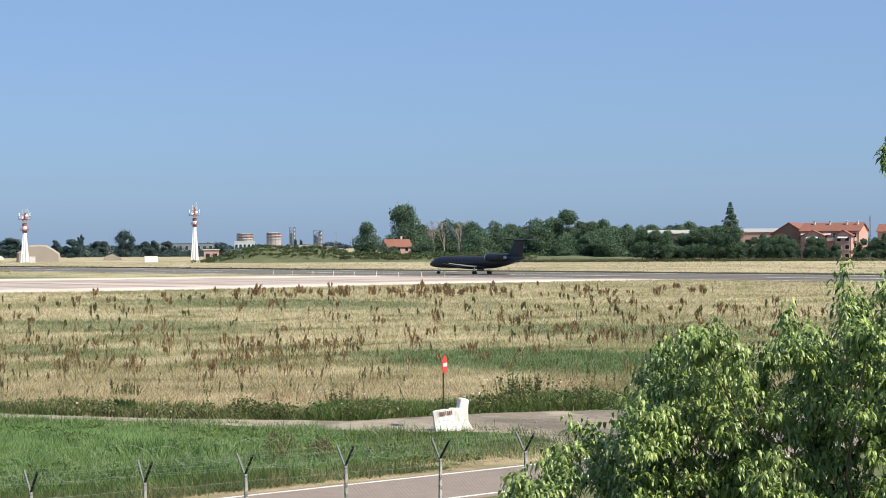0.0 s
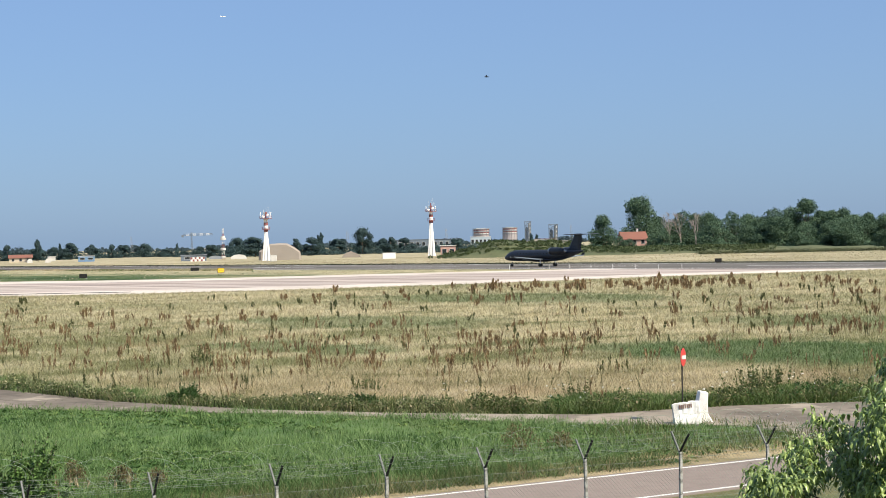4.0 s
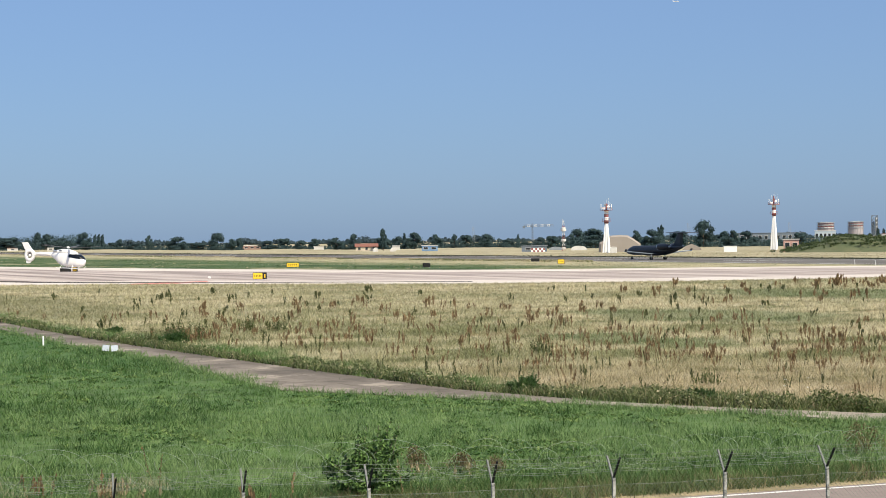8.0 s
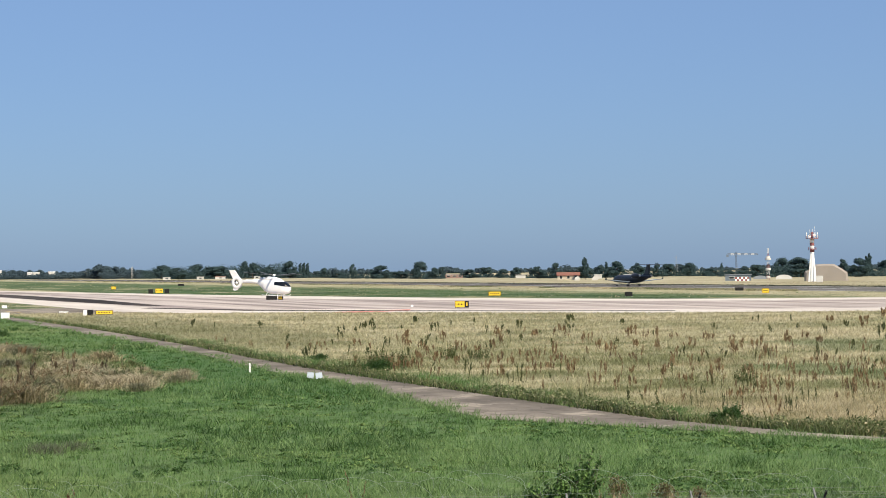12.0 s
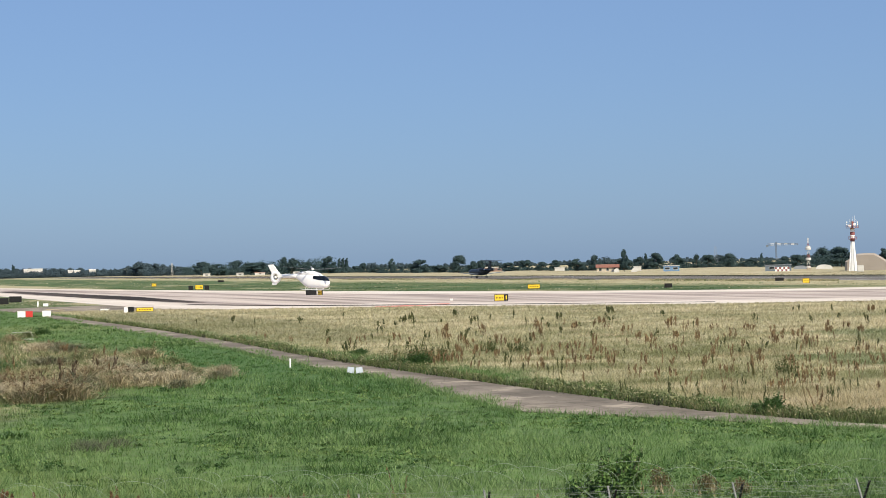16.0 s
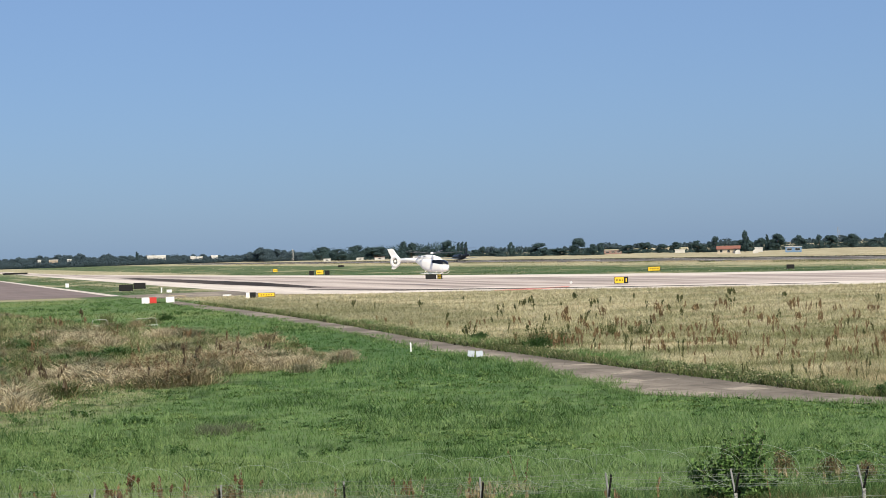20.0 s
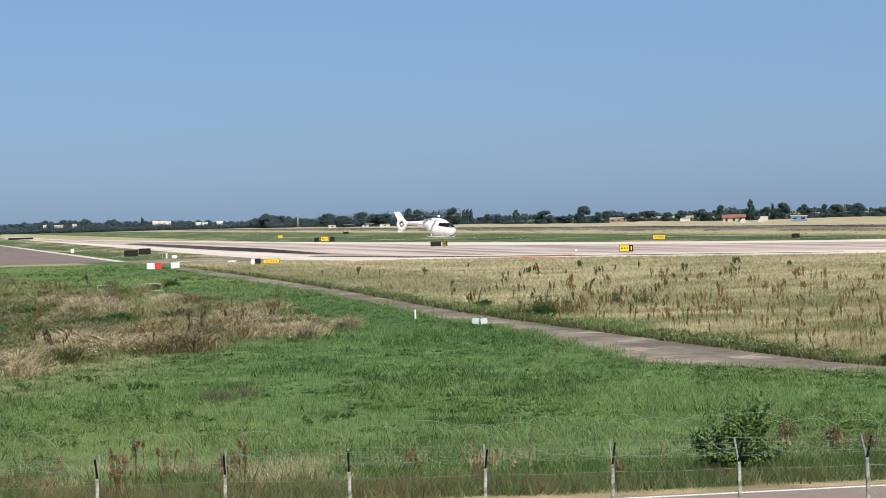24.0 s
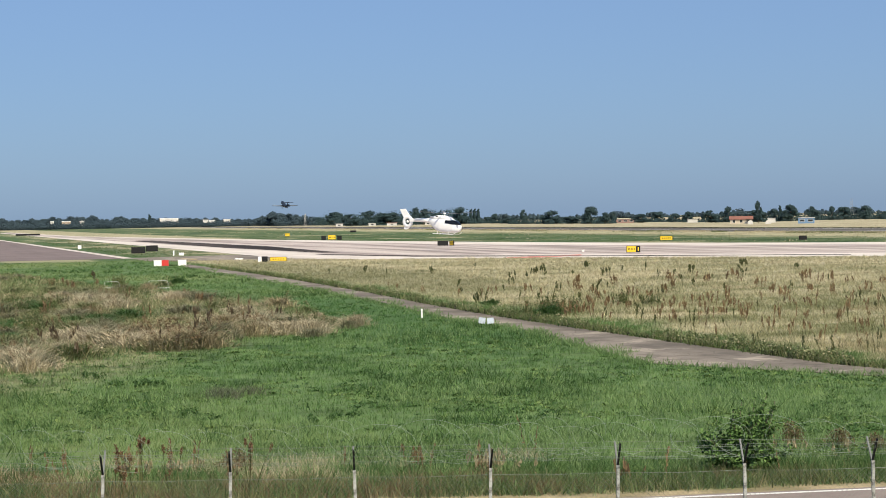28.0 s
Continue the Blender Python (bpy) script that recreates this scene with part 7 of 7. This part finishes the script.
    blades("dry_verge_grass", rng, x[~ok], y[~ok], d[~ok], .15, .45, 6, .55, "olive verge grass beside the road", 1.3, LEAF_VERGE)
    x, y, d = scatter(rng, 22000, 36, 50, -3, 48, lambda x, y: (y > edge(x) + .1) & (y < edge(x) + 4.5) & (noise_mask(x, y, .7, 5) + .4 * noise_mask(x, y, 2.1, 3) > .05))
    blades("dark_verge_weeds", rng, x, y, d, .12, .5, 6, .6, "dark green weeds beside the road", 1.3, LEAF_DEEP)
    x, y, d = scatter(rng, 5000, 40, 52, -3, 18, lambda x, y: (y > edge(x) + 2.2) & (y < edge(x) + 6.5) & (noise_mask(x, y, .45, 6) + .3 * rng.random(len(x)) > .22))
    blades("pale_tufts", rng, x, y, d, .12, .4, 6, .6, "pale seeding grass tufts behind the verge", 1.2, LEAF_STRAW)
    x, y, d = scatter(rng, 5000, 52, 64, 30, 60, lambda x, y: (x > 36) & (x < 43.2) & (y > 36.6) & (y < 43.6) & (noise_mask(x, y, .6, 2) > -.15))
    blades("lane_overgrowth", rng, x, y, d, .12, .45, 6, .5, "rank grass growing over the lane's edge", 1.3, LEAF_VERGE)
    x, y, d = scatter(rng, 90000, 58, 84, 40, 60, lambda x, y: (y < 52) & (x > lane_edge(y)) & (x + 1.5 * y - 117 < 8.5 * np.clip(.8 + .6 * noise_mask(x, y, .3, 5), .3, 1.2)))
    blades("rank_weeds", rng, x, y, d, .1, .5, 6, .55, "rank bright-green weeds by the lane's bend", 1.6, LEAF_RANK)
    x, y, d = scatter(rng, 7000, 27, 36, 20, 60, lambda x, y: (y < np.interp(x, [-30, 0, 14, 26, 36, 60], [42, 35.2, 32.2, 31.1, 30.5, 29.6])) & (noise_mask(x, y, .5, 4) > -.2))
    blades("near_verge_grass", rng, x, y, d, .1, .4, 6, .5, "rough half-dry grass between fence and road", 1.0, LEAF_VERGE)
    isle_edge = lambda x: np.interp(x, [96, 110, 124, 138, 148, 160, 174, 190, 208, 230], [640, 540, 460, 400, 365, 340, 325, 318, 309, 297])
    far_isle = lambda x, y: ((x > 36) & (x < 49) & (y > 335)) | ((x > 100) & (x < 230) & (y > isle_edge(x)))
    for seed, material, label in ((2, LEAF_DEEP, "dark weed tufts on the mown strips"), (9, LEAF_STRAW, "bleached grass tufts on the mown strips")):
        x, y, d = scatter(rng, 9000, 290, 1200, 1, 42, lambda x, y: far_isle(x, y) & (noise_mask(x, y, .06, seed) + .5 * noise_mask(x, y, .21, seed) > .3))
        blades("strip_weeds", rng, x, y, d, .05, .22, 4, .6, label, 1.6, material)
    # leafy weeds, knee-high, along the far side of the lane, with white flower heads
    for seed, count, b0, b1, deep_in, material, label in ((21, 800, 37.5, 60, 5.5, LEAF_VERGE, "leafy green weeds along the lane"), (22, 170, 37.5, 60, 3.0, LEAF_DEEP, "dark leafy weeds along the lane"), (23, 700, 6, 37, 2.2, LEAF_OLIVE, "leafy olive weeds along the lane's far edge"), (24, 330, 6, 37, 1.0, LEAF_VERGE, "green leafy weeds at the lane's far edge")):
        x, y, d = scatter(rng, count * 40, 50, 200, b0, b1, lambda x, y: (x > lane_edge(y) + .15) & (x < lane_edge(y) + deep_in * np.clip(.6 + .8 * noise_mask(x, y, .25, seed), .12, 1.4)) & (y > 40))
        x, y = x[:count], y[:count]
        r = rng.uniform(.12, .34, len(x)) * (1.0 if b0 > 30 else .7)
        v, f = leaf_cloud(rng, np.stack([x, y, r * rng.uniform(.5, 1.3, len(x)), r], 1), len(x) * 42, .05, 1.0, 1.4)
        v[:, 2] = np.maximum(v[:, 2], .01)
        tagged(from_arrays("leafy_verge", v, f, material, None, label), label, "weeds", kind="stuff")
    n = 60
    x = rng.uniform(42, 62, n)
    y = np.interp(x, [42, 48.4, 60.4], [48, 46.3, 38]) + rng.uniform(.6, 9, n) ** 1.0
    c = np.stack([x, y, rng.uniform(.35, .8, n)], 1)
    v, f = leaf_cloud(rng, np.concatenate([c, np.full((n, 1), .05)], 1), n * 10, .022, .4, 1.0)
    tagged(from_arrays("flower_heads", v, f, FLOWER, None, "scattered white flower heads among weeds"), "scattered white flower heads among weeds", "flowers", kind="stuff")
    # broad-leaved rosettes in the field
    for seed, material, low, label in ((1, LEAF_DEEP, .2, "dark broad-leaved weeds in the field"), (4, LEAF_RANK, .1, "bright broad-leaved weeds in the field")):
        x, y, d = scatter(rng, 16000, 42, 180, -2, 45, lambda x, y: field(x, y) & (noise_mask(x, y, .23, seed) + .6 * noise_mask(x, y, .9, seed) > low))
        k = 16
        n = len(x) * k
        s = np.repeat(rng.uniform(.2, .6, len(x)), k)
        a, up = rng.uniform(0, 6.28, n), rng.uniform(.2, 1.0, n)
        out = np.stack([np.cos(a), np.sin(a), up], 1) * (s * rng.uniform(.14, .30, n))[:, None]
        side = np.stack([-np.sin(a), np.cos(a), rng.normal(size=n) * .3], 1) * (s * .06)[:, None]
        root = np.stack([np.repeat(x, k), np.repeat(y, k), np.zeros(n)], 1) + rng.normal(size=(n, 3)) * np.array([.1, .1, 0])
        verts = np.stack([root, root + out * .6 + side, root + out * np.array([1, 1, .8]), root + out * .6 - side], 1).reshape(-1, 3)
        tagged(from_arrays("field_rosettes", verts, np.arange(4 * n).reshape(-1, 4), material, None, label), label, "weeds", kind="stuff")
    # grass creeping over both edges of the lane
    x, y, d = scatter(rng, 150000, 50, 270, 2, 60, lambda x, y: (y > 44) & (x > lane_side(y) - .8) & (x < lane_side(y) + 1.5 * np.clip(.35 + 1.3 * noise_mask(x, y, .35, 8) * rng.random(len(x)) + .4 * noise_mask(x, y, 1.7, 2), 0, 1)))
    blades("lane_fringe", rng, x, y, d, .08, .34, 6, .6, "ragged grass creeping over the lane's edge", 1.5, LEAF_PALE)
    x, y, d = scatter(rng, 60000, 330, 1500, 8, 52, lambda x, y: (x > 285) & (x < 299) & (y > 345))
    blades("ditch_sedge", rng, x, y, d, .12, .3, 4, .25, "dark sedge along the ditch beyond the runway", 1.6, LEAF_SEDGE_SHADE)
    for seed, count, material, label in ((5, 26000, LEAF_STRAW, "bleached grass fringing the runway"), (8, 26000, LEAF_OLIVE, "olive grass fringing the runway")):
        x, y, d = scatter(rng, count * 14, 430, 1500, 8, 31, lambda x, y: (x > 227) & (x < 237) & (noise_mask(x, y, .03, seed) + .5 * noise_mask(x, y, .11, seed) > .05))
        blades("runway_fringe", rng, x[:count], y[:count], d[:count], .2, .48, 4, .4, label, 1.2, material)
    far_side = lambda x: np.interp(x, [96, 110, 124, 138, 148, 160, 174, 190, 208, 230], [604, 504, 430, 375, 347, 323, 309, 302, 293, 281])
    x, y, d = scatter(rng, 50000, 290, 700, -3, 60, lambda x, y: (x > 298) | ((x < 50) & (x > 34) & (y > 330)))
    blades("far_grass", rng, x, y, d, .1, .28, 3, .3, "dry grass between and beyond the runways")
    x, y, d = scatter(rng, 40000, 290, 700, 0, 60, lambda x, y: (x > 100) & (x < 234) & (y > far_side(x)))
    blades("mown_grass", rng, x, y, d, .05, .16, 3, .3, "mown green grass between taxiway and runway")


def dock(name, rng, x, y, d, low, high, head, label, stalks=3):
    """Plants of a few leaning stalks, each ending in a fat, tapered, ragged head of seeds."""
    per = np.maximum(1, rng.poisson(stalks * .7, len(x)))
    size = np.repeat(rng.uniform(low, high, len(x)), per)
    x, y, d = (np.repeat(q, per) for q in (x, y, d))
    n = len(x)
    x, y = x + rng.normal(size=n) * .2, y + rng.normal(size=n) * .2
    h = size * rng.uniform(.6, 1.05, n)
    lx, ly = rng.normal(size=n) * .22 * h, rng.normal(size=n) * .22 * h
    w = np.maximum(.005, d * .00007)
    z0 = np.zeros(n)
    stem = np.stack([np.stack([x - w, y + w, z0], 1), np.stack([x + w, y - w, z0], 1), np.stack([x + lx, y + ly, h], 1)], 1).reshape(-1, 3)
    k = 20
    u0 = np.repeat(rng.uniform(.25, .5, n), k)
    q = np.tile(np.linspace(0, 1, k), n)
    u = u0 + (1.03 - u0) * q
    H, LX, LY, X, Y, D = (np.repeat(v, k) for v in (h, lx, ly, x, y, d))
    m = n * k
    fat = np.repeat(rng.uniform(.7, 1.3, n), k) * np.maximum(.032, D * .00042) * (.4 + np.sin(np.pi * (.1 + .78 * q)))
    c = np.stack([X + LX * u, Y + LY * u, H * u], 1) + rng.normal(size=(m, 3)) * (fat * .45)[:, None] * np.array([1, 1, .5])
    a, b = rng.normal(size=(m, 3)), rng.normal(size=(m, 3))
    a /= np.linalg.norm(a, axis=1)[:, None]
    b /= np.linalg.norm(b, axis=1)[:, None]
    s = (fat * rng.uniform(.7, 1.3, m))[:, None]
    lump = np.stack([c - a * s * .9, c + b * s * .9, c + a * s * .4 + np.array([[0, 0, 1.0]]) * s * 2.6], 1).reshape(-1, 3)
    # a few withered leaves low on each stalk
    g = 3
    u = np.tile(np.linspace(.12, .4, g), n)
    H, LX, LY, X, Y, D = (np.repeat(v, g) for v in (h, lx, ly, x, y, d))
    c = np.stack([X + LX * u, Y + LY * u, H * u], 1)
    way = rng.normal(size=(n * g, 3)) * np.array([1, 1, .4])
    way *= (np.maximum(.05, D * .0006) / np.linalg.norm(way, axis=1))[:, None]
    leaf = np.stack([c, c + way + np.array([[0, 0, .04]]), c + way * .6 + rng.normal(size=(n * g, 3)) * .03], 1).reshape(-1, 3)
    verts = np.concatenate([stem, lump, leaf])
    faces = np.arange(len(verts)).reshape(-1, 3)
    return tagged(from_arrays(name, verts, faces, head, None, label), label, "weeds", kind="stuff")


def weeds():
    rng = np.random.default_rng(13)
    meadow = lambda x, y: (x > lane_edge(y) + 2.5) & (y < pale_edge(x) - 4) & (x < 230)
    x, y, d = scatter(rng, 1350, 58, 190, 2, 60, lambda x, y: meadow(x, y) & (noise_mask(x, y, .09, 2) + .5 * noise_mask(x, y, .31, 9) > .28))
    dock("dock_weeds", rng, x, y, d, .5, 1.05, DOCK, "scattered brown dock stalks in the meadow")
    x, y, d = scatter(rng, 420, 58, 215, 2, 60, meadow)
    dock("dock_weeds", rng, x, y, d, .5, 1.0, STALK, "lone olive weed stalks in the meadow", 2)
    # thick brown stands
    xs, ys = [], []
    for cx, cy, sx, sy, n in ((146, 168, 14, 10, 130), (160, 150, 14, 10, 60), (62, 80, 7, 9, 85), (52, 74, 5, 9, 75), (70, 104, 6, 12, 40), (46, 112, 4, 9, 40), (92, 72, 9, 4, 60), (120, 100, 10, 10, 40), (58, 128, 6, 14, 30), (43, 86, 3, 8, 22), (49, 98, 4, 9, 24), (40, 78, 2, 5, 14), (36.2, 108, 1.0, 2.5, 16)):
        xs.append(rng.normal(cx, sx, n * 3 // 4)), ys.append(rng.normal(cy, sy, n * 3 // 4))
    x, y = np.concatenate(xs), np.concatenate(ys)
    ok = meadow(x, y)
    x, y = x[ok], y[ok]
    dock("dock_weeds", rng, x, y, np.hypot(x, y), .45, 1.0, DOCK, "dense stands of rust-brown dock in the meadow", 4)
    x, y, d = scatter(rng, 60, 75, 190, -1, 12, on_bank)
    dock("dock_weeds", rng, x, y, d, .6, 1.2, DOCK, "dark brown weed stalks on the rough bank", 3)
    x = np.array([5.6, 5.9, 5.4, 6.0, 15.1, 13.6, 13.4, 14.6, 16.1, 16.3, 19.0, 16.2, 10.3, 12.2, 3.1])
    y = np.array([90.7, 91.7, 89, 83.5, 185, 98.2, 97, 106.4, 108.7, 107, 107, 105.4, 89.2, 93, 104])
    dock("dock_weeds", rng, x, y, np.hypot(x, y) * 1.8, 1.0, 1.5, DARK_DOCK, "tall dark dock stalks on the bank's rim", 2.2)
    # knee-high dark weeds in the mown field
    x = np.array([17.3, 17.6, 11.2, 7.2, 4.7, 20.0, 18.5, 6.2, 7.4, 7.8, 3.4, 5.9, 29.9, 26.5, 12.0, 14.1])
    y = np.array([92.1, 91.5, 54.9, 57.6, 58.7, 93, 83.4, 70.1, 69.5, 69.3, 72.2, 73.7, 217, 201, 55.6, 60])
    c = np.stack([np.repeat(x, 7) + rng.normal(size=7 * len(x)) * .3, np.repeat(y, 7) + rng.normal(size=7 * len(x)) * .5, rng.uniform(.04, .2, 7 * len(x)), rng.uniform(.05, .13, 7 * len(x))], 1)
    v, f = leaf_cloud(rng, c, 7 * len(x) * 30, .04, 1.0, 1.8)
    v[:, 2] = np.maximum(v[:, 2], .01)
    tagged(from_arrays("field_weeds", v, f, LEAF_DEEP, None, "dark leafy weeds standing in the mown field"), "dark leafy weeds standing in the mown field", "weeds", kind="stuff")
    x, y, d = scatter(rng, 420, 52, 160, 2, 58, lambda x, y: (x > lane_edge(y)) & (x < lane_edge(y) + 8) & (noise_mask(x, y, .2, 4) > 0))
    dock("green_weeds", rng, x, y, d, .6, 1.3, STALK, "green weed stalks along the lane", 4)
    x, y = np.concatenate([rng.normal(9.5, .2, 200), rng.normal(10.6, .2, 90)]), np.concatenate([rng.normal(64.3, .7, 200), rng.normal(65, .5, 90)])
    blades("withered_patch", rng, x, y, np.hypot(x, y), .12, .34, 6, .7, "grey-olive withered patch in the green field", 1.2, LEAF_ASH)
    x = np.concatenate([rng.normal(20.9, .7, 5), rng.normal(12.6, .4, 8), rng.normal(5.2, .8, 8)])
    y = np.concatenate([rng.normal(42.3, .4, 5), rng.normal(42.6, .4, 8), rng.normal(44.5, .5, 8)])
    dock("dock_weeds", rng, x, y, np.hypot(x, y), .25, .55, LEAF_BROWN, "withered stalks beside the road", 3)
    # dry tangle between the road and the field
    x, y, d = scatter(rng, 26, 38, 46, 0, 45, lambda x, y: y > np.interp(x, [0, 14, 26, 36], [42, 38.5, 37.2, 36.5]))
    dock("dock_weeds", rng, x, y, d, .5, 1.1, DOCK, "rusty dock stalks on the verge", 4)


def bramble(x, y, reach, tall, seed):
    """A withered sprawling bramble: rusty leaves on arching runners, with green ones among them."""
    rng = np.random.default_rng(seed)
    ob = thing("bramble", "withered rust-brown bramble sprawling in the field grass", "bramble", pose(x, y, 0), "brambles")
    bm = bmesh.new()
    lobes = []
    for _ in range(13):
        a = rng.uniform(0, 6.28)
        tip = Vector((math.cos(a) * reach * rng.uniform(.4, 1), math.sin(a) * reach * rng.uniform(.4, 1), rng.uniform(.15, .6) * tall))
        top = tip * .5 + Vector((0, 0, tall * rng.uniform(.5, .9)))
        rod(bm, (0, 0, -.04), top, .008, .006, 4)
        rod(bm, top, tip, .006, .003, 4)
        for q in range(5):
            p = top.lerp(tip, q / 4)
            lobes.append((p.x, p.y, p.z, .11))
    tagged(part("runner_clump", bm, STALK, ob), kind="stuff")
    v, f = leaf_cloud(rng, lobes, 800, .024, .8, 1.8)
    v[:, 2] = np.maximum(v[:, 2], .01)
    tagged(from_arrays("leaf_mass", v, f, LEAF_RUST, ob), kind="stuff")
    return ob


def red_dock(bearing, far, tip, foot, lean, seed):
    """One dock plant: a main stalk with side shoots, rust-red seeds from foot height to the tip."""
    rng = np.random.default_rng(seed)
    x, y, _ = polar(bearing, far)
    ob = thing("dock_plant", "tall dock plant with rust-red seed heads by the fence", "plant", pose(x, y, 0))
    bm = bmesh.new()
    lobes = []
    for k in range(4):
        u = (1.0, .9, .82, .72)[k]
        top = Vector((lean * u + rng.normal() * .07 * k, rng.normal() * .08, foot + (tip - foot) * u))
        root = Vector((0, 0, -.05)) if k == 0 else Vector((lean * .2, 0, foot * .7))
        limb(bm, root, top, .012, .004, rng, .02, 4)
        for q in range(9 if k == 0 else 6):
            v = q / 8
            p = top.lerp(root, (1 - foot / tip) * v * (1.0 if k == 0 else .6))
            lobes.append((p.x, p.y, p.z, (.012 + .034 * math.sin(math.pi * min(1, .15 + .8 * v))) * (1 if k == 0 else .6)))
    tagged(part("stalk_clump", bm, STALK, ob), kind="stuff")
    v, f = leaf_cloud(rng, lobes, 520, .014, 1.5)
    tagged(from_arrays("seed_head_mass", v, f, RED_DOCK, ob), kind="stuff")
    return ob


def rubble():
    """Broken pale stones on the lane beside the barriers."""
    rng = np.random.default_rng(29)
    n = 60
    c = np.stack([rng.normal(43.4, .75, n), rng.normal(42.5, .8, n), np.full(n, .05)], 1)
    r = np.abs(rng.normal(.025, .02, n))[:, None] + .012
    way = np.array([[1, 0, 0], [-1, 0, 0], [0, 1, 0], [0, -1, 0], [0, 0, .6], [0, 0, -.6]])
    verts = (c[:, None, :] + way[None] * r[:, :, None] * rng.uniform(.6, 1.4, (n, 6, 1))).reshape(-1, 3)
    tri = np.array([[0, 2, 4], [2, 1, 4], [1, 3, 4], [3, 0, 4], [2, 0, 5], [1, 2, 5], [3, 1, 5], [0, 3, 5]])
    faces = (np.arange(n)[:, None, None] * 6 + tri[None]).reshape(-1, 3)
    label = "broken pale rubble on the lane beside the barriers"
    tagged(from_arrays("rubble", verts, faces, CAST, None, label), label, "rubble", kind="stuff")


grasses()
weeds()
rubble()
for i, (x, y, r, h) in enumerate(((33.2, 40.9, .75, .75), (34.3, 40.5, .5, .5), (21.8, 43.0, .5, .45), (20.9, 43.6, .3, .6), (22.6, 42.4, .35, .35), (6.8, 44.6, .5, .5))):
    bramble(x, y, r, h, 140 + i)
for i, spot in enumerate(((5.75, 30, 2.5, 1.95, -.31), (5.92, 30, 2.62, 2.35, -.02), (6.75, 30, 2.55, 1.95, 0), (9.14, 30, 2.6, 2.0, .02), (5.2, 30, 2.2, 1.9, .1))):
    red_dock(*spot, 81 + i)


# ---- movement ----
def motions():
    # seconds, metres along the runway, height of the wheels, nose-up angle
    run = [(0, 257.7, 0, 0), (3, 292.4, 0, 0), (6, 350, 0, 0), (9, 427, 0, 0), (12, 528, 0, 0), (15, 653, 0, 0), (17, 746, 0, 0), (19, 844, 0, 0),
           (20, 899, 0, 0), (22, 1016, 0, 0), (23, 1077, .2, 5), (24, 1140, 1.2, 9), (25, 1207, 3.0, 11), (26, 1275, 6.0, 12), (27, 1344, 10.0, 12), (28, 1416, 14.8, 12)]
    walk(JET, [(t, pose(259, y, z, a, 0, 0)) for t, y, z, a in run])
    # seconds, place and height of the skids, and lean
    hover = [(0, 86.95, 321.5, 1.55, 0), (9, 86.98, 321.5, 1.55, 0), (11, 86.95, 321.5, 1.6, 0), (15, 86.87, 321.4, 1.95, 0.5), (17, 86.8, 321.4, 1.85, .5), (20, 86.8, 321.4, 1.95, 1), (21.5, 86.9, 321.4, 2.1, 1),
             (24, 87.05, 321.5, 2.65, -1), (25, 86.95, 321.4, 2.8, 0), (26.5, 86.9, 321.4, 3.05, 0), (28, 86.85, 321.4, 3.0, 0)]
    walk(HELICOPTER, [(t, pose(x + .25, y, z, -3, lean, -134)) for t, x, y, z, lean in hover])
    walk(ROTOR, [(k / 30, pose(0, .1, 3.6, 0, 0, 76.6 * k + 20)) for k in range(841)])

    # a bird crossing close by, and an aeroplane far off in the sky
    walk(BIRD, [(t, pose(31.3 + 4.98 * (t - 2.8), 51.2 - 3.25 * (t - 2.8), 9.9 + .8 * (t - 2.8) if t < 6 else 12.5, 0, 0, -123)) for t in (0, 2.8, 6, 28)])
    walk(AIRLINER, [(t, pose(2105 + 52.5 * (t - 2.8), 3750 - 33 * (t - 2.8), 522 + 2.7 * (t - 2.8), 0, 0, -122)) for t in (0, 14, 28)])


motions()
